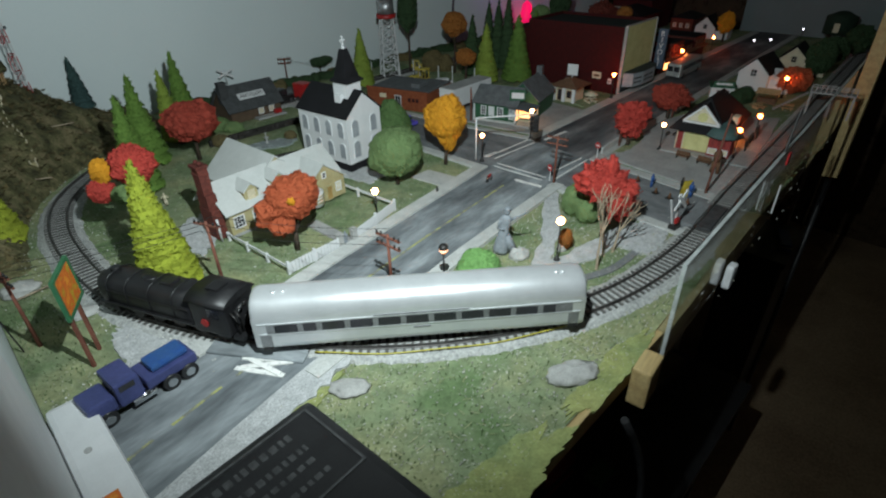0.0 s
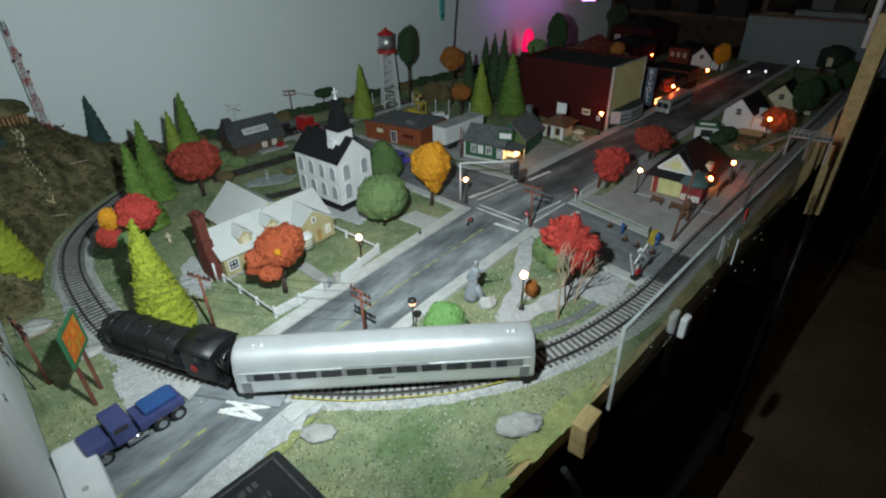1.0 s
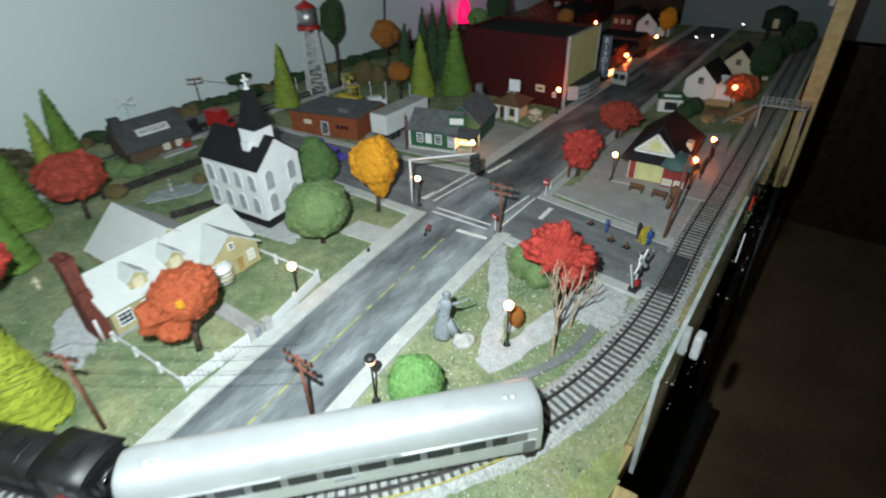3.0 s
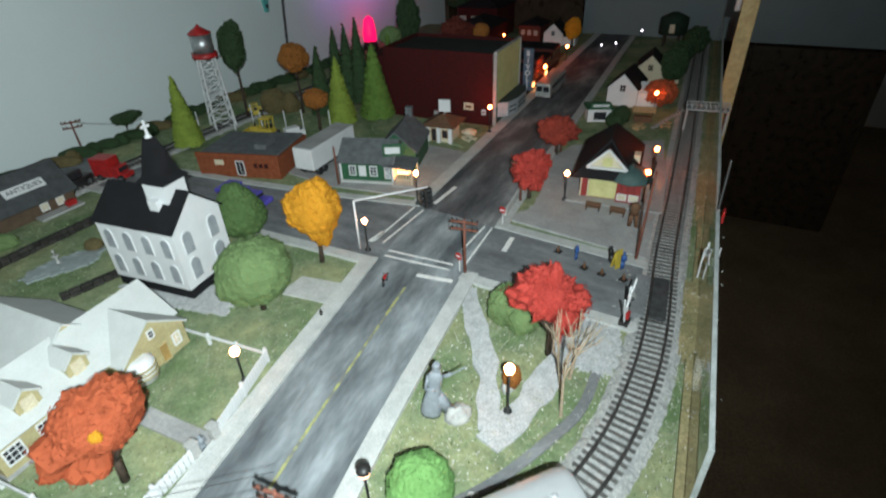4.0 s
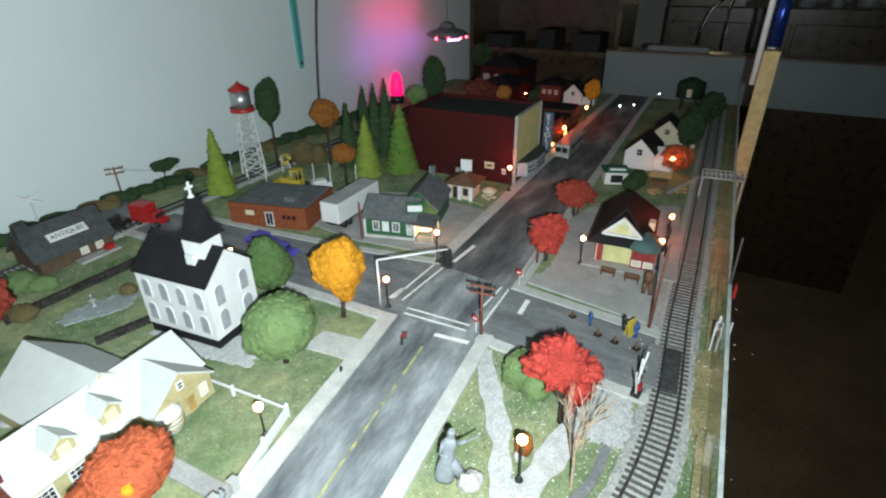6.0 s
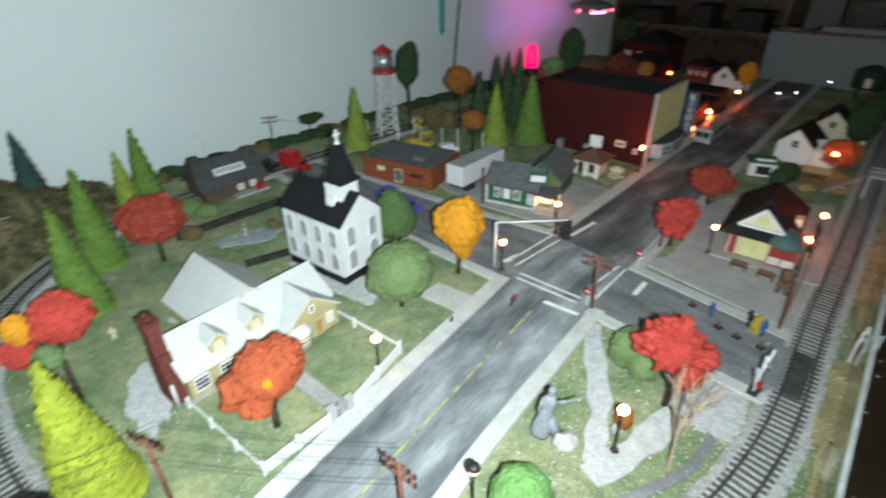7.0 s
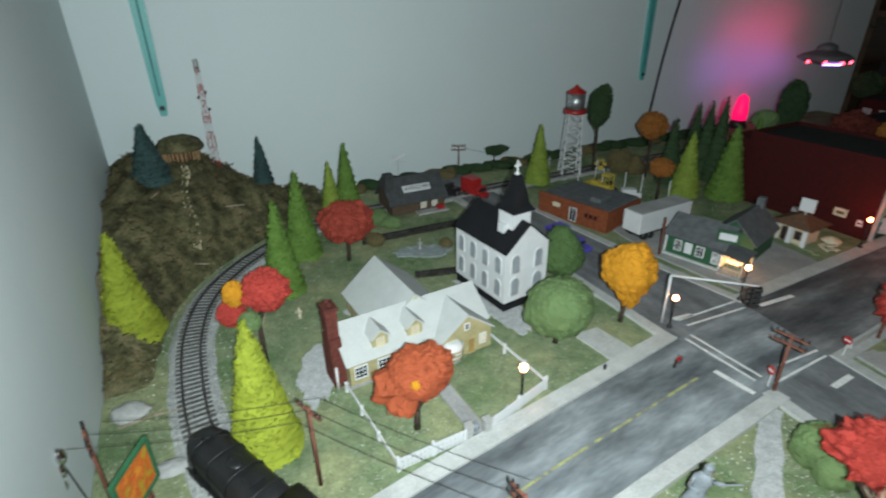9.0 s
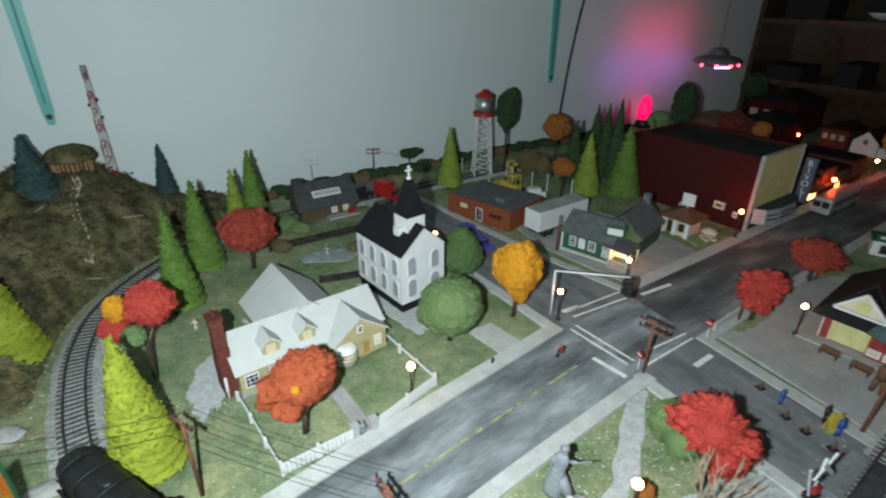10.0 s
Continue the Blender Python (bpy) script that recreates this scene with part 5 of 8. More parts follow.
# theatre
th = thing("theatre", (0.397, 1.226, 0), 49.5, "tall dark red brick theatre with a cream front", "theatre")
TL, TD, TH = 0.128, 0.205, 0.119
bm = bmesh.new()
box(bm, (0, 0.002, 0), (TL, TD, TH - 0.008))
part("wall", bm, BRICKD, th, "dark red brick walls")
for lo, hi in (((0, 0.002), (0.003, TD)), ((TL - 0.003, 0.002), (TL, TD)), ((0.0032, TD - 0.003), (TL - 0.0032, TD))):
    part("parapet", Bx((*lo, TH - 0.0079), (*hi, TH - 0.001)), BRICKD, th)
part("roof", Bx((0.0034, 0.004, TH - 0.0079), (TL - 0.0034, TD - 0.0034, TH - 0.0065)), mat("dark_tar_roof", (0.024, 0.030, 0.027), 0.9, second=(0.014, 0.018, 0.016), size=0.03), th)
part("front", Bx((0.004, -0.003, 0.030), (TL - 0.004, 0.0018, TH), 0.0006), PALEY, th, "pale greenish cream upper front")
DULLW = mat("dull_white_trim", (0.36, 0.36, 0.34), 0.8, second=(0.26, 0.26, 0.25), size=0.01)
for x in (0.0, TL - 0.0026):
    part("pilaster", Bx((x, -0.0042, 0), (x + 0.0026, 0.0016, TH + 0.002), 0.0004), DULLW, th, "thin dull white corner pilaster")
part("cornice", Bx((0.0028, -0.0040, TH + 0.0002), (TL - 0.0028, 0.0018, TH + 0.0018), 0.0004), DULLW, th)
part("shopfront", Bx((0.004, -0.0005, 0.002), (TL - 0.004, 0.0015, 0.0295)), GLASSDARK, th, "dark glass entrance")
MQ = [(0.006, -0.0044), (0.016, -0.020), (0.044, -0.027), (TL - 0.032, -0.027), (TL - 0.012, -0.020), (TL - 0.006, -0.0044)]
mq = part("marquee", prism(bmesh.new(), MQ, 0.0385, 0.0400), mat("dark_marquee_roof", (0.05, 0.06, 0.055), 0.8), th, "dark flat marquee roof")
bm = prism(bmesh.new(), [(x * 0.985 + 0.001, y * 0.985) for x, y in MQ], 0.0140, 0.0383)
part("fascia", bm, mat("pale_blue_fascia", (0.36, 0.40, 0.42), 0.6), mq, "pale curved fascia with dark letter rows")
for z in (0.0200, 0.0275):
    for (xa, ya), (xb, yb) in zip(MQ[1:4], MQ[2:5]):
        for k in range(4):
            a_, b_ = Vector((xa, ya)).lerp(Vector((xb, yb)), 0.12 + k * 0.2), Vector((xa, ya)).lerp(Vector((xb, yb)), 0.25 + k * 0.2)
            ang = math.degrees(math.atan2(b_.y - a_.y, b_.x - a_.x))
            part("letter_bar", Bx((0, -0.0007, 0), ((b_ - a_).length, 0.0005, 0.0030), m=Matrix.Translation((a_.x * 0.985 + 0.001, a_.y * 0.985, z)) @ pose(0, 0, 0, 0, 0, ang)), IRON, mq)
blade = part("blade_sign", Bx((TL + 0.004, -0.026, 0.026), (TL + 0.010, -0.008, 0.100), 0.001), mat("slate_blue_sign", (0.06, 0.10, 0.15), 0.5), th, "tall slate blue blade sign")
for i, ch_ in enumerate("RIVOLI"):
    cu = bpy.data.curves.new("letter", "FONT")
    cu.body, cu.size, cu.extrude, cu.align_x = ch_, 0.0135, 0.0003, "CENTER"
    tmp = bpy.data.objects.new("letter", cu)
    me = bpy.data.meshes.new_from_object(tmp)
    bpy.data.objects.remove(tmp)
    me.materials.append(WHITE)
    ob = new("letter", me)
    ob.parent = blade
    ob.matrix_basis = Matrix.Translation((TL + 0.0035, -0.017, 0.087 - i * 0.0112)) @ pose(0, 0, 0, 90, 0, -90)
# posters on the side wall, which faces -x
for y, z, w, h, m in ((0.036, 0.024, 0.018, 0.012, CREAM), (0.014, 0.018, 0.007, 0.009, WHITE)):
    p = part("poster", Bx((-0.0009, y, z), (-0.0002, y + w, z + h)), m, th, "faded paper poster")
    part("print_bar", Bx((-0.0012, y + w * 0.2, z + h * 0.3), (-0.00095, y + w * 0.8, z + h * 0.65)), BROWNROOF, p)
part("meter_box", Bx((-0.008, 0.10, 0), (-0.0005, 0.108, 0.018), 0.001), LOT, th)
part("annexe", Bx((0.020, TD + 0.0005, 0), (TL, TD + 0.05, 0.098)), BRICKD, th, "dark red brick stage tower")

# row of dark shops past the theatre
row = thing("shop_row", (0.520, 1.371, 0), 49.5, "row of dark two-storey brick shops with lit windows", "building")
for i, (x0, x1, h, m) in enumerate(((0.0, 0.060, 0.044, BRICKD), (0.061, 0.12, 0.052, BRICKM), (0.121, 0.19, 0.040, BRICKD), (0.191, 0.26, 0.046, BRICKM))):
    w = part("wall", Bx((x0, 0, 0), (x1, 0.10, h)), m, row)
    part("roof", Bx((x0 + 0.002, 0.003, h + 0.0002), (x1 - 0.002, 0.098, h + 0.002)), BLACKROOF, row)
    for k in range(3):
        window(row, face(x0 + 0.006 + k * 0.019, 0, h * 0.62), 0.008, 0.012, BROWNROOF, GLASSDARK, bars=(1, 2))
    part("awning", Bx((x0 + 0.005, -0.012, 0.024), (x1 - 0.005, -0.0005, 0.027), 0.0006), BROWNROOF, row)
part("lit_window", Bx((0.026, -0.0012, 0.005), (0.052, -0.0003, 0.022)), WARMWIN, row, "shop window lit warm from inside")
part("lit_window", Bx((0.135, -0.0012, 0.005), (0.150, -0.0003, 0.018)), WARMWIN, row, "shop window lit warm from inside")

# antiques shop
ant = thing("antiques_shop", (-0.2844, 1.083, 0), 47, "dark weathered shop with a painted roof sign", "shop")
gable(ant, (0, 0), (0.094, 0.064), 0.022, 0.054, mat("weathered_brown_wall", (0.11, 0.075, 0.05), 0.9), mat("dark_grey_slate", (0.075, 0.08, 0.082), 0.85, second=(0.05, 0.053, 0.055), size=0.01), over=0.005, along="x", roof_label="dark grey roof")
part("chimney", Bx((-0.004, 0.014, 0.03), (0.010, 0.028, 0.066), 0.0006), mat("dark_chimney", (0.06, 0.062, 0.064), 0.9), ant)
part("porch", Bx((0.040, -0.016, 0), (0.094, -0.0005, 0.003)), LOT, ant)
for x in (0.050, 0.070):
    window(ant, face(x, 0, 0.006), 0.010, 0.011, WHITE, CREAM, bars=(2, 1))
part("crate", Bx((0.076, -0.012, 0.0032), (0.088, -0.004, 0.010), 0.0005), RED, ant)
sl = math.degrees(math.atan2(0.032, 0.032))
m = Matrix.Translation((0.048, 0.013, 0.0370)) @ pose(0, 0, 0, sl, 0, 0)
part("roof_sign", Bx((-0.024, -0.006, 0.0016), (0.024, 0.006, 0.0026), m=m), WHITE, ant, "white painted sign on the roof")
cu = bpy.data.curves.new("letters", "FONT")
cu.body, cu.size, cu.extrude, cu.align_x, cu.align_y = "ANTIQUES", 0.0088, 0.0002, "CENTER", "CENTER"
tmp = bpy.data.objects.new("letters", cu)
me = bpy.data.meshes.new_from_object(tmp)
bpy.data.objects.remove(tmp)
me.materials.append(IRON)
ob = new("lettering", me)
ob.parent = ant
ob.matrix_basis = m @ Matrix.Translation((0, 0, 0.0030))

# station
st = thing("station", (0.3992, 0.9406, 0), -37, "railway station with dark hipped roof and red walls", "station")
part("platform", Bx((-0.010, -0.012, 0.0018), (0.104, 0.150, 0.0035)), LOT, st)
DULLRED = mat("dull_red_boards", (0.30, 0.034, 0.030), 0.7, second=(0.21, 0.024, 0.02), size=0.01)
part("wall", Bx((0.004, 0.006, 0.0036), (0.062, 0.118, 0.0325)), DULLRED, st, "red painted lower walls")
part("panel", Bx((0.015, 0.0045, 0.005), (0.0475, 0.0058, 0.0315)), PALEY, st, "pale yellow front panel")
for x in (0.0046, 0.0134):
    part("corner_board", Bx((x, 0.0046, 0.0037), (x + 0.0014, 0.0059, 0.0315)), CREAM, st)
hip(st, (0, 0), (0.066, 0.120), 0.0328, 0.072, BLACKROOF, 0.006, 0.45, "dark shingle hipped roof")
gable(st, (0.0125, 0.003), (0.0545, 0.044), 0.046, 0.0665, CREAM, BLACKROOF, over=0.002, along="y", z0=0.036)
bm = bmesh.new()
for a, b in (((0.0100, 0.0450), (0.0335, 0.0685)), ((0.0570, 0.0450), (0.0335, 0.0685)), ((0.0100, 0.0450), (0.0570, 0.0450))):
    d = (Vector((b[0], b[1])) - Vector((a[0], a[1]))).normalized()
    n = Vector((-d.y, d.x)) * 0.0012
    pts = [(a[0] + n.x, a[1] + n.y), (b[0] + n.x, b[1] + n.y), (b[0] - n.x, b[1] - n.y), (a[0] - n.x, a[1] - n.y)]
    upright(bm, pts, -0.0006, 0.0024, Matrix())
part("gable_trim", bm, WHITE, st, "white gable trim")
part("gable_boss", Cy((0.0335, 0.0034, 0.0525), (0.0335, 0.0018, 0.0525), 0.0062, n=16), PALEY, st, "pale round board in the gable")
part("dormer_side", Bx((0.061, 0.048, 0.036), (0.0690, 0.062, 0.047), 0.0005), CREAM, st)
part("lit_window", Bx((0.0621, 0.060, 0.008), (0.0628, 0.085, 0.026)), WARMWIN, st, "platform window lit warm")
bay = part("bay", Bx((0.0480, 0.0005, 0.0036), (0.0760, 0.0240, 0.0315)), DULLRED, st, "red corner bay")
part("bay_roof", lathe(bmesh.new(), [(0.0250, 0.0317), (0.0255, 0.0330), (0.0170, 0.0425), (0.006, 0.0465), (0.0012, 0.0475), (0.0010, 0.0505), (0.0, 0.0506)], 8, (0.0620, 0.0125, 0)), mat("teal_grey_roof", (0.055, 0.105, 0.10), 0.7), bay, "teal-grey domed roof")
for x in (0.0493, 0.0630):
    window(st, face(x, 0.0004, 0.0065), 0.0115, 0.0085, WHITE, CREAM)
for x in (0.0530, 0.0605, 0.0680):
    part("board_strip", Bx((x, -0.0002, 0.0185), (x + 0.0009, 0.0004, 0.0310)), mat("deep_red_trim", (0.16, 0.014, 0.014), 0.7), bay)
bench = thing("bench", (0.404, 0.905, 0.0016), -42, "dark wooden platform bench", "bench")
part("seat", Bx((-0.009, -0.002, 0.004), (0.009, 0.002, 0.005)), BROWNROOF, bench)
part("backrest", Bx((-0.009, 0.002, 0.0052), (0.009, 0.003, 0.010)), BROWNROOF, bench)
for x in (-0.008, 0.0068):
    part("leg", Bx((x, -0.002, 0), (x + 0.0012, 0.003, 0.0039)), IRON, bench)
copy_thing(bench, pose(0.424, 0.884, 0.0016, 0, 0, -42))

# white shop, white houses at the far end
ws = thing("shop", (0.553, 1.188, 0), -20, "small white shop with a green roof sign", "shop")
part("wall", Bx((0, 0, 0), (0.038, 0.030, 0.022)), WHITE, ws)
part("roof", Bx((-0.003, -0.004, 0.0222), (0.041, 0.033, 0.025), 0.0006), GREEN, ws)
part("sign", Bx((0.002, -0.006, 0.0252), (0.036, -0.004, 0.034), 0.0005), GREEN, ws, "green sign board")
part("print_bar", Bx((0.006, -0.0066, 0.028), (0.032, -0.0061, 0.0315)), WHITE, ws)
window(ws, face(0.010, 0, 0.004), 0.020, 0.013, IRON, GLASSDARK, bars=(3, 1))
for i, (x, y, a, s, m, lab) in enumerate(((0.632, 1.262, -45, 1.15, WHITE, "white gabled house with a dark roof and white wing"), (0.762, 1.368, -38, 1.1, CREAM, "pale gabled house at the far end"), (0.744, 1.775, -38, 1.1, WHITE, "small white gabled house in the dark"))):
    h = thing("house", (x, y, 0), a, lab, "house", "far houses")
    gable(h, (0, 0), (0.046 * s, 0.065 * s), 0.028 * s, 0.050 * s, m, BLACKROOF, over=0.003, along="y")
    gable(h, (0.046 * s, 0.010), (0.075 * s, 0.05 * s), 0.020 * s, 0.032 * s, m, BLACKROOF if i else WHITE, over=0.002, along="x")
    window(h, face(0.018 * s, 0, 0.022 * s), 0.010 * s, 0.012 * s, m, GLASSDARK, bars=(2, 2))

# refreshment corner beside the small white shop
TAN = mat("tan_canvas", (0.50, 0.33, 0.17), 0.85, second=(0.40, 0.25, 0.12), size=0.006)
stall = thing("market_stall", (0.640, 1.158, 0), -35, "small tan-roofed refreshment stall on thin posts", "stall")
part("counter", Bx((-0.014, -0.006, 0), (0.014, 0.004, 0.0095), 0.0005), BROWNROOF, stall)
for x in (-0.0145, 0.0135):
    for y in (-0.010, 0.009):
        part("post", Bx((x, y, 0), (x + 0.001, y + 0.001, 0.0195)), BROWNROOF, stall)
for q in (-1, 1):
    bm = bmesh.new()
    slab(bm, [(-0.018, q * 0.013, 0.0195), (0.018, q * 0.013, 0.0195), (0.018, 0.0, 0.0255), (-0.018, 0.0, 0.0255)], 0.0008)
    part("awning", bm, TAN, stall, "tan canvas awning")
picnic = thing("picnic_table", (0.612, 1.128, 0), 15, "small pale wooden picnic table on the grass", "picnic table", "picnic tables")
part("tabletop", Bx((-0.009, -0.0045, 0.0085), (0.009, 0.0045, 0.0096)), TAN, picnic)
for q in (-0.0085, 0.0065):
    part("bench", Bx((-0.009, q - 0.001, 0.0048), (0.009, q + 0.003, 0.0057)), TAN, picnic)
for x in (-0.0065, 0.0055):
    part("leg", Bx((x, -0.0065, 0), (x + 0.001, 0.0065, 0.0047)), TAN, picnic)
    part("stem", Bx((x, -0.002, 0.0058), (x + 0.001, 0.002, 0.0084)), TAN, picnic)
copy_thing(picnic, pose(0.655, 1.118, 0, 0, 0, -30))

# water tower
wt = thing("water_tower", (-0.052, 1.405, 0), 20, "silver water tank with red roof on a white lattice", "water tower")
TS, TB, TZ = 0.012, 0.018, 0.118
for sx, sy in ((-1, -1), (1, -1), (1, 1), (-1, 1)):
    part("leg", Cy((sx * TB, sy * TB, 0), (sx * TS, sy * TS, TZ), 0.0013, n=6), WHITE, wt)
bm = bmesh.new()
K = 7
for i in range(K):
    za, zb = TZ * i / K, TZ * (i + 1) / K
    ra, rb = TB + (TS - TB) * i / K, TB + (TS - TB) * (i + 1) / K
    cs = [(-1, -1), (1, -1), (1, 1), (-1, 1)]
    for q in range(4):
        (ax, ay), (bx_, by_) = cs[q], cs[(q + 1) % 4]
        cyl(bm, (ax * ra, ay * ra, za), (bx_ * rb, by_ * rb, zb), 0.0006, n=5)
        cyl(bm, (bx_ * ra, by_ * ra, za), (ax * rb, ay * rb, zb), 0.0006, n=5)
        cyl(bm, (ax * rb, ay * rb, zb), (bx_ * rb, by_ * rb, zb), 0.0007, n=5)
part("bracing", bm, WHITE, wt, "white lattice bracing")
part("deck", lathe(bmesh.new(), [(0.021, 0.1185), (0.021, 0.121), (0.0205, 0.1265), (0.019, 0.1265), (0.019, 0.122)], 16), RED, wt, "red railed deck")
part("tank", lathe(bmesh.new(), [(0.0168, 0.1222), (0.0168, 0.155)], 20), mat("dull_silver_tank", (0.50, 0.51, 0.52), 0.4, 0.8), wt, "dull silver tank")
part("tank_roof", lathe(bmesh.new(), [(0.0185, 0.1552), (0.0182, 0.157), (0.004, 0.166), (0.002, 0.1685), (0.001, 0.170)], 16), RED, wt, "red conical roof")

# radio mast on the hill
tw = thing("fallen_twig", (-0.283, 0.605, 0.001), 47, "pale dry twig lying on the turf by the track", "twig", "dead twigs")
bm = bmesh.new()
cyl(bm, (-0.022, 0, 0.0008), (0.004, 0.002, 0.0022), 0.0010, 0.0008, 7)
cyl(bm, (0.004, 0.002, 0.0022), (0.026, 0.001, 0.0010), 0.0008, 0.0005, 7)
cyl(bm, (0.004, 0.002, 0.0022), (0.014, 0.008, 0.0030), 0.0006, 0.0003, 6)
part("stem", bm, DRYWOOD, tw)
rm = thing("radio_mast", (-0.553, 1.005, hill_height(-0.553, 1.005) - 0.004), 15, "red and white lattice radio mast on the hill", "radio mast")
K = 14
MH = 0.247 - hill_height(-0.553, 1.005)
for q in range(3):
    a0 = 2.094 * q
    for i in range(9):
        f0, f1 = i / 9, (i + 1) / 9
        r0, r1 = 0.0075 - 0.0045 * f0, 0.0075 - 0.0045 * f1
        part("leg", Cy((r0 * math.cos(a0), r0 * math.sin(a0), MH * f0), (r1 * math.cos(a0), r1 * math.sin(a0), MH * f1), 0.0007, n=6), IRON if i == 8 else WHITE if i % 2 else RED, rm)
for m_, odd in ((RED, 0), (WHITE, 1)):
    bm = bmesh.new()
    for i in [q for q in range(K) if q % 2 == odd]:
        za, zb = MH * i / K, MH * (i + 1) / K
        ra, rb = 0.0075 - 0.0045 * i / K, 0.0075 - 0.0045 * (i + 1) / K
        for q in range(3):
            a0, a1 = 2.094 * q, 2.094 * (q + 1)
            for (p0, s0, y0), (p1, s1, y1) in (((a0, ra, za), (a1, rb, zb)), ((a0, rb, zb), (a1, rb, zb))):
                cyl(bm, (s0 * math.cos(p0), s0 * math.sin(p0), y0), (s1 * math.cos(p1), s1 * math.sin(p1), y1), 0.00036, n=4)
    tagged(part("lattice", bm, m_, rm), "fine lattice bracing", kind="stuff")
for z, x in ((0.095, 0.006), (0.112, -0.005), (0.12, 0.005)):
    part("dish", Cy((x, 0, z), (x + (0.002 if x > 0 else -0.002), 0, z), 0.0020, 0.0026, 10), IRON, rm)
cabin = thing("lookout_cabin", (-0.578, 0.965, hill_height(-0.578, 0.965) - 0.004), 20, "brown thatched lookout cabin on the hilltop", "cabin")
part("wall", Bx((-0.022, -0.018, 0), (0.022, 0.018, 0.016)), BROWNROOF, cabin)
bm = lathe(bmesh.new(), [(0.034, 0.0165), (0.036, 0.020), (0.031, 0.029), (0.020, 0.0355), (0.008, 0.038)], 20)
for v in bm.verts:
    w = 1 + 0.16 * noise.noise(v.co * 60)
    v.co = Vector((v.co.x * w, v.co.y * w * 0.85, v.co.z + 0.003 * noise.noise(v.co * 90)))
part("roof", bm, HILLM, cabin, "brown rounded thatched roof")
for k in range(13):
    a = radians(-150 + k * 12)
    part("post", Cy((0.028 * math.cos(a), 0.024 * math.sin(a), -0.004), (0.029 * math.cos(a), 0.025 * math.sin(a), 0.017), 0.0011, n=6), TAN, cabin)

# ---- train ----


def on_track(s):
    """The point and heading a way s along the rails, from the far right end."""
    d = 0.0
    for a, b in zip(fine_line, fine_line[1:]):
        step = (b - a).length
        if d + step >= s:
            return a + (b - a) * ((s - d) / step)
        d += step
    return fine_line[-1]


S0 = 0.0
for a, b in zip(fine_line, fine_line[1:]):
    if a.x > 0.072 >= b.x and a.y < 0.6:
        break
    S0 += (b - a).length


def seat_on_track(s, base):
    p, q = on_track(s - base / 2), on_track(s + base / 2)
    m = (p + q) / 2
    return (m.x, m.y, 0.006), math.degrees(math.atan2(q.y - p.y, q.x - p.x))


def bogie(parent, x, mat_):
    bg = part("bogie", Bx((x - 0.013, -0.0095, 0.0035), (x + 0.013, 0.0095, 0.0068), 0.0008), mat_, parent)
    for dx in (-0.008, 0.008):
        for s in (-1, 1):
            part("wheel", Cy((x + dx, s * 0.0072, 0.0045), (x + dx, s * 0.0092, 0.0045), 0.0046, n=14), RAIL, bg)


at, turn = seat_on_track(S0, 0.17)
coach = thing("passenger_coach", at, turn, "smooth silver streamlined coach with dark windows", "railway coach")
CL, CWd = 0.249, 0.0335
half = CWd / 2
prof = [(-half + 0.0012, 0.0), (-half, 0.0035), (-half, 0.0255)]
prof += [(-half * math.cos(radians(a)) ** 0.75, 0.0255 + 0.0165 * math.sin(radians(a)) ** 0.9) for a in range(8, 90, 8)]
prof += [(0.0, 0.042)]
prof += [(-y, z) for y, z in prof[:-1][::-1]]
bm = bmesh.new()
ends = []
for x, k in ((-CL / 2, 0.90), (-CL / 2 + 0.0015, 0.955), (-CL / 2 + 0.006, 1.0), (CL / 2 - 0.006, 1.0), (CL / 2 - 0.0015, 0.955), (CL / 2, 0.90)):
    ends.append([bm.verts.new((x, y * (k if z > 0.026 else 1 - (1 - k) * 0.3), 0.007 + (z - 0.026) * k + 0.026 if z > 0.026 else 0.007 + z)) for y, z in prof])
for a, b in zip(ends, ends[1:]):
    for i in range(len(prof)):
        f = bm.faces.new([a[i], b[i], b[(i + 1) % len(prof)], a[(i + 1) % len(prof)]])
        f.smooth = 1 < i < len(prof) - 3
bm.faces.new(ends[0][::-1])
bm.faces.new(ends[-1])
bmesh.ops.recalc_face_normals(bm, faces=bm.faces[:])
part("body", bm, SILVER, coach)
STRIPE = mat("grey_stripe", (0.25, 0.26, 0.27), 0.4)
PILLAR = mat("dull_grey_frame", (0.30, 0.31, 0.32), 0.5, 0.5)
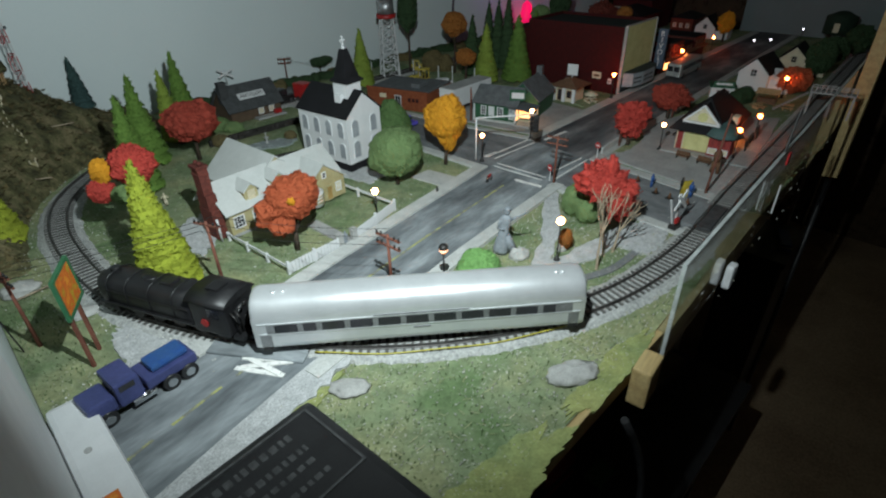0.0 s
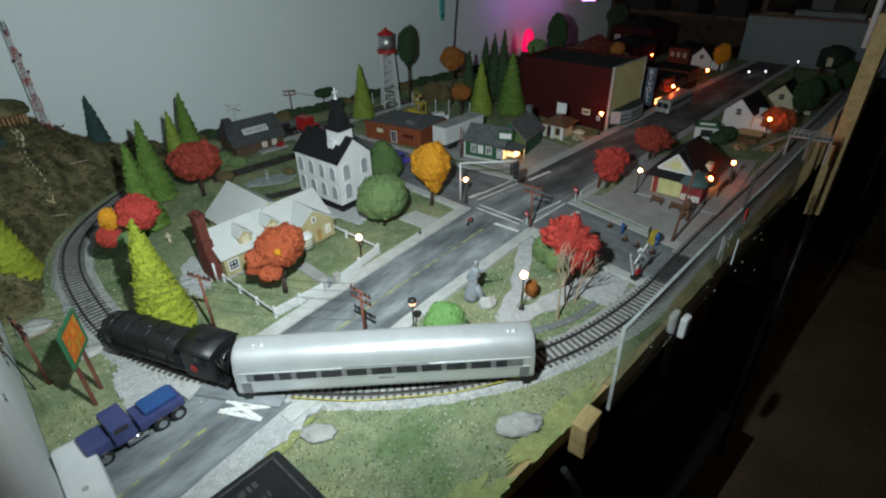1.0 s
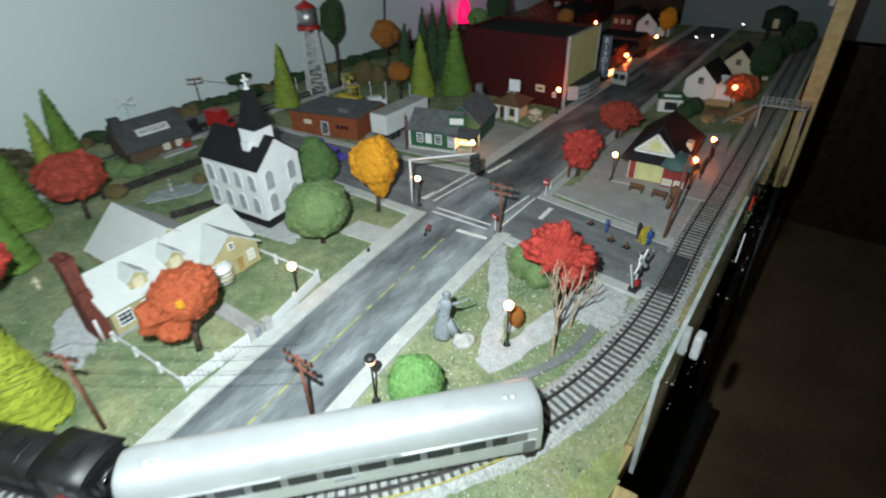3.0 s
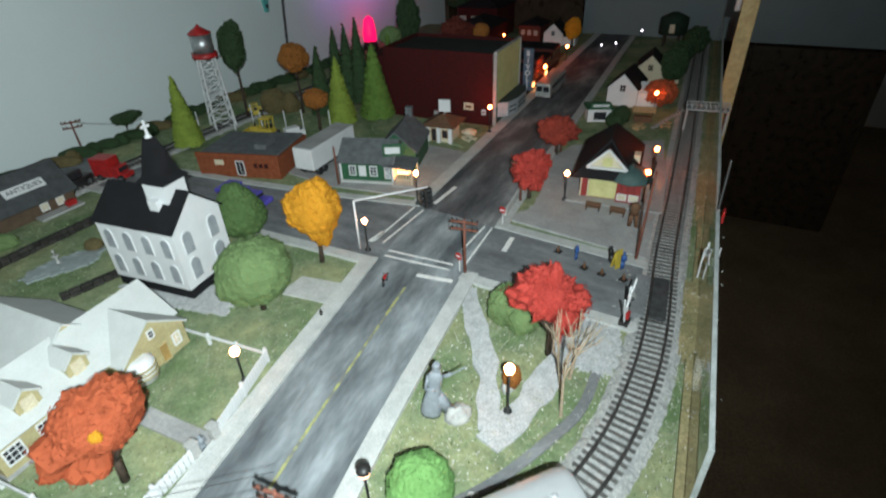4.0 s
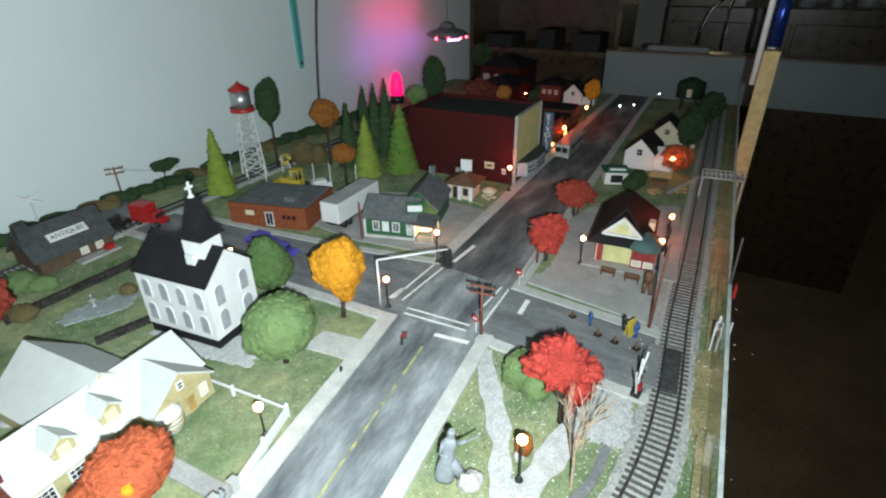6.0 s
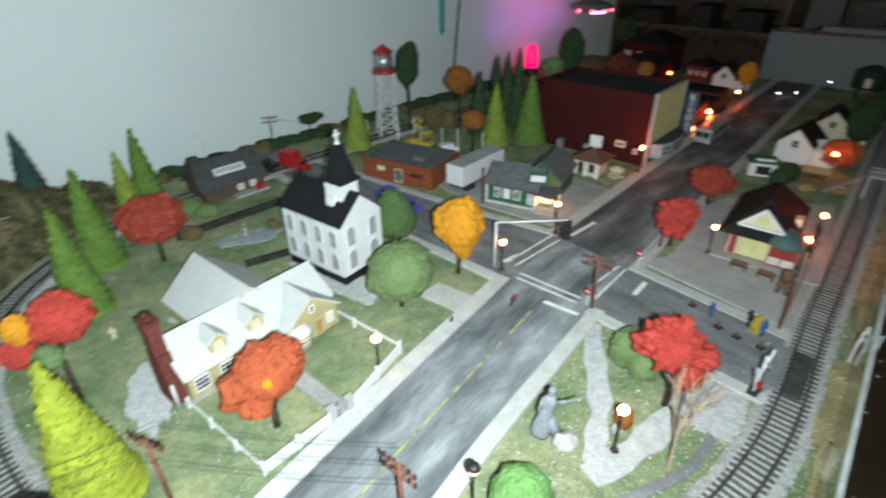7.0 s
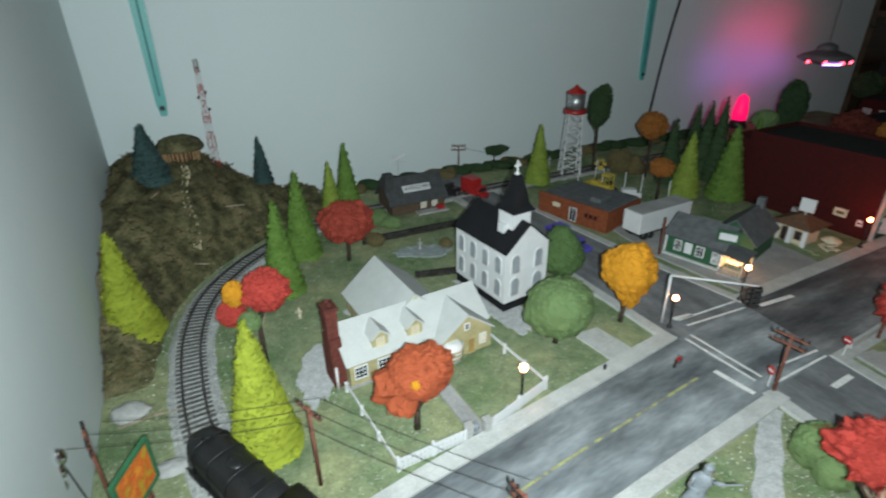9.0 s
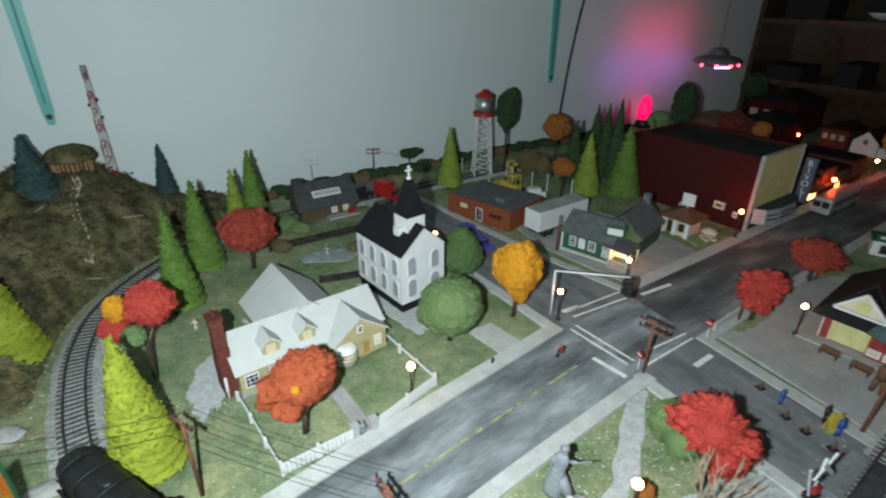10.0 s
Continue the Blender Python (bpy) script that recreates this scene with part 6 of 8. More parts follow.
for s in (-1, 1):
    y = s * half

    def side(x0, x1, z0, z1, out):
        return Bx((x0, min(y, y + s * out), z0), (x1, max(y, y + s * out), z1))

    band_ = part("window_band", side(-CL / 2 + 0.010, CL / 2 - 0.010, 0.0207, 0.0290, 0.0003), PILLAR, coach, "dull grey window band")
    x = -CL / 2 + 0.016
    k = 0
    while x < CL / 2 - 0.026:
        wd = 0.0165 if k not in (1, 10) else 0.0095
        part("pane", side(x if s < 0 else -x - wd, x + wd if s < 0 else -x, 0.0213, 0.0284, 0.0006), GLASSDARK, band_, "dark window pane")
        x += wd + 0.0042
        k += 1
    part("belt_rail", side(-CL / 2 + 0.004, CL / 2 - 0.004, 0.0198, 0.0206, 0.0006), SILVER, coach)
    part("eaves_rail", side(-CL / 2 + 0.004, CL / 2 - 0.004, 0.0292, 0.0299, 0.0006), SILVER, coach)
    part("letterboard", side(-0.035, 0.036, 0.0303, 0.0315, 0.0005), STRIPE, coach, "grey letterboard strip")
    part("skirt_vent", side(-0.006, 0.007, 0.0165, 0.0180, 0.0005), STRIPE, coach)
    for x in (-CL / 2 + 0.0045, CL / 2 - 0.0125):
        dr = part("door", side(x, x + 0.008, 0.0085, 0.0205, 0.0004), PILLAR, coach, "dull grey end door")
        part("step", side(x + 0.0005, x + 0.0075, 0.0065, 0.0078, 0.0012), IRON, dr)
for x in (-0.108, -0.103, 0.108, 0.101):
    part("roof_vent", lathe(bmesh.new(), [(0.0021, 0.0478), (0.0020, 0.0492), (0.0011, 0.0500)], 10, (x, 0.0035, 0)), SILVER, coach, "bright roof vent")
for x in (-CL / 2 - 0.0025, CL / 2 + 0.0005):
    part("diaphragm", Bx((x, -0.0075, 0.009), (x + 0.002, 0.0075, 0.041), 0.0004), BLACK, coach, "black end door surround")
for x in (-0.088, 0.088):
    bogie(coach, x, IRON)
part("underframe", Bx((-0.05, -0.013, 0.0045), (0.05, 0.013, 0.0069)), IRON, coach)

at, turn = seat_on_track(S0 + CL / 2 + 0.004 + 0.078, 0.09)
loco = thing("steam_locomotive", at, turn, "matt black model steam locomotive with a high rear cab", "locomotive")
# boiler casing: upright sides, shouldered top, blunt rounded nose
shape = [(-0.0140, 0.008), (-0.0152, 0.012), (-0.0152, 0.026), (-0.0138, 0.0315), (-0.0100, 0.0350), (-0.0045, 0.0364), (0.0045, 0.0364), (0.0100, 0.0350), (0.0138, 0.0315), (0.0152, 0.026), (0.0152, 0.012), (0.0140, 0.008)]
bm = bmesh.new()
rings = []
for x, k, dz in ((-0.032, 1.0, 0.0008), (-0.010, 1.0, 0.0), (0.040, 0.98, -0.0004), (0.060, 0.95, -0.0008), (0.068, 0.87, -0.002), (0.0735, 0.70, -0.005), (0.0750, 0.50, -0.009)):
    rings.append([bm.verts.new((x, y * k, z + (dz if z > 0.02 else 0))) for y, z in shape])
for p, q in zip(rings, rings[1:]):
    for i in range(len(shape)):
        bm.faces.new([p[i], q[i], q[(i + 1) % len(shape)], p[(i + 1) % len(shape)]]).smooth = True
bm.faces.new(rings[0])
bm.faces.new(rings[-1])
bmesh.ops.recalc_face_normals(bm, faces=bm.faces[:])
part("casing", bm, LOCO, loco)
for x in (-0.012, 0.012, 0.036, 0.056):
    bm = bmesh.new()
    tube(bm, [Vector((x, y * 1.012, z + 0.0003)) for y, z in shape[1:-1]], 0.0006, 5)
    part("boiler_band", bm, LOCO, loco)
cabp = part("cab", Bx((-0.066, -0.0165, 0.0085), (-0.0322, 0.0165, 0.0385), 0.0016), LOCO, loco)
bm = bmesh.new()
roof_rows = [[bm.verts.new((x, 0.0178 * math.sin(radians(a)), 0.0370 + 0.0058 * math.cos(radians(a)))) for a in range(-90, 91, 15)] for x in (-0.068, -0.030)]
under = [[bm.verts.new((v.co.x, v.co.y, 0.0366)) for v in row] for row in roof_rows]
for i in range(12):
    bm.faces.new([roof_rows[0][i], roof_rows[1][i], roof_rows[1][i + 1], roof_rows[0][i + 1]]).smooth = True
    bm.faces.new([under[0][i + 1], under[1][i + 1], under[1][i], under[0][i]])
    for r in (0, 1):
        bm.faces.new([roof_rows[r][i], roof_rows[r][i + 1], under[r][i + 1], under[r][i]])
bmesh.ops.remove_doubles(bm, verts=bm.verts[:], dist=0.00005)
bmesh.ops.recalc_face_normals(bm, faces=bm.faces[:])
part("cab_roof", bm, LOCO, loco, "arched black cab roof")
part("roof_hatch", Bx((-0.054, -0.006, 0.0424), (-0.042, 0.006, 0.0440), 0.0005), LOCO, loco)
for s in (-1, 1):
    y = s * 0.0165
    part("side_window", Bx((-0.060, min(y, y + s * 0.0004), 0.0250), (-0.049, max(y, y + s * 0.0004), 0.0335)), GLASSDARK, cabp)
    part("emblem", Cy((-0.044, y, 0.0185), (-0.044, y + s * 0.0006, 0.0185), 0.0036, n=12), RED, cabp, "small red emblem plate")
    part("running_board", Bx((-0.030, min(s * 0.0150, s * 0.0172), 0.0125), (0.066, max(s * 0.0150, s * 0.0172), 0.0136)), LOCO, loco)
    part("handrail", Cy((-0.028, s * 0.0158, 0.0255), (0.062, s * 0.0154, 0.0255), 0.0004, n=6), IRON, loco)
    part("side_rod", Bx((-0.030, s * 0.0118 - 0.0005, 0.0062), (0.040, s * 0.0118 + 0.0005, 0.0075)), IRON, loco)
    part("cylinder", Cy((0.048, s * 0.0135, 0.0085), (0.064, s * 0.0135, 0.0085), 0.0036, n=12), LOCO, loco)
    for x in (-0.052, -0.030, -0.008, 0.014, 0.036):
        part("driving_wheel", Cy((x, s * 0.0078, 0.0062), (x, s * 0.0104, 0.0062), 0.0066, n=18), RAIL, loco)
part("funnel", lathe(bmesh.new(), [(0.0045, 0.034), (0.0036, 0.0375), (0.0040, 0.0388)], 12, (0.058, 0, 0)), LOCO, loco)
part("dome", ball(bmesh.new(), (0.022, 0, 0.0355), 0.0050, squash=(1.5, 1.1, 0.5)), LOCO, loco)
part("sand_box", Bx((-0.006, -0.0055, 0.0355), (0.006, 0.0055, 0.0382), 0.0012), LOCO, loco)
part("pilot", Bx((0.066, -0.0125, 0.003), (0.078, 0.0125, 0.0105), 0.003), LOCO, loco)
# bare rear end: bunker plate, pipes, hoses
part("rear_platform", Bx((-0.076, -0.0145, 0.0060), (-0.0662, 0.0145, 0.0100), 0.0006), LOCO, loco)
back = part("backhead", Cy((-0.0664, 0, 0.0225), (-0.0705, 0, 0.0225), 0.0105, 0.0098, 18), LOCO, loco, "round black backhead")
part("fire_door", Cy((-0.0706, 0, 0.0190), (-0.0716, 0, 0.0190), 0.0036, n=12), IRON, back)
for k, (y, z) in enumerate(((-0.007, 0.029), (0.006, 0.030), (0.0, 0.0325))):
    part("gauge", Cy((-0.0704, y, z), (-0.0722, y, z), 0.0018, n=10), CHROME if k == 1 else IRON, back)
for y in (-0.011, -0.0065, 0.008, 0.0118):
    pts = [Vector((-0.0668, y, 0.030)), Vector((-0.0718, y * 1.05, 0.026)), Vector((-0.0728, y * 1.02, 0.018)), Vector((-0.0708, y * 0.95, 0.0105))]
    part("hose", tube(bmesh.new(), pts, 0.0009, 6), IRON, loco)
part("coupler", Bx((-0.081, -0.0016, 0.0062), (-0.0762, 0.0016, 0.0085), 0.0004), IRON, loco)

outer = [p for p in offset(fine_line, 0.0150) if -0.01 < p.x < 0.19 and p.y < 0.57]
bm = tube(bmesh.new(), [Vector((p.x, p.y, 0.0042 + 0.0008 * math.sin(i * 0.35))) for i, p in enumerate(outer)], 0.0006, 6)
tagged(link("track_wire", bm, mat("yellow_wire_coat", (0.52, 0.46, 0.06), 0.4)), "thin yellow wire lying along the tie ends", "wire")

# ---- street lamps ----


def street_lamp(x, y, h, lit=True, z=0.0):
    ob = thing("street_lamp", (x, y, z), 0, "black street lamp with a glowing globe" if lit else "black street lamp with a half-dark globe", "street lamp", "street lamps")
    part("base", lathe(bmesh.new(), [(0.0035, 0), (0.0032, 0.0015), (0.0016, 0.003), (0.0011, 0.006)], 10), IRON, ob)
    part("pole", Cy((0, 0, 0.005), (0, 0, h - 0.004), 0.0008, n=8), IRON, ob)
    part("collar", lathe(bmesh.new(), [(0.0008, h - 0.0055), (0.0024, h - 0.0035), (0.0022, h - 0.003)], 10), IRON, ob)
    far = y > 1.15 or x > 0.44
    glass = GLOBED if not lit else GLOBE if not far else GLOBEO if x > 0.66 and y < 1.3 else GLOBEF
    part("globe", ball(bmesh.new(), (0, 0, h), 0.0031 if far or y > 0.85 else 0.0038), glass, ob, "round frosted globe")
    if not lit:
        part("cap", ball(bmesh.new(), (0, 0, h + 0.0022), 0.0044, squash=(1, 1, 0.75)), IRON, ob)
    return ob


street_lamp(0.088, 0.607, 0.043, False)
for x, y, h, z in ((0.196, 0.656, 0.043, 0), (0.0085, 0.745, 0.033, 0), (0.132, 0.902, 0.036, 0.003), (0.208, 0.988, 0.042, 0.003), (0.379, 1.196, 0.041, 0.003), (0.385, 0.940, 0.036, 0.0016), (0.526, 0.964, 0.040, 0), (0.470, 0.902, 0.040, 0.0016), (-0.044, 1.018, 0.038, 0), (0.580, 1.418, 0.038, 0), (0.640, 1.80, 0.030, 0), (0.715, 1.585, 0.034, 0), (0.683, 1.190, 0.034, 0), (0.475, 1.305, 0.032, 0.003)):
    street_lamp(x, y, h, True, z)

# ---- poles, wires, signals ----


def utility_pole(x, y, h, arms=2, turn=-40, lean=(0, 0), z=0.0):
    ob = thing("utility_pole", (x, y, z), turn, "reddish plastic utility pole with insulators on crossarms" if arms else "plain reddish plastic pole", "utility pole", "utility poles")
    part("pole", Cy((0, 0, -0.002), (lean[0], lean[1], h), 0.0017, 0.0011, 8), POLEW, ob)
    for i in range(arms):
        zz = h - 0.004 - i * 0.008
        arm = part("crossarm", Bx((-0.0135 + lean[0], -0.0009 + lean[1], zz), (0.0135 + lean[0], 0.0009 + lean[1], zz + 0.0017)), POLEW, ob)
        for k in (-0.0125, -0.0075, 0.0075, 0.0125):
            part("insulator", Cy((k + lean[0], lean[1], zz + 0.0018), (k + lean[0], lean[1], zz + 0.0042), 0.0010, 0.0008, 8), IRON, arm)
    return ob


utility_pole(0.043, 0.594, 0.066, 2, -38)
utility_pole(-0.110, 0.603, 0.074, 1, -20)
utility_pole(-0.236, 0.534, 0.072, 2, -30)
utility_pole(0.219, 0.829, 0.064, 2, -35)
utility_pole(0.332, 0.955, 0.055, 2, -40)
utility_pole(0.452, 1.085, 0.052, 2, -40)
utility_pole(0.393, 0.797, 0.094, 0, 0, (0.012, 0.010))
utility_pole(-0.262, 1.340, 0.056, 2, 20)
bm = bmesh.new()
tube(bm, [Vector((-0.262 + 0.085 * i / 8, 1.340 + 0.06 * i / 8, 0.054 - 0.024 * (i / 8) - 0.006 * math.sin(i / 8 * math.pi))) for i in range(9)], 0.0003, 4)
tagged(link("overhead_wire", bm, IRON), "thin dark wire sagging from the rear utility pole", "wire", "overhead wires")
utility_pole(0.120, 1.085, 0.055, 0, 0)
for k, (a, b) in enumerate((((-0.236, 0.534, 0.070), (-0.110, 0.603, 0.072)), ((-0.110, 0.603, 0.072), (0.043, 0.594, 0.064)))):
    for dy in (-0.0125, 0.0, 0.0125):
        bm = bmesh.new()
        pts = []
        for i in range(9):
            t = i / 8
            pts.append(Vector((a[0] + (b[0] - a[0]) * t, a[1] + (b[1] - a[1]) * t + dy, a[2] + (b[2] - a[2]) * t - 0.012 * 4 * t * (1 - t) * 0.3)))
        tube(bm, pts, 0.00025, 4)
        tagged(link("overhead_wire", bm, IRON), "thin dark wire strung between utility poles", "wire", "overhead wires")
ins = thing("glass_knobs", (-0.2455, 0.520, 0), 0, "three pale glossy knobs hung on the end pole", "insulator")
part("hanger", Cy((0.002, 0.006, 0.0), (0.0, 0.0, 0.060), 0.0006, n=6), IRON, ins)
for i, (x, y, z) in enumerate(((0.0, 0.0, 0.061), (-0.001, -0.003, 0.050), (0.000, -0.006, 0.040))):
    part("knob", ball(bmesh.new(), (x, y, z), 0.0052, squash=(0.9, 0.9, 1.3)), CHROME, ins)

ts = thing("traffic_signal", (0.124, 0.908, 0.003), 0, "white mast-arm traffic signal over the crossing", "traffic signal")
part("mast", Cy((0, 0, 0), (0, 0, 0.058), 0.0013, 0.0012, 8), WHITE, ts)
part("arm", Cy((0, 0, 0.058), (0.078, -0.006, 0.064), 0.0012, 0.0009, 8), WHITE, ts)
head = part("signal_head", Bx((0.074, -0.0098, 0.041), (0.082, -0.0022, 0.0625), 0.0012), IRON, ts, "black signal head")
for z in (0.0455, 0.0515, 0.0575):
    part("visor", Cy((0.0735, -0.006, z), (0.0700, -0.006, z), 0.0026, n=10), BLACK, head)
    part("visor", Cy((0.078, -0.0100, z), (0.078, -0.0135, z), 0.0026, n=10), BLACK, head)
stop = thing("stop_sign", (0.2145, 0.833, 0.003), -60, "small red stop sign on a post", "road sign", "road signs")
part("post", Cy((0, 0, 0), (0, 0, 0.020), 0.0006, n=6), WHITE, stop)
part("plate", Cy((0, -0.0008, 0.018), (0, -0.0014, 0.018), 0.0044, n=8), RED, stop)
part("print_bar", Bx((-0.0028, -0.0018, 0.0172), (0.0028, -0.0015, 0.0188)), WHITE, stop)
copy_thing(stop, pose(0.290, 0.908, 0.003, 0, 0, -50))

# level crossing gate and crossbucks
gate = thing("crossing_signal", (0.327, 0.713, 0), 40, "white level crossing signal with a striped gate arm", "crossing signal")
part("base", Bx((-0.005, -0.004, 0), (0.005, 0.004, 0.007), 0.0006), IRON, gate)
part("mast", Cy((0, 0, 0.007), (0, 0, 0.042), 0.0011, n=8), WHITE, gate)
for s in (-1, 1):
    part("crossbuck", Bx((-0.013, -0.0006, -0.0017), (0.013, 0.0006, 0.0017), m=Matrix.Translation((0, -0.0015 - 0.0014 * (s > 0), 0.035)) @ pose(0, 0, 0, 0, 45 * s, 0)), WHITE, gate)
    part("lamp", Cy((s * 0.0045, -0.0008, 0.027), (s * 0.0045, -0.0030, 0.027), 0.0020, n=10), BLACK, gate)
part("gate_arm", Bx((-0.0008, -0.0022, 0.012), (0.0008, -0.0010, 0.046), m=Matrix.Translation((-0.004, 0, 0.0)) @ pose(0, 0, 0, 0, -22, 0)), WHITE, gate)
part("counterweight", Bx((-0.003, -0.0035, 0.009), (0.003, 0.0, 0.015), 0.0008), RED, gate)
for i, (x, y) in enumerate(((0.432, 0.752), (0.446, 0.748))):
    xb = thing("crossbuck_sign", (x, y, 0), 35, "white wooden crossbuck sign by the track", "road sign", "crossbucks")
    part("post", Cy((0, 0, 0), (0, 0, 0.034), 0.0008, n=6), WHITE, xb)
    if i == 0:
        for s in (-1, 1):
            part("blade", Bx((-0.011, -0.0005, -0.0013), (0.011, 0.0005, 0.0013), m=Matrix.Translation((0, -0.001 - 0.0011 * (s > 0), 0.029)) @ pose(0, 0, 0, 0, 50 * s, 0)), WHITE, xb)
xf = thing("crossbuck_sign", (-0.345, 1.235, 0), 20, "white crossbuck sign at the back track", "road sign", "crossbucks")
part("post", Cy((0, 0, 0), (0, 0, 0.056), 0.0008, n=6), WHITE, xf)
for s in (-1, 1):
    part("blade", Bx((-0.016, -0.0005, -0.0018), (0.016, 0.0005, 0.0018), m=Matrix.Translation((0, -0.001 - 0.0011 * (s > 0), 0.050)) @ pose(0, 0, 0, 0, 28 * s, 0)), WHITE, xf)
flag = thing("marker_flag", uv(0.872, 0.1895, 0.0632), ROOM, "thin dark rod with a red clip on the acrylic sheet", "marker")
part("rod", Cy((0, 0, 0.0), (0.012, 0.0, 0.045), 0.0013, 0.0011, n=6), IRON, flag)
part("clip", Bx((-0.005, -0.0065, -0.012), (0.003, -0.0045, 0.001), 0.0006), RED, flag)

# cones and little figures on the side street
for x, y in ((0.325, 0.836), (0.347, 0.785), (0.336, 0.800), (0.362, 0.770)):
    c = thing("traffic_cone", (x, y, 0.001), 30, "dull brown-red traffic cone", "traffic cone", "traffic cones")
    part("foot", Bx((-0.0035, -0.0035, 0), (0.0035, 0.0035, 0.0008)), IRON, c)
    part("cone", Cy((0, 0, 0.0008), (0, 0, 0.0075), 0.0022, 0.0006, 8), BROWNROOF, c)


def figurine(x, y, z, h, m, label, seed, turn=0, arm=0.0):
    """A plain standing toy figure, one mesh."""
    s = h / 0.021
    bm = bmesh.new()
    for sx in (-1, 1):
        cyl(bm, (sx * 0.0016 * s, 0, 0), (sx * 0.0011 * s, 0, 0.0095 * s), 0.0011 * s, 0.0014 * s, 7)
        cyl(bm, (sx * 0.0027 * s, 0, 0.0165 * s), (sx * (0.0034 + arm) * s, -0.001 * s, (0.0098 + arm) * s), 0.0008 * s, 0.0007 * s, 6)
    lathe(bm, [(0.0019 * s, 0.009 * s), (0.0024 * s, 0.0125 * s), (0.0027 * s, 0.0165 * s), (0.0010 * s, 0.0178 * s)], 9)
    ball(bm, (0, 0, 0.0195 * s), 0.0017 * s, 8, 6)
    ob = link("figurine", bm, m)
    ob.matrix_basis = pose(x, y, z, 0, 0, turn)
    return tagged(ob, label, "figurine", "figurines")


figurine(0.336, 0.817, 0.001, 0.017, BLUE2, "tiny plain figure in blue and yellow on the street", 1, 30)
figurine(0.366, 0.802, 0.001, 0.019, IRON, "tiny plain dark figure on the street", 2, 80)
figurine(0.371, 0.787, 0.001, 0.020, BLUE2, "tiny plain blue figure on the street", 3, 10)
for x, y in ((0.518, 0.955), (0.534, 0.972), (0.497, 0.926), (0.541, 0.985), (0.509, 0.944)):
    figurine(x, y, 0.0016, 0.018, IRON, "tiny plain dark figure on the platform", 4, 60)
ladder = thing("warning_board", (0.3685, 0.793, 0.001), 20, "folding bright yellow warning board on the street", "warning board")
for s in (-1, 1):
    part("leaf", Bx((-0.0055, -0.0005, 0), (0.0055, 0.0005, 0.019), m=Matrix.Translation((0, s * 0.003, 0)) @ pose(0, 0, 0, 10 * s, 0, 0)), YELLOWP, ladder)
statue = bmesh.new()
lathe(statue, [(0.0080, 0.0), (0.0084, 0.004), (0.0076, 0.012), (0.0056, 0.024), (0.0050, 0.031), (0.0058, 0.038), (0.0060, 0.042), (0.0040, 0.0455), (0.0016, 0.047)], 14)
for v in statue.verts:
    v.co.y *= 0.72
cyl(statue, (0.003, 0.001, 0.022), (0.0125, 0.002, 0.006), 0.0042, 0.0052, 9)
ball(statue, (0, 0, 0.0500), 0.0034, 10, 8)
cyl(statue, (0, 0, 0.0520), (0, 0, 0.0555), 0.0040, 0.0020, 10)
cyl(statue, (0.0050, 0.0, 0.0420), (0.0115, -0.003, 0.0490), 0.0016, 0.0012, 7)
cyl(statue, (0.0080, -0.002, 0.0440), (0.0210, -0.004, 0.0590), 0.0007, 0.0006, 6)
cyl(statue, (-0.0050, 0.0, 0.0420), (-0.0062, -0.003, 0.0300), 0.0016, 0.0013, 7)
cyl(statue, (-0.0062, -0.003, 0.0300), (0.0010, -0.0055, 0.0320), 0.0013, 0.0011, 7)
ob = link("statue", statue, PEWTER)
ob.matrix_basis = pose(0.142, 0.671, 0, 0, 7, -20) @ Matrix.Scale(0.93, 4)
tagged(ob, "plain grey standing statue with a rod at the kerb", "statue")
figurine(-0.016, 0.687, 0, 0.016, PEWTER, "plain grey figure standing in the garden gate", 6, 40)
figurine(-0.252, 0.781, 0, 0.016, CREAM, "tiny plain pale figure beside the house", 8, 20, 0.002)
figurine(0.074, 0.806, 0, 0.010, IRON, "tiny dark seated figure on the church lawn", 7, 40)
bike = thing("motorcycle", (0.139, 0.838, 0.0012), 60, "tiny red motorcycle on the main street", "motorcycle")
for x in (-0.0045, 0.0045):
    part("wheel", Cy((x, -0.0006, 0.0028), (x, 0.0006, 0.0028), 0.0028, n=12), BLACK, bike)
part("frame", Bx((-0.0045, -0.0010, 0.0030), (0.0045, 0.0010, 0.0058), 0.0005), CHROME, bike)
part("tank", Bx((-0.003, -0.0013, 0.0059), (0.003, 0.0013, 0.0082), 0.0006), RED, bike)
part("saddle", Bx((-0.0048, -0.0011, 0.0066), (-0.0031, 0.0011, 0.0080), 0.0004), BLACK, bike)
part("handlebar", Bx((0.0034, -0.0030, 0.0082), (0.0040, 0.0030, 0.0088)), CHROME, bike)
bike.matrix_basis = bike.matrix_basis @ Matrix.Scale(1.1, 4)
wood = thing("wooden_figure_post", (0.427, 0.856, 0.0016), -42, "carved brown wooden totem beside the platform", "totem")
for dx in (-0.004, 0.004):
    part("leg", Cy((dx, 0, 0), (dx * 0.6, 0, 0.016), 0.0022, 0.0026, 8), BROWNROOF, wood)
part("trunk", lathe(bmesh.new(), [(0.0045, 0.0155), (0.0055, 0.026), (0.003, 0.030)], 10), BROWNROOF, wood)

# ---- garden fence ----


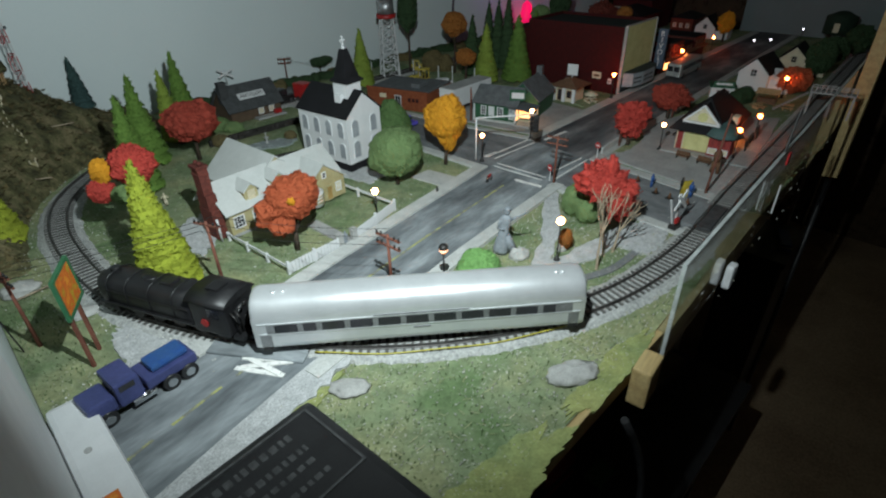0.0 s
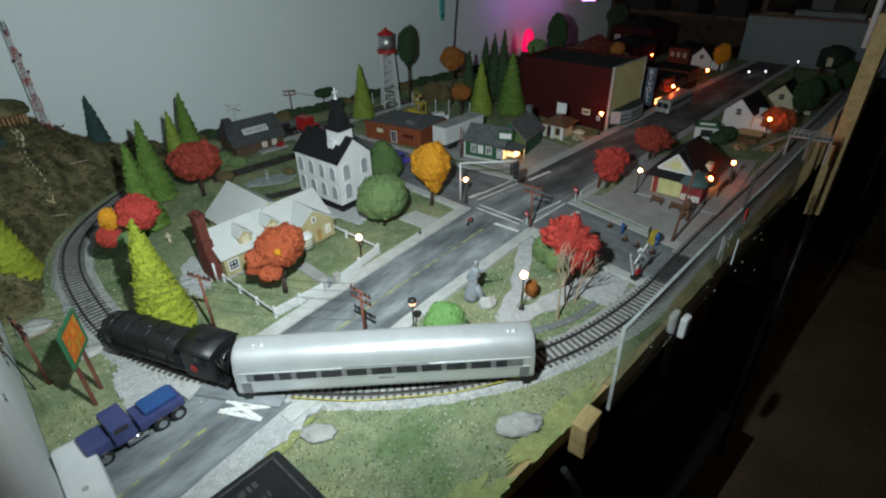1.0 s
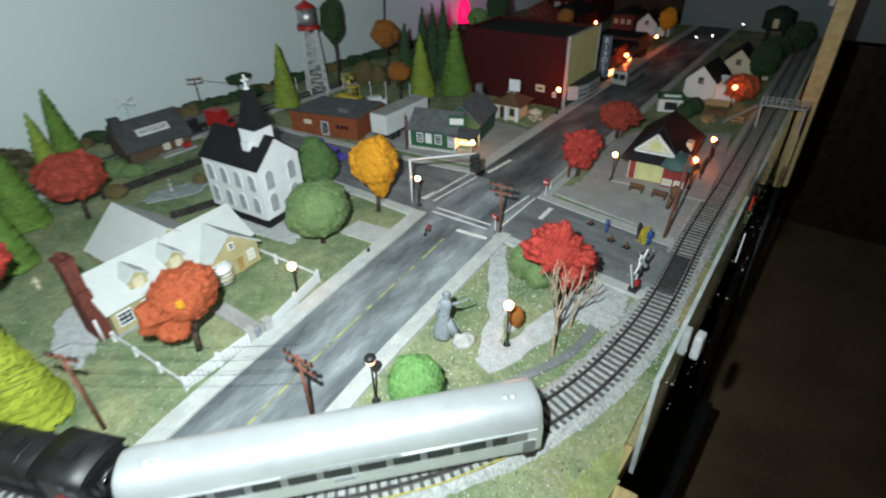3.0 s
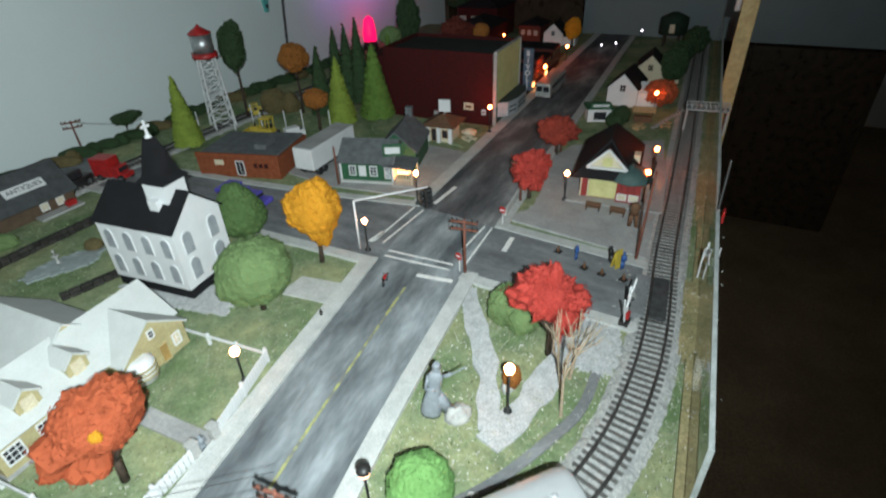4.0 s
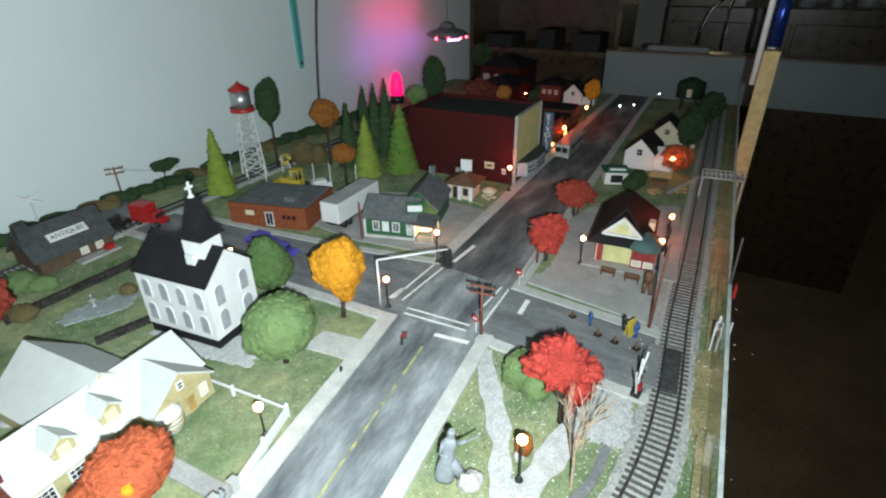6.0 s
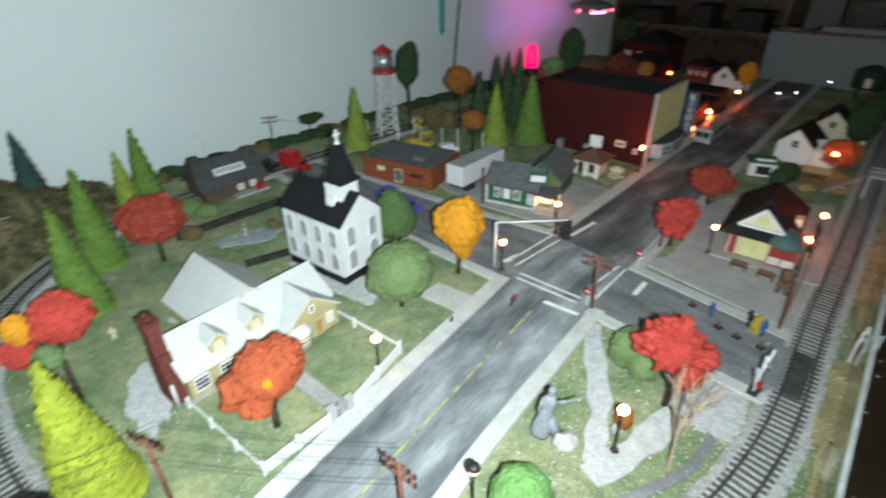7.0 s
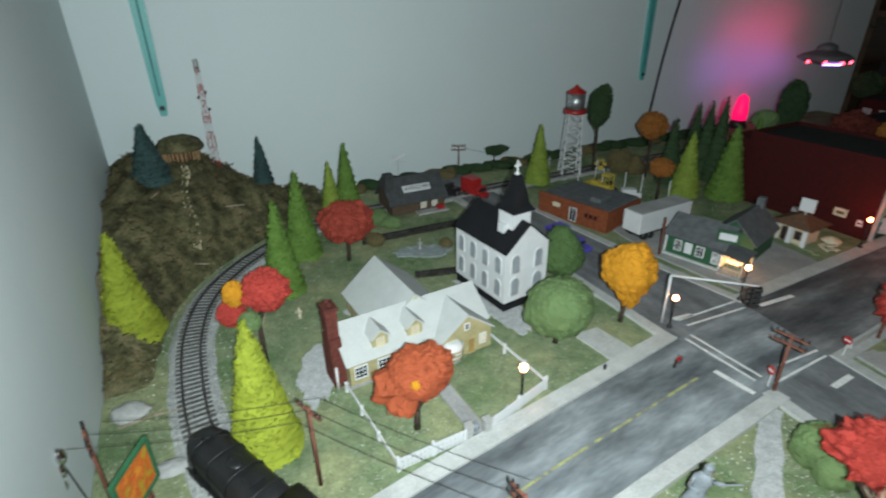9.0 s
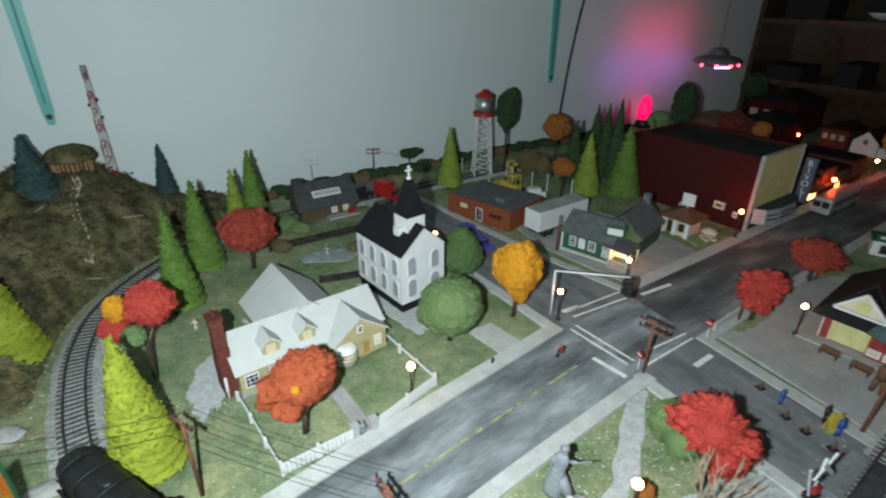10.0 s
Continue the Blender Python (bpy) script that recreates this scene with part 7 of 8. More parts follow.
def fence_run(a, b, h, label, pickets=True, step=0.0036):
    a, b = Vector(a), Vector(b)
    L = (b - a).length
    ob = thing("picket_fence" if pickets else "low_fence", (a.x, a.y, 0.0), math.degrees(math.atan2(b.y - a.y, b.x - a.x)), label, "fence", "garden fences")
    for z in ((0.003, h * 0.72) if pickets else (h * 0.72,)):
        part("rail", Bx((0, -0.0006, z), (L, 0.0006, z + 0.0016 if pickets else z + 0.0026)), WHITE, ob)
    if pickets:
        me = bpy.data.meshes.new("picket")
        bm = bmesh.new()
        upright(bm, [(-0.0016, 0), (0.0016, 0), (0.0016, h * 0.93), (0, h), (-0.0016, h * 0.93)], -0.0012, -0.0005, Matrix())
        bm.to_mesh(me)
        bm.free()
        me.materials.append(WHITE)
        n = int(L / step)
        for i in range(n):
            o = new("picket", me)
            o.parent = ob
            o.matrix_basis = pose((i + 0.5) * L / n, 0, 0, 0, 0, 0)
    for i in range(int(L / 0.028) + 1):
        x = i * L / int(L / 0.028)
        part("post", Bx((x - 0.0012, -0.0016, -0.001), (x + 0.0012, 0.0012, h * 1.12), 0.0003), WHITE, ob)
    return ob


fence_run((-0.061, 0.634), (-0.022, 0.681), 0.0125, "white picket fence along the pavement")
fence_run((-0.008, 0.697), (0.026, 0.764), 0.0125, "white picket fence beside the garden lamp")
fence_run((-0.061, 0.634), (-0.143, 0.697), 0.009, "low white garden fence at the lot side", False)
fence_run((0.026, 0.764), (-0.047, 0.820), 0.010, "low white garden fence towards the church", False)
for x, y in ((-0.021, 0.683), (-0.009, 0.695)):
    gp = thing("gate_post", (x, y, 0), 50, "grey stone gate post", "gate post", "gate posts")
    part("shaft", Bx((-0.003, -0.003, 0), (0.003, 0.003, 0.013), 0.0005), STONE, gp)
    part("cap", Bx((-0.0036, -0.0036, 0.0132), (0.0036, 0.0036, 0.0150), 0.0006), STONE, gp)
# roadside hoarding and hedge by the station corner
hd = thing("hoarding", (0.300, 0.925, 0), 51, "pale low boundary wall beside a green strip", "wall")
part("wall", Bx((0, -0.0015, 0), (0.062, 0.0015, 0.011), 0.0004), CONCRETE, hd)
patch("lawn", 0.345, 0.965, 0.055, 0.012, 51, GRASS, "green strip beside the pavement", 0.0020)
hd2 = thing("hoarding", (0.478, 1.122, 0), 50, "pale low boundary wall further up the street", "wall")
part("wall", Bx((0, -0.0015, 0), (0.05, 0.0015, 0.012), 0.0004), CONCRETE, hd2)
# dark retaining walls
for i, (a, b, h) in enumerate((((-0.280, 0.975), (-0.175, 1.085), 0.010), ((-0.170, 0.912), (-0.118, 0.946), 0.008))):
    a, b = Vector(a), Vector(b)
    rw = thing("retaining_wall", (a.x, a.y, 0), math.degrees(math.atan2(b.y - a.y, b.x - a.x)), "low dark stone retaining wall", "wall", "retaining walls")
    L = (b - a).length
    x = 0.0
    while x < L:
        w = random.uniform(0.006, 0.011)
        for lev in range(2):
            part("stone", Bx((x + 0.0003, -0.003 + random.uniform(-0.0006, 0.0006), lev * h / 2), (x + w - 0.0003, 0.003, (lev + 1) * h / 2 - 0.0003), 0.0007), mat("dark_stone", (0.045, 0.042, 0.038), 0.95, second=(0.025, 0.023, 0.02), size=0.004, rand=0.3), rw)
        x += w

# ---- vehicles ----


def wheels(parent, xs, half, r):
    for x in xs:
        for s in (-1, 1):
            w = part("wheel", Cy((x, s * half - s * 0.004, r), (x, s * half, r), r, n=18), BLACK, parent)
            part("rim", Cy((x, s * half, r), (x, s * half + s * 0.0004, r), r * 0.55, n=14), CHROME, w, "chrome rim")


truck = thing("tank_truck", (-0.1215, 0.4835, 0.0012), 234, "dark blue toy truck with a brighter blue load", "truck")
part("chassis", Bx((-0.036, -0.008, 0.0065), (0.036, 0.008, 0.0095), 0.0005), BLUE, truck)
part("bonnet", Bx((0.020, -0.0115, 0.0097), (0.038, 0.0115, 0.021), 0.0025), BLUE, truck)
cab = part("cab", Bx((0.003, -0.0135, 0.0097), (0.0195, 0.0135, 0.029), 0.0022), BLUE, truck)
part("windscreen", Bx((0.0193, -0.011, 0.0205), (0.0199, 0.011, 0.027)), GLASSDARK, cab)
for s in (-1, 1):
    part("side_window", Bx((0.007, min(s * 0.0133, s * 0.0138), 0.0225), (0.017, max(s * 0.0133, s * 0.0138), 0.027)), GLASSDARK, cab)
    part("headlight", Cy((0.0378, s * 0.008, 0.013), (0.0388, s * 0.008, 0.013), 0.0022, n=10), CHROME, truck)
    part("fuel_tank", Cy((-0.004, s * 0.0105, 0.0075), (0.012, s * 0.0105, 0.0075), 0.0035, n=12), CHROME, truck, "chrome fuel tank")
part("bumper", Bx((0.0382, -0.013, 0.006), (0.041, 0.013, 0.011), 0.001), CHROME, truck, "chrome bumper")
part("deck", Bx((-0.036, -0.012, 0.0105), (0.0005, 0.012, 0.018), 0.001), BLUE, truck)
part("load", Bx((-0.033, -0.0085, 0.0182), (-0.006, 0.0085, 0.0235), 0.0024), BLUE2, truck, "brighter blue cover")
wheels(truck, (-0.028, -0.0145), 0.0135, 0.0062)
wheels(truck, (0.028,), 0.0125, 0.0060)


def car(name, x, y, turn, length, width, h, m, label, bed=False, category="car"):
    ob = thing(name, (x, y, 0.0012), turn, label, category)
    L, W = length / 2, width / 2
    part("body", Bx((-L, -W, h * 0.22), (L, W, h * 0.58), h * 0.10), m, ob)
    top = Bx((-L * (0.1 if bed else 0.55), -W * 0.85, h * 0.56), (L * 0.45, W * 0.85, h), h * 0.12)
    c = part("cabin", top, m, ob)
    part("windscreen", Bx((L * 0.44, -W * 0.7, h * 0.64), (L * 0.47, W * 0.7, h * 0.90)), GLASSDARK, c)
    for s in (-1, 1):
        part("side_window", Bx((-L * 0.05, min(s * W * 0.84, s * W * 0.87), h * 0.64), (L * 0.36, max(s * W * 0.84, s * W * 0.87), h * 0.90)), GLASSDARK, c)
    wheels(ob, (-L * 0.62, L * 0.62), W * 1.0, h * 0.24)
    return ob


car("car", 0.010, 1.062, -38, 0.046, 0.020, 0.017, PURPLE, "violet-blue model car on the side street")
car("car", -0.018, 1.100, 145, 0.044, 0.020, 0.018, PURPLE, "violet-blue car with its bonnet raised")
dt = thing("delivery_truck", (-0.186, 1.214, 0.0012), -28, "bright red box truck parked behind the church", "truck")
part("cargo_box", Bx((-0.026, -0.011, 0.006), (0.004, 0.011, 0.033), 0.0012), RED, dt)
dcab = part("cab", Bx((0.0045, -0.010, 0.005), (0.017, 0.010, 0.022), 0.002), RED, dt)
part("windscreen", Bx((0.0168, -0.008, 0.0135), (0.0173, 0.008, 0.0195)), GLASSDARK, dcab)
part("bonnet", Bx((0.0172, -0.009, 0.005), (0.026, 0.009, 0.0125), 0.002), RED, dt)
wheels(dt, (-0.016, 0.018), 0.0112, 0.0050)
car("van", -0.235, 1.195, 60, 0.050, 0.026, 0.028, BLACK, "black panel van beside the antiques shop", False, "van")
bus = thing("bus", (0.572, 1.370, 0.0012), 229, "pale silver streamlined bus with dark windows", "bus")
part("body", Bx((-0.060, -0.0145, 0.004), (0.060, 0.0145, 0.031), 0.003), mat("pale_bus_paint", (0.5, 0.52, 0.5), 0.4, 0.4), bus)
for i in range(8):
    for s in (-1, 1):
        x = -0.054 + i * 0.013
        part("side_window", Bx((x, min(s * 0.0143, s * 0.0149), 0.018), (x + 0.009, max(s * 0.0143, s * 0.0149), 0.026)), GLASSDARK, bus)
for y in (-0.012, 0.001):
    part("windscreen", Bx((0.0598, y, 0.016), (0.0606, y + 0.011, 0.026)), GLASSDARK, bus)
part("bumper", Bx((0.060, -0.014, 0.004), (0.063, 0.014, 0.008), 0.001), CHROME, bus)
wheels(bus, (-0.038, 0.038), 0.0146, 0.0055)
for i, (x, y, t) in enumerate(((0.022, 1.306, 150), (0.004, 1.44, 100))):
    dz = thing("bulldozer", (x, y, 0), t, "yellow model bulldozer in the yard", "bulldozer", "bulldozers")
    for s in (-1, 1):
        part("track", Bx((-0.014, s * 0.009 - 0.003, 0), (0.014, s * 0.009 + 0.003, 0.008), 0.003), IRON, dz)
    part("body", Bx((-0.012, -0.0058, 0.005), (0.004, 0.0058, 0.013), 0.0012), YELLOWP, dz)
    part("bonnet", Bx((0.0042, -0.0048, 0.006), (0.015, 0.0048, 0.0145), 0.0016), YELLOWP, dz)
    part("exhaust", Cy((0.009, 0.0015, 0.0143), (0.009, 0.0015, 0.020), 0.0008, n=6), IRON, dz)
    cab_dz = part("cab_roof", Bx((-0.0115, -0.0058, 0.0235), (0.001, 0.0058, 0.0252), 0.0006), YELLOWP, dz)
    for px in (-0.0108, -0.0004):
        for py in (-0.005, 0.0042):
            part("cab_post", Bx((px, py, 0.0128), (px + 0.0009, py + 0.0009, 0.0234)), YELLOWP, cab_dz)
    part("seat", Bx((-0.010, -0.003, 0.0131), (-0.005, 0.003, 0.0175), 0.0008), BLACK, dz)
    for sy in (-0.0125, 0.0115):
        part("push_arm", Bx((0.000, sy, 0.004), (0.0192, sy + 0.001, 0.0055)), YELLOWP, dz)
    part("blade", Bx((0.019, -0.014, 0.001), (0.0215, 0.014, 0.0115), 0.0009), YELLOWP, dz)
    dz.matrix_basis = dz.matrix_basis @ Matrix.Scale(1.0 if i else 1.5, 4)
van = thing("delivery_van", (0.070, 1.288, 0), 20, "small white van parked behind the diner", "van")
part("body", Bx((-0.016, -0.0075, 0.004), (0.008, 0.0075, 0.021), 0.0015), WHITE, van)
part("cab", Bx((0.0082, -0.0072, 0.004), (0.017, 0.0072, 0.0150), 0.0018), WHITE, van)
part("windscreen", Bx((0.0085, -0.0062, 0.0151), (0.0120, 0.0062, 0.0190), 0.0008), GLASSDARK, van)
wheels(van, (-0.010, 0.011), 0.0072, 0.0040)
for x, y in ((-0.06, 1.372), (-0.028, 1.36), (0.018, 1.345), (0.057, 1.338), (0.086, 1.332), (0.131, 1.312), (0.0, 1.40), (-0.09, 1.39)):
    p = thing("marker_post", (x, y, 0), 0, "thin white post in the yard", "post", "white posts")
    part("shaft", Cy((0, 0, -0.001), (0, 0, 0.034), 0.0010, n=6), WHITE, p)

# ---- billboard ----
bb = thing("billboard", (-0.179, 0.5215, 0), 111, "green-framed billboard with an orange print on posts", "billboard")
for x in (-0.010, 0.010):
    part("post", Bx((x - 0.0014, 0.0008, -0.001), (x + 0.0014, 0.0034, 0.078), 0.0003), POLEW, bb)
bm = bmesh.new()
for lo, hi in (((-0.019, 0.048), (0.019, 0.0505)), ((-0.019, 0.0795), (0.019, 0.082)), ((-0.019, 0.0505), (-0.0165, 0.0795)), ((0.0165, 0.0505), (0.019, 0.0795))):
    box(bm, (lo[0], -0.0018, lo[1]), (hi[0], 0.0008, hi[1]))
part("frame", bm, mat("green_frame", (0.03, 0.14, 0.06), 0.6), bb, "dark green frame")
part("poster", Bx((-0.0164, -0.0010, 0.0506), (0.0164, 0.0004, 0.0794)), ORANGEP, bb, "orange and yellow printed poster")

# ---- foreground: controller box, stones, white box ----
ctl = thing("control_box", (0.007, 0.454, 0.0), -38.5, "black moulded plastic train controller with raised lettering", "controller")
GREYED = mat("greyed_black_plastic", (0.035, 0.036, 0.037), 0.45, second=(0.085, 0.087, 0.088), size=0.006)
part("case", Bx((0.0, -0.118, 0.0), (0.125, 0.0, 0.030), 0.0065), BLACK, ctl)
part("seam", Bx((-0.0006, -0.1186, 0.0125), (0.1256, 0.0006, 0.0140), 0.0006), GREYED, ctl)
bm = bmesh.new()
for lo, hi in (((0.007, -0.009), (0.062, -0.0075)), ((0.007, -0.105), (0.0085, -0.009)), ((0.0605, -0.105), (0.062, -0.009)), ((0.007, -0.1065), (0.062, -0.105))):
    box(bm, (lo[0], lo[1], 0.0296), (hi[0], hi[1], 0.0312))
part("rim", bm, GREYED, ctl)
random.seed(5)
for r, (x, h) in enumerate(((0.014, 0.0075), (0.027, 0.0065), (0.037, 0.005), (0.048, 0.005))):
    y = -0.098 + 0.008 * (r % 2)
    while y < -0.024:
        w = random.uniform(0.0022, 0.0055)
        part("raised_bar", Bx((x, y, 0.0297), (x + h * 0.7, y + w * 0.85, 0.0301)), GREYED, ctl)
        y += w + 0.0014
bm = bmesh.new()
lathe(bm, [(0.0155, 0.0295), (0.0155, 0.0312), (0.0125, 0.0312), (0.0125, 0.0297)], 28, (0.086, -0.060, 0))
part("dial_ring", bm, GREYED, ctl)
part("dial", Cy((0.086, -0.060, 0.0296), (0.086, -0.060, 0.0304), 0.0120, n=24), BLACK, ctl)


def rock(x, y, rx, ry, rz, turn, seed):
    verts, faces = [], []
    core(verts, faces, (0, 0, rz * 0.2), (rx, ry, rz), 0.28, random.Random(seed), 24, 14)
    ob = leaf_mesh("rock", verts, faces, STONE)
    for f in ob.data.polygons:
        f.use_smooth = True
    ob.matrix_basis = pose(x, y, 0, 0, 0, turn)
    return tagged(ob, "pale grey plaster rock on the turf", "rock", "rocks")


rock(0.184, 0.503, 0.020, 0.011, 0.006, 15, 1)
rock(0.023, 0.489, 0.014, 0.009, 0.003, 0, 2)
rock(0.160, 0.662, 0.010, 0.008, 0.008, 0, 3)
rock(-0.306, 0.606, 0.017, 0.012, 0.007, 20, 4)
rock(-0.448, 0.800, 0.015, 0.012, 0.010, 0, 5)
rock(-0.225, 0.575, 0.014, 0.009, 0.003, 40, 6)
rock(0.204, 0.676, 0.005, 0.005, 0.006, 0, 7)
rock(0.150, 0.600, 0.004, 0.003, 0.004, 0, 8)
rock(-0.205, 0.815, 0.010, 0.007, 0.003, 30, 9)
wp = thing("wall_panel", uv(U0 + 0.0004, 0.0, 0.0), ROOM, "large smooth white panel fixed to the side wall", "panel")
part("sheet", Bx((0.0, -0.45, -0.02), (0.0014, 0.408, 0.62), 0.0005), WHITE, wp)
part("fastener", Cy((0.0013, 0.395, 0.10), (0.0024, 0.395, 0.10), 0.003, n=12), CHROME, wp)
fountain = thing("fountain", (-0.196, 0.990, 0.0008), 0, "tiny pale fountain figure standing in the pond", "fountain")
part("basin", lathe(bmesh.new(), [(0.0030, 0), (0.0014, 0.002), (0.0012, 0.006), (0.0042, 0.0085), (0.0040, 0.0092), (0.001, 0.0086)], 12), STONE, fountain)
part("spout", lathe(bmesh.new(), [(0.0010, 0.0086), (0.0007, 0.013), (0.0018, 0.0145), (0.0003, 0.0165)], 8), STONE, fountain)
wbox = thing("switch_box", uv(0.2172, 0.345, -0.0008), ROOM, "white plastic box against the wall with a grey screw", "box")
part("case", Bx((0.0, -0.085, 0), (0.026, 0.085, 0.018), 0.004), WHITE, wbox)
part("screw", Cy((0.012, 0.030, 0.0178), (0.012, 0.030, 0.0188), 0.0022, n=12), LOT, wbox)
part("print_mark", Bx((0.006, -0.022, 0.0179), (0.016, -0.010, 0.0182)), ORANGEP, wbox, "small faded orange print")

# ---- aisle side: post, brackets, cable, footbridge ----
post = thing("timber_post", uv(1.385, 0.196, -0.85), ROOM, "raw pine timber post standing just outside the table edge", "post")
part("timber", Bx((-0.012, -0.012, 0.715), (0.012, 0.012, 1.066), 0.002), WOODRAW, post)
part("foot", Cy((0, 0, 0.0), (0, 0, 0.7145), 0.005, n=10), BLACK, post, "thin black foot rod")
brace = thing("timber_brace", uv(1.340, 0.1965, -0.12), ROOM, "raw pine brace board outside the table edge", "brace")
part("board", Bx((-0.012, -0.006, 0.0), (0.012, 0.006, 0.135), 0.0015), WOODRAW, brace)
can = thing("blue_pen", uv(1.385, 0.196, 0.2225), ROOM, "metallic blue marker standing on top of the timber post", "pen")
part("barrel", Cy((0, 0, 0), (0, 0, 0.09), 0.010, n=16), mat("metallic_blue", (0.02, 0.05, 0.28), 0.25, 0.7), can)
part("ring", Cy((0, 0, -0.006), (0, 0, -0.0002), 0.0102, n=16), CHROME, can)
part("white_rod", Cy((-0.004, 0.0170, -0.06), (-0.004, 0.0175, 0.2), 0.0045, n=12), WHITE, can)
for u, zt in ((0.306, 0.161), (1.287, 0.141)):
    p = uv(u, V1)
    br = thing("shelf_bracket", (p.x, p.y, zt), ROOM, "teal painted metal shelf bracket on the wall", "bracket", "shelf brackets")
    bm = bmesh.new()
    for i, (w0, w1, z0, z1) in enumerate(((0.0045, 0.0075, 0.0, 0.02), (0.0075, 0.0125, 0.02, 0.36))):
        vs = [bm.verts.new(q) for q in ((-w0, -0.006, z0), (w0, -0.006, z0), (w1, -0.006, z1), (-w1, -0.006, z1), (-w0, -0.0004, z0), (w0, -0.0004, z0), (w1, -0.0004, z1), (-w1, -0.0004, z1))]
        for f in ((0, 1, 2, 3), (5, 4, 7, 6), (0, 3, 7, 4), (1, 5, 6, 2), (2, 6, 7, 3), (0, 4, 5, 1)):
            bm.faces.new([vs[k] for k in f])
    part("upright", bm, TEAL, br)
    # shade of the bracket's groove, painted as a thin darker strip on its face
    part("groove", Bx((-0.0016, -0.0064, 0.03), (0.0016, -0.0061, 0.335)), mat("teal_groove_shade", (0.06, 0.27, 0.26), 0.6), br)
    part("arm", Bx((-0.010, -0.25, 0.345), (0.010, -0.0065, 0.36), 0.001), TEAL, br)
    part("screw", Cy((0, -0.0061, 0.012), (0, -0.0075, 0.012), 0.004, n=10), IRON, br)
    part("screw", Cy((0, -0.0061, 0.19), (0, -0.0075, 0.19), 0.004, n=10), IRON, br)
shelf = thing("wall_shelf", uv(0.9, V1 - 0.16, 0.5065), ROOM, "long plain shelf board on the wall brackets", "shelf")
part("board", Bx((-0.69, -0.12, 0), (1.1, 0.1595, 0.018), 0.001), mat("dim_shelf_board", (0.25, 0.24, 0.22), 0.8), shelf)
bm = bmesh.new()
a, b = uv(1.322, V1 - 0.006, 0.0), uv(1.42, V1 - 0.006, 0.5)
tube(bm, [a.lerp(b, i / 14) - Vector((0.012, 0.012, 0)) * math.sin(i / 14 * math.pi) for i in range(15)], 0.003, 7)
tagged(link("cable", bm, BLACK), "black cable hanging down the back wall", "cable")
fb = thing("footbridge", (0.696, 1.079, 0), 0, "pale grey lattice footbridge over the track", "footbridge")
d = math.degrees(math.atan2(-0.055, 0.075))
m = pose(0, 0, 0, 0, 0, d)
part("deck", Bx((-0.031, -0.008, 0.036), (0.031, 0.008, 0.0385), 0.0005, m), LOT, fb)
for y in (-0.0085, 0.0075):
    rail_ = part("railing", Bx((-0.031, y, 0.0455), (0.031, y + 0.001, 0.0468), m=m), LOT, fb)
    for k in range(10):
        x = -0.0305 + 0.061 * k / 9
        part("baluster", Bx((x - 0.0006, y, 0.0387), (x + 0.0006, y + 0.001, 0.0454), m=m), LOT, rail_)
for x in (-0.029, 0.029):
    part("tower", Bx((x - 0.0015, -0.007, 0), (x + 0.0015, 0.007, 0.0358), m=m), LOT, fb)
m2 = Matrix.Translation(m @ Vector((-0.033, 0, 0))) @ pose(0, 0, 0, 0, 0, 152)
for k in range(12):
    part("stair_tread", Bx((k * 0.0036, -0.006, 0.0335 - k * 0.0028), (k * 0.0036 + 0.0034, 0.006, 0.0345 - k * 0.0028), m=m2), LOT, fb)
bm = bmesh.new()
slab(bm, [(0, -0.0075, 0.0345), (0.0435, -0.0075, 0.0010), (0.0435, -0.0062, 0.0010), (0, -0.0062, 0.0345)], 0.002)
bmesh.ops.transform(bm, matrix=m2, verts=bm.verts[:])
part("stringer", bm, LOT, fb)

# ---- glowing things by the back wall ----
pk = thing("pink_lamp", uv(1.625, V1 - 0.030, 0.0), 0, "glowing pink cone lamp against the wall", "lamp")
part("base", lathe(bmesh.new(), [(0.022, 0), (0.020, 0.012), (0.016, 0.02)], 16), BLACK, pk)
part("glow_cone", lathe(bmesh.new(), [(0.018, 0.0202), (0.019, 0.04), (0.013, 0.075), (0.004, 0.084)], 16), PINK, pk, "glowing pink cone")
DULLGREY = mat("dull_grey_plastic", (0.16, 0.16, 0.165), 0.5, second=(0.12, 0.12, 0.125), size=0.012)
ufo = thing("flying_saucer", uv(1.80, 1.02, 0.165), 10, "grey model flying saucer with red lights hung up", "flying saucer")
part("hull", lathe(bmesh.new(), [(0.010, -0.012), (0.050, -0.004), (0.062, 0.004), (0.050, 0.012), (0.024, 0.020)], 24), DULLGREY, ufo)
part("dome", lathe(bmesh.new(), [(0.024, 0.0202), (0.020, 0.032), (0.008, 0.038)], 20), DULLGREY, ufo)
for a in (-150, -110, -70, -30, 60):
    part("light", ball(bmesh.new(), (0.055 * math.cos(radians(a)), 0.055 * math.sin(radians(a)), -0.004), 0.004), REDLED, ufo, "red light")
part("strip", Bx((-0.022, -0.052, -0.010), (0.016, -0.049, -0.006)), VIOLET, ufo, "violet light strip")
part("string", Cy((0, 0, 0.038), (0, 0, 0.341), 0.0005, n=5), IRON, ufo)
# added unseen area lamps that throw the violet and red glow on the wall
area_lamp("violet_wall_glow", uv(1.64, 1.045, 0.150), uv(1.64, 1.2, 0.165), 0.055, (0.46, 0.22, 1.0), 0.34)
area_lamp("red_wall_glow", uv(1.67, 1.035, 0.232), uv(1.67, 1.2, 0.245), 0.075, (1.0, 0.05, 0.12), 0.26)
point_lamp("pink_cone_light", uv(1.625, V1 - 0.055, 0.075), 0.03, (1.0, 0.02, 0.14), 0.012)

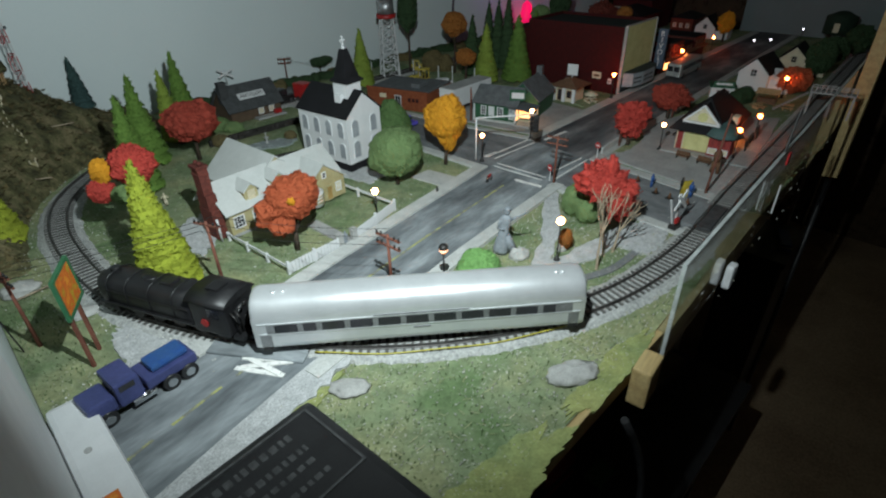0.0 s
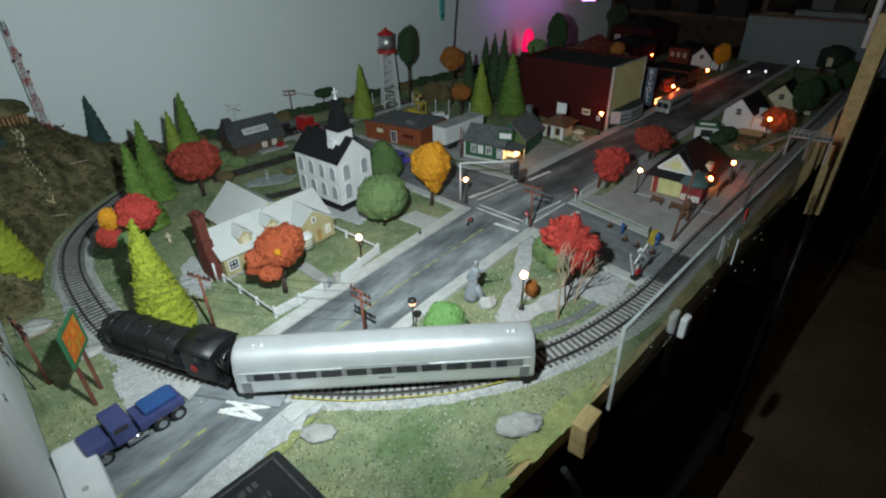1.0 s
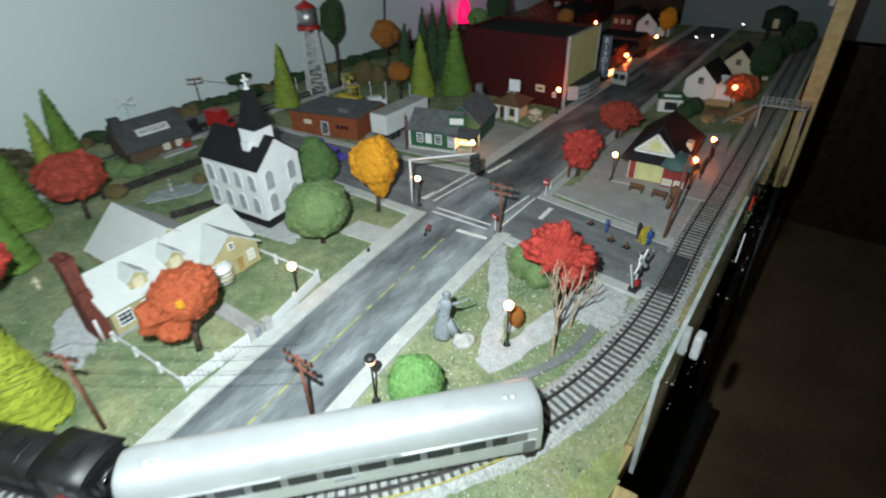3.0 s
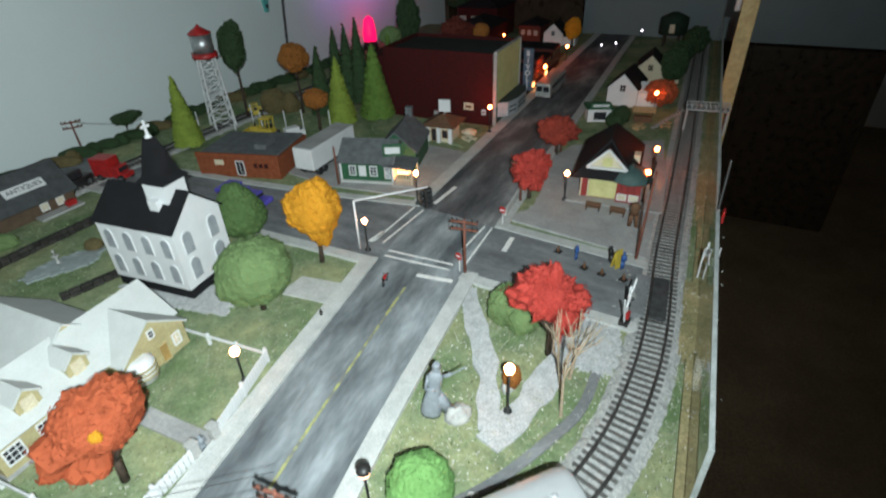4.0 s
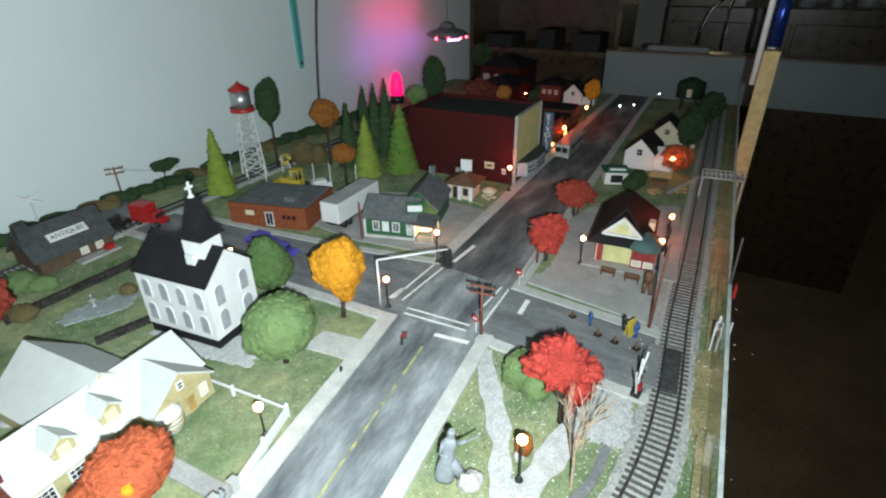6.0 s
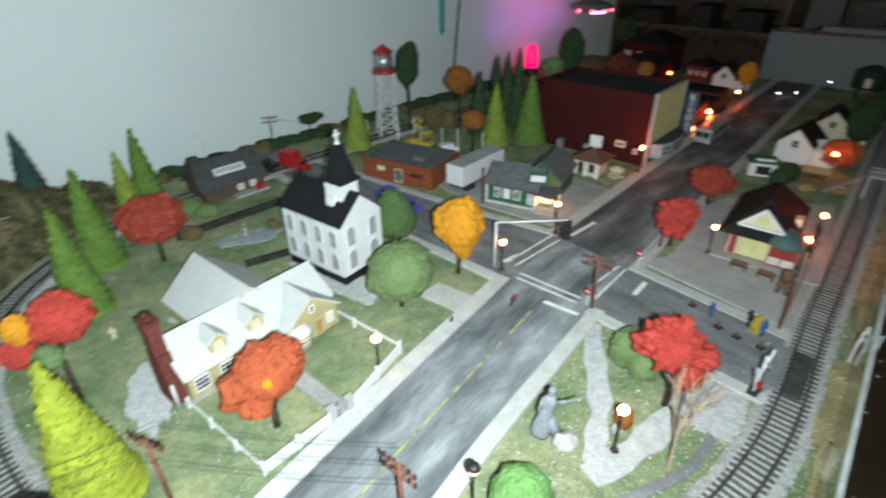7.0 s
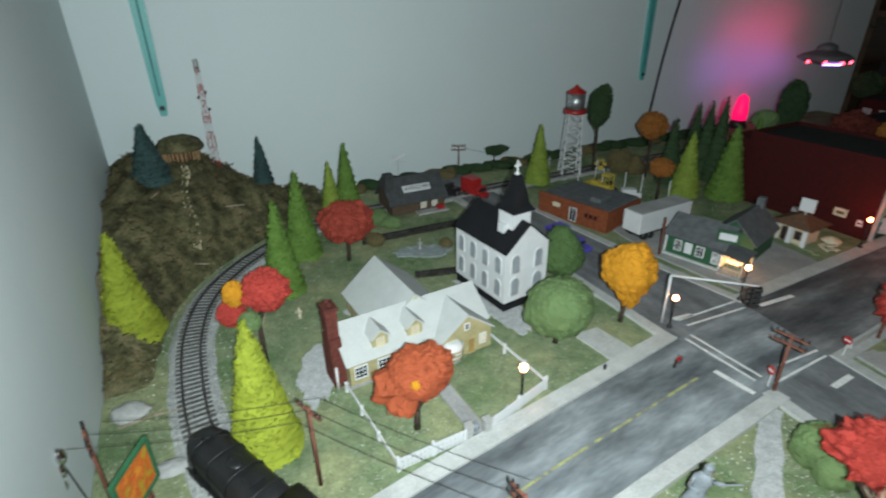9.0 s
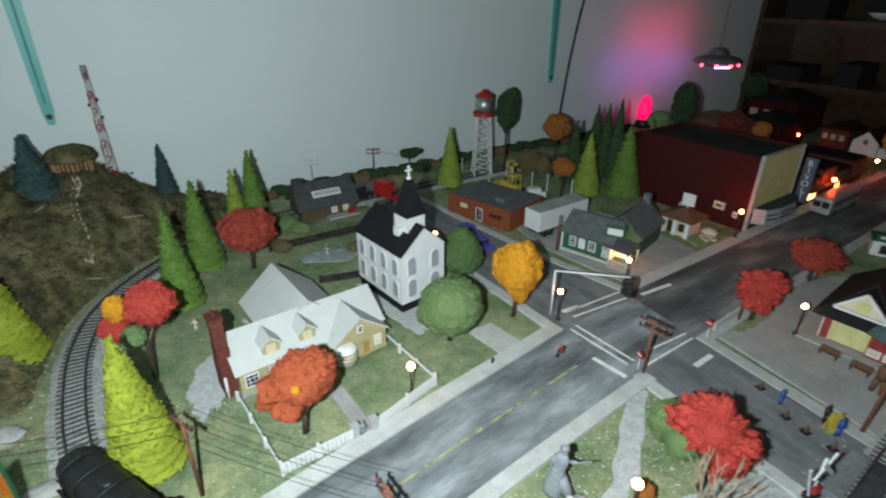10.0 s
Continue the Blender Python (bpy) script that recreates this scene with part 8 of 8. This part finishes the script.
# ---- far end of the room ----
for u, v, z in ((1.80, 0.50, 0.010), (1.83, 0.47, 0.010), (1.90, 0.42, 0.03), (1.70, 0.62, 0.02)):
    p = thing("lamp_bead", uv(u, v, 0), 0, "tiny lit lamp at the dark far end", "lamp", "far lamps")
    part("stem", Cy((0, 0, 0), (0, 0, z), 0.0008, n=6), IRON, p)
    part("bead", ball(bmesh.new(), (0, 0, z + 0.002), 0.002), WHITELED, p)
part_wall = thing("partition_panel", uv(2.0, 0.425, 0), ROOM, "pale blue-grey panel closing the far end of the table", "panel")
part("panel", Bx((0, -0.62, -0.0005), (0.010, 0.175, 0.120), 0.001), mat("blue_grey_panel", (0.15, 0.185, 0.19), 0.6, second=(0.13, 0.16, 0.165), size=0.1, mix=0.05, bump=0.0), part_wall)
part("ledge", Bx((-0.004, -0.62, 0.1202), (0.06, 0.175, 0.126), 0.001), DARKWOOD, part_wall)
stripbox = thing("flat_carton", uv(2.035, 0.41, 0.1262), ROOM, "dim grey flat carton lying on the panel ledge", "carton")
part("body", Bx((-0.02, -0.08, 0), (0.02, 0.08, 0.012), 0.001), mat("dim_grey_card", (0.20, 0.22, 0.22), 0.8), stripbox)
part("lid", Bx((-0.0206, -0.0806, 0.0085), (0.0206, 0.0806, 0.0128), 0.0008), mat("dim_grey_card", (0.20, 0.22, 0.22), 0.8), stripbox)
tank = thing("water_tank", uv(1.90, 0.345, 0), ROOM, "dark green trackside water tank on legs", "water tank")
part("tub", lathe(bmesh.new(), [(0.034, 0.030), (0.034, 0.068), (0.010, 0.080)], 16), mat("dark_green_tub", (0.02, 0.04, 0.025), 0.8), tank)
for a in range(4):
    part("leg", Cy((0.024 * math.cos(a * 1.571 + 0.8), 0.024 * math.sin(a * 1.571 + 0.8), 0), (0.024 * math.cos(a * 1.571 + 0.8), 0.024 * math.sin(a * 1.571 + 0.8), 0.0298), 0.003, n=7), BARK, tank)
part("gauge_board", Bx((-0.036, -0.006, 0.036), (-0.034, 0.006, 0.056)), CREAM, tank)
for u, v, w, d, h, nm, m, lab in ((1.72, 0.80, 0.12, 0.10, 0.085, "mill_building", BRICKD, "dark brick mill in the unlit distance"), (1.90, 0.86, 0.14, 0.12, 0.11, "depot_building", BRICKD, "dark grey depot in the unlit distance"), (1.86, 0.70, 0.08, 0.06, 0.06, "warehouse", BRICKM, "dark warehouse in the unlit distance")):
    b = thing(nm, uv(u, v, 0), ROOM, lab, "building", "far buildings")
    part("wall", Bx((-w / 2, -d / 2, 0), (w / 2, d / 2, h * 0.75)), m, b)
    hip(b, (-w / 2, -d / 2), (w / 2, d / 2), h * 0.752, h, BLACKROOF, 0.006, 0.4)
    for k in range(3):
        window(b, face(-w / 2, d / 2 - 0.006 - k * d * 0.3, h * 0.35, -90), d * 0.16, h * 0.2, CREAM, GLASSGREY)
for i, (u, v, h, c, m) in enumerate(((1.95, 0.98, 0.13, 0.035, L_DG), (1.66, 0.30, 0.06, 0.026, L_DG), (1.78, 0.28, 0.07, 0.03, L_DG))):
    p = uv(u, v)
    broadleaf((p.x, p.y), [(0, 0, h - c, c, c, c)], m, "dim tree at the unlit far end", 200 + i, 700, group=AT)
case = thing("bookcase", uv(2.14, 0.86, -0.85), ROOM, "dark stained bookcase at the end of the wall", "bookcase")
part("back", Bx((0.22, -0.26, 0.0), (0.235, 0.2595, 2.0)), DARKWOOD, case)
for y in (-0.26, 0.2445):
    part("side", Bx((0.0, y, 0.0), (0.2195, y + 0.015, 2.0)), DARKWOOD, case)
for z in (0.40, 0.78, 0.93, 1.10, 1.30, 1.6, 1.98):
    part("shelf_board", Bx((0.0, -0.2445, z), (0.2195, 0.244, z + 0.015)), DARKWOOD, case)
for i, (y, w, h, z) in enumerate(((-0.20, 0.09, 0.05, 0.945), (-0.05, 0.06, 0.06, 0.945), (0.10, 0.10, 0.04, 0.945), (-0.15, 0.14, 0.06, 1.115), (0.08, 0.11, 0.08, 1.115), (-0.2, 0.2, 0.1, 1.315))):
    bx_ = thing("carton", uv(2.15, 0.86 + y, -0.85 + z + 0.0002), ROOM, "dark cardboard carton on the dark bookcase", "carton", "cartons")
    part("body", Bx((0, 0, 0), (0.12, w, h), 0.002), mat("dim_carton", (0.03, 0.03, 0.028), 0.85), bx_)
dish = thing("white_dish", uv(2.17, 0.80, 0.265), ROOM, "white dish standing on the bookcase shelf", "dish")
part("bowl", lathe(bmesh.new(), [(0.012, 0.0002), (0.030, 0.010), (0.046, 0.022), (0.044, 0.022), (0.028, 0.012)], 20), WHITE, dish)
cab2 = thing("cabinet", uv(2.7, 0.2, -0.85), ROOM, "dark cabinet with a small lit sheet above", "cabinet")
part("body", Bx((0, -0.5, 0), (0.4, 0.35, 1.05), 0.004), DARKWOOD, cab2)
part("door", Bx((-0.012, -0.48, 0.05), (-0.0005, -0.08, 1.0), 0.003), DARKWOOD, cab2)
part("door", Bx((-0.012, -0.07, 0.05), (-0.0005, 0.33, 1.0), 0.003), DARKWOOD, cab2)
screen = thing("framed_sheet", uv(2.72, 0.42, 0.2005), ROOM, "pale yellow lit sheet in a dark frame", "picture")
part("frame", Bx((-0.004, -0.13, 0), (0.02, 0.13, 0.20), 0.002), DARKWOOD, screen)
part("sheet", Bx((-0.006, -0.10, 0.03), (-0.0042, 0.10, 0.17)), glow_mat("dim_lit_sheet", (0.85, 0.75, 0.35), 0.8), screen)

for i, (u, v, r, h) in enumerate(((2.76, 0.10, 0.030, 0.09), (2.78, 0.01, 0.022, 0.12), (2.80, -0.08, 0.035, 0.07), (2.77, -0.16, 0.02, 0.10), (2.84, -0.24, 0.03, 0.11))):
    jar = thing("jar", uv(u, v, 0.2002), 0, "dim glass jar on the dark cabinet", "jar", "jars")
    part("body", lathe(bmesh.new(), [(r * 0.9, 0), (r, 0.006), (r, h * 0.75), (r * 0.6, h * 0.88), (r * 0.6, h * 0.95)], 16), GLASSGREY, jar)
    part("lid", Cy((0, 0, h * 0.952), (0, 0, h * 1.04), r * 0.66, n=14), CHROME, jar, "metal lid")
lamp = thing("gooseneck_lamp", uv(2.30, 0.352, 0.0), ROOM, "chrome gooseneck lamp standing behind the panel", "lamp")
for k, pts in enumerate((((0.035, -0.86), (0.037, 0.10), (0.030, 0.16), (0.015, 0.205), (-0.023, 0.245)), ((-0.035, -0.86), (-0.035, 0.145), (-0.034, 0.211), (-0.047, 0.26), (-0.07, 0.28)))):
    part("neck", tube(bmesh.new(), [Vector((0.03 * k, y, z + 0.01)) for y, z in pts], 0.004, 8), CHROME, lamp)
part("head", lathe(bmesh.new(), [(0.010, 0.29), (0.014, 0.30), (0.03, 0.25), (0.032, 0.248)], 14, (0.0, -0.03, 0.0)), BLACK, lamp)

# ---- clutter on the shelf under the table edge ----
low = thing("lower_shelf", uv(0.80, 0.35, -0.46), ROOM, "black covered low shelf standing under the table", "shelf")
part("board", Bx((-0.30, -0.19, -0.012), (0.32, 0.20, 0.0), 0.001), BLACK, low)
for x in (-0.28, 0.29):
    for y in (-0.16, 0.17):
        part("leg", Bx((x, y, -0.39), (x + 0.015, y + 0.015, -0.0125)), IRON, low)
DULL = mat("dull_blue_card", (0.05, 0.12, 0.17), 0.7)
items = (("red_toy_engine", 0.70, 0.325, 0.075, 0.045, 0.05, mat("dull_red_plastic", (0.25, 0.015, 0.02), 0.5), "red and black toy engine on the shelf"), ("green_box", 0.745, 0.265, 0.045, 0.03, 0.03, mat("dull_green_plastic", (0.02, 0.10, 0.03), 0.6), "small green box on the shelf"), ("blue_yellow_box", 0.847, 0.342, 0.05, 0.026, 0.045, DULL, "flat blue box with a yellow band"), ("track_tray", 1.02, 0.310, 0.11, 0.07, 0.03, mat("dull_tan_card", (0.16, 0.13, 0.08), 0.9), "tan card tray holding spare track"))
for nm, u, v, lx, ly, h, m, lab in items:
    it = thing(nm, uv(u, v, -0.46), ROOM + random.uniform(-10, 10), lab, "box")
    part("body", Bx((-lx / 2, -ly / 2, 0.0002), (lx / 2, ly / 2, h), 0.004), m, it)
    part("band", Bx((-lx / 2 - 0.0006, -ly / 2 - 0.0006, h * 0.35), (lx / 2 + 0.0006, ly / 2 + 0.0006, h * 0.6)), YELLOWP if "yellow" in nm else BLACK, it)
crate = thing("storage_crate", uv(1.58, 0.285, -0.85), ROOM, "black storage crate standing under the table", "crate")
part("body", Bx((-0.10, -0.06, 0), (0.10, 0.06, 0.44), 0.004), BLACK, crate)
part("lid", Bx((-0.104, -0.064, 0.4402), (0.104, 0.064, 0.455), 0.003), BLACK, crate)
bk = thing("blue_box", uv(1.58, 0.255, -0.3948), ROOM + 20, "flat pale blue box on the storage crate", "box")
part("body", Bx((-0.04, -0.012, 0), (0.04, 0.012, 0.016), 0.001), BLUE2, bk)
part("band", Bx((-0.0405, -0.0125, 0.006), (0.0405, 0.0125, 0.010)), LOT, bk)
wood_b = thing("wood_offcut", uv(0.530, 0.168, -0.021), ROOM + 6, "raw pine offcut screwed under the table corner", "block")
part("block", Bx((-0.013, -0.007, 0), (0.013, 0.007, 0.034), 0.002), WOODRAW, wood_b)
sl = thing("track_offcut", uv(1.035, 0.310, -0.4295), ROOM, "spare track piece on a cream tray", "track piece")
for k in range(7):
    part("tie", Bx((-0.022 + k * 0.0066, -0.014, 0), (-0.0195 + k * 0.0066, 0.014, 0.002)), TIE, sl)
for y in (-0.0085, 0.0085):
    part("rail", Bx((-0.024, y - 0.0006, 0.0022), (0.024, y + 0.0006, 0.004)), RAIL, sl)
hook = thing("white_hook", uv(0.735, 0.1765, -0.022), ROOM, "white plastic bracket hung on the acrylic sheet", "hook")
part("body", Bx((-0.007, -0.004, -0.013), (0.007, 0.004, 0.013), 0.003), WHITE, hook)
part("slot", Bx((-0.003, -0.0052, -0.006), (0.003, -0.0042, 0.007)), BLACK, hook)
cab_ = bmesh.new()
tube(cab_, [uv(0.50 + 0.02 * math.sin(i / 21 * 9), 0.165 - 0.03 * math.sin(i / 21 * 3.1), -0.02 - 0.4 * i / 21) for i in range(22)], 0.003, 7)
tagged(link("cable", cab_, BLACK), "black power cable hanging below the table edge", "cable")

# ---- turf fibres and crumbs ----
rng = random.Random(77)
ROADS = [(LK, RK), (LF, RF), (CWN, CWF), (CEN, CEF)]


def inside(poly, x, y):
    c = False
    for i in range(len(poly)):
        (x1, y1), (x2, y2) = poly[i - 1], poly[i]
        if (y1 > y) != (y2 > y) and x < (x2 - x1) * (y - y1) / (y2 - y1) + x1:
            c = not c
    return c


KEEP = [[tuple(p) for p in offset(a, 0.014)] + [tuple(p) for p in offset(b, -0.014)][::-1] for a, b in ROADS[:2]] + [[tuple(p) for p in a] + [tuple(p) for p in b][::-1] for a, b in ROADS[2:]]
KEEP += [[(-0.143, 0.697), (-0.047, 0.820), (-0.14, 0.90), (-0.24, 0.77)], [(-0.047, 0.876), (-0.01, 0.93), (-0.085, 0.985), (-0.123, 0.93)], [(0.300, 0.920), (0.405, 0.795), (0.62, 1.07), (0.48, 1.10)]]
rail_pts = [p for p in fine_line[::4] if p.y < 1.1]
verts, faces, cverts, cfaces = [], [], [], []
for _ in range(26000):
    u, v = U0 + 0.003 + (0.95 * rng.random() ** 1.25), V0 + 0.004 + 0.86 * rng.random() ** 1.2
    p = uv(u, v)
    if any(inside(k, p.x, p.y) for k in KEEP):
        continue
    if min((p.x - q.x) ** 2 + (p.y - q.y) ** 2 for q in rail_pts) < 0.023 ** 2:
        continue
    h = rng.uniform(0.0006, 0.0020) * (1.2 if v < 0.42 else 1.0)
    a = rng.uniform(0, 6.283)
    s = Vector((math.cos(a), math.sin(a), 0)) * rng.uniform(0.0005, 0.0011)
    t = Vector((rng.uniform(-1, 1), rng.uniform(-1, 1), 0)) * h * 0.8
    i = len(verts)
    b = Vector((p.x, p.y, -0.0015))
    verts.extend([b - s, b + s, b + t + Vector((0, 0, h + 0.0012))])
    faces.append((i, i + 1, i + 2))
g = leaf_mesh("grass", verts, faces, leaf_mat("turf_fibres", (0.215, 0.265, 0.145), (0.125, 0.18, 0.085)))
tagged(g, "short green and straw turf fibres on the layout", "grass", kind="stuff")
for _ in range(9000):
    near = rng.random() < 0.6
    if near:
        u, v = U0 + 0.004 + 0.55 * rng.random(), V0 + 0.002 + 0.28 * rng.random()
        p = uv(u, v)
    elif rng.random() < 0.85:
        q = rng.choice(rail_pts)
        p = Vector((q.x + rng.gauss(0, 0.022), q.y + rng.gauss(0, 0.022), 0))
    else:
        near = True
        p = uv(U0 + 0.06 + 0.62 * rng.random(), V0 + 0.02 + 0.70 * rng.random())
        if any(inside(k, p.x, p.y) for k in KEEP[2:]):
            continue
    if any(inside(k, p.x, p.y) for k in KEEP[:2]) and rng.random() < 0.8:
        continue
    r = rng.uniform(0.0003, 0.0011)
    i = len(cverts)
    z = 0.0005 if near else 0.0018
    for d in ((1, 0, 0), (-0.5, 0.86, 0), (-0.5, -0.86, 0), (0, 0, 1.1)):
        cverts.append(Vector((p.x + d[0] * r * rng.uniform(0.6, 1.2), p.y + d[1] * r, z - 0.0006 + d[2] * r)))
    cfaces.extend([(i, i + 1, i + 3), (i + 1, i + 2, i + 3), (i + 2, i, i + 3)])
g = leaf_mesh("gravel_crumbs", cverts, cfaces, leaf_mat("pale_crumbs", (0.75, 0.74, 0.70), (0.34, 0.33, 0.28)))
tagged(g, "loose pale crumbs scattered over turf and ballast", "gravel", kind="stuff")
verts, faces = [], []
for _ in range(500):
    u, v = U0 + 0.006 + 0.6 * rng.random(), V0 + 0.004 + 0.20 * rng.random()
    p = uv(u, v)
    if any(inside(k, p.x, p.y) for k in KEEP):
        continue
    a, L = rng.uniform(0, 6.283), rng.uniform(0.003, 0.008)
    dv, s = Vector((math.cos(a), math.sin(a), rng.uniform(0.0, 0.35))) * L, Vector((-math.sin(a), math.cos(a), 0)) * 0.0002
    i = len(verts)
    b = Vector((p.x, p.y, 0.0002))
    verts.extend([b - s, b + s, b + dv + s, b + dv - s])
    faces.append((i, i + 1, i + 2, i + 3))
g = leaf_mesh("straw", verts, faces, leaf_mat("straw_fibres", (0.48, 0.45, 0.28), (0.25, 0.26, 0.12)))
tagged(g, "dry straw fibres lying on the foreground turf", "straw", kind="stuff")

# ---- ties, last ----
bm = Bx((-0.0013, -0.0142, 0.0014), (0.0013, 0.0142, 0.0034))
tie_mesh = bpy.data.meshes.new("tie")
bm.to_mesh(tie_mesh)
bm.free()
tie_mesh.materials.append(TIE)
tie_line = resample(line, 0.0066)
rest = bmesh.new()
for i in range(1, len(tie_line) - 1):
    p = tie_line[i]
    t = tie_line[i + 1] - tie_line[i - 1]
    a = math.degrees(math.atan2(t.y, t.x)) + random.uniform(-1.5, 1.5)
    if p.y < 0.98 and p.x < 0.60:
        ob = new("tie", tie_mesh)
        ob.parent = track
        ob.matrix_basis = pose(p.x, p.y, 0, 0, 0, a)
    else:
        box(rest, (-0.0013, -0.0142, 0.0014), (0.0013, 0.0142, 0.0034), pose(p.x, p.y, 0, 0, 0, a))
tagged(part("tie_stretch", rest, TIE, track), kind="stuff")
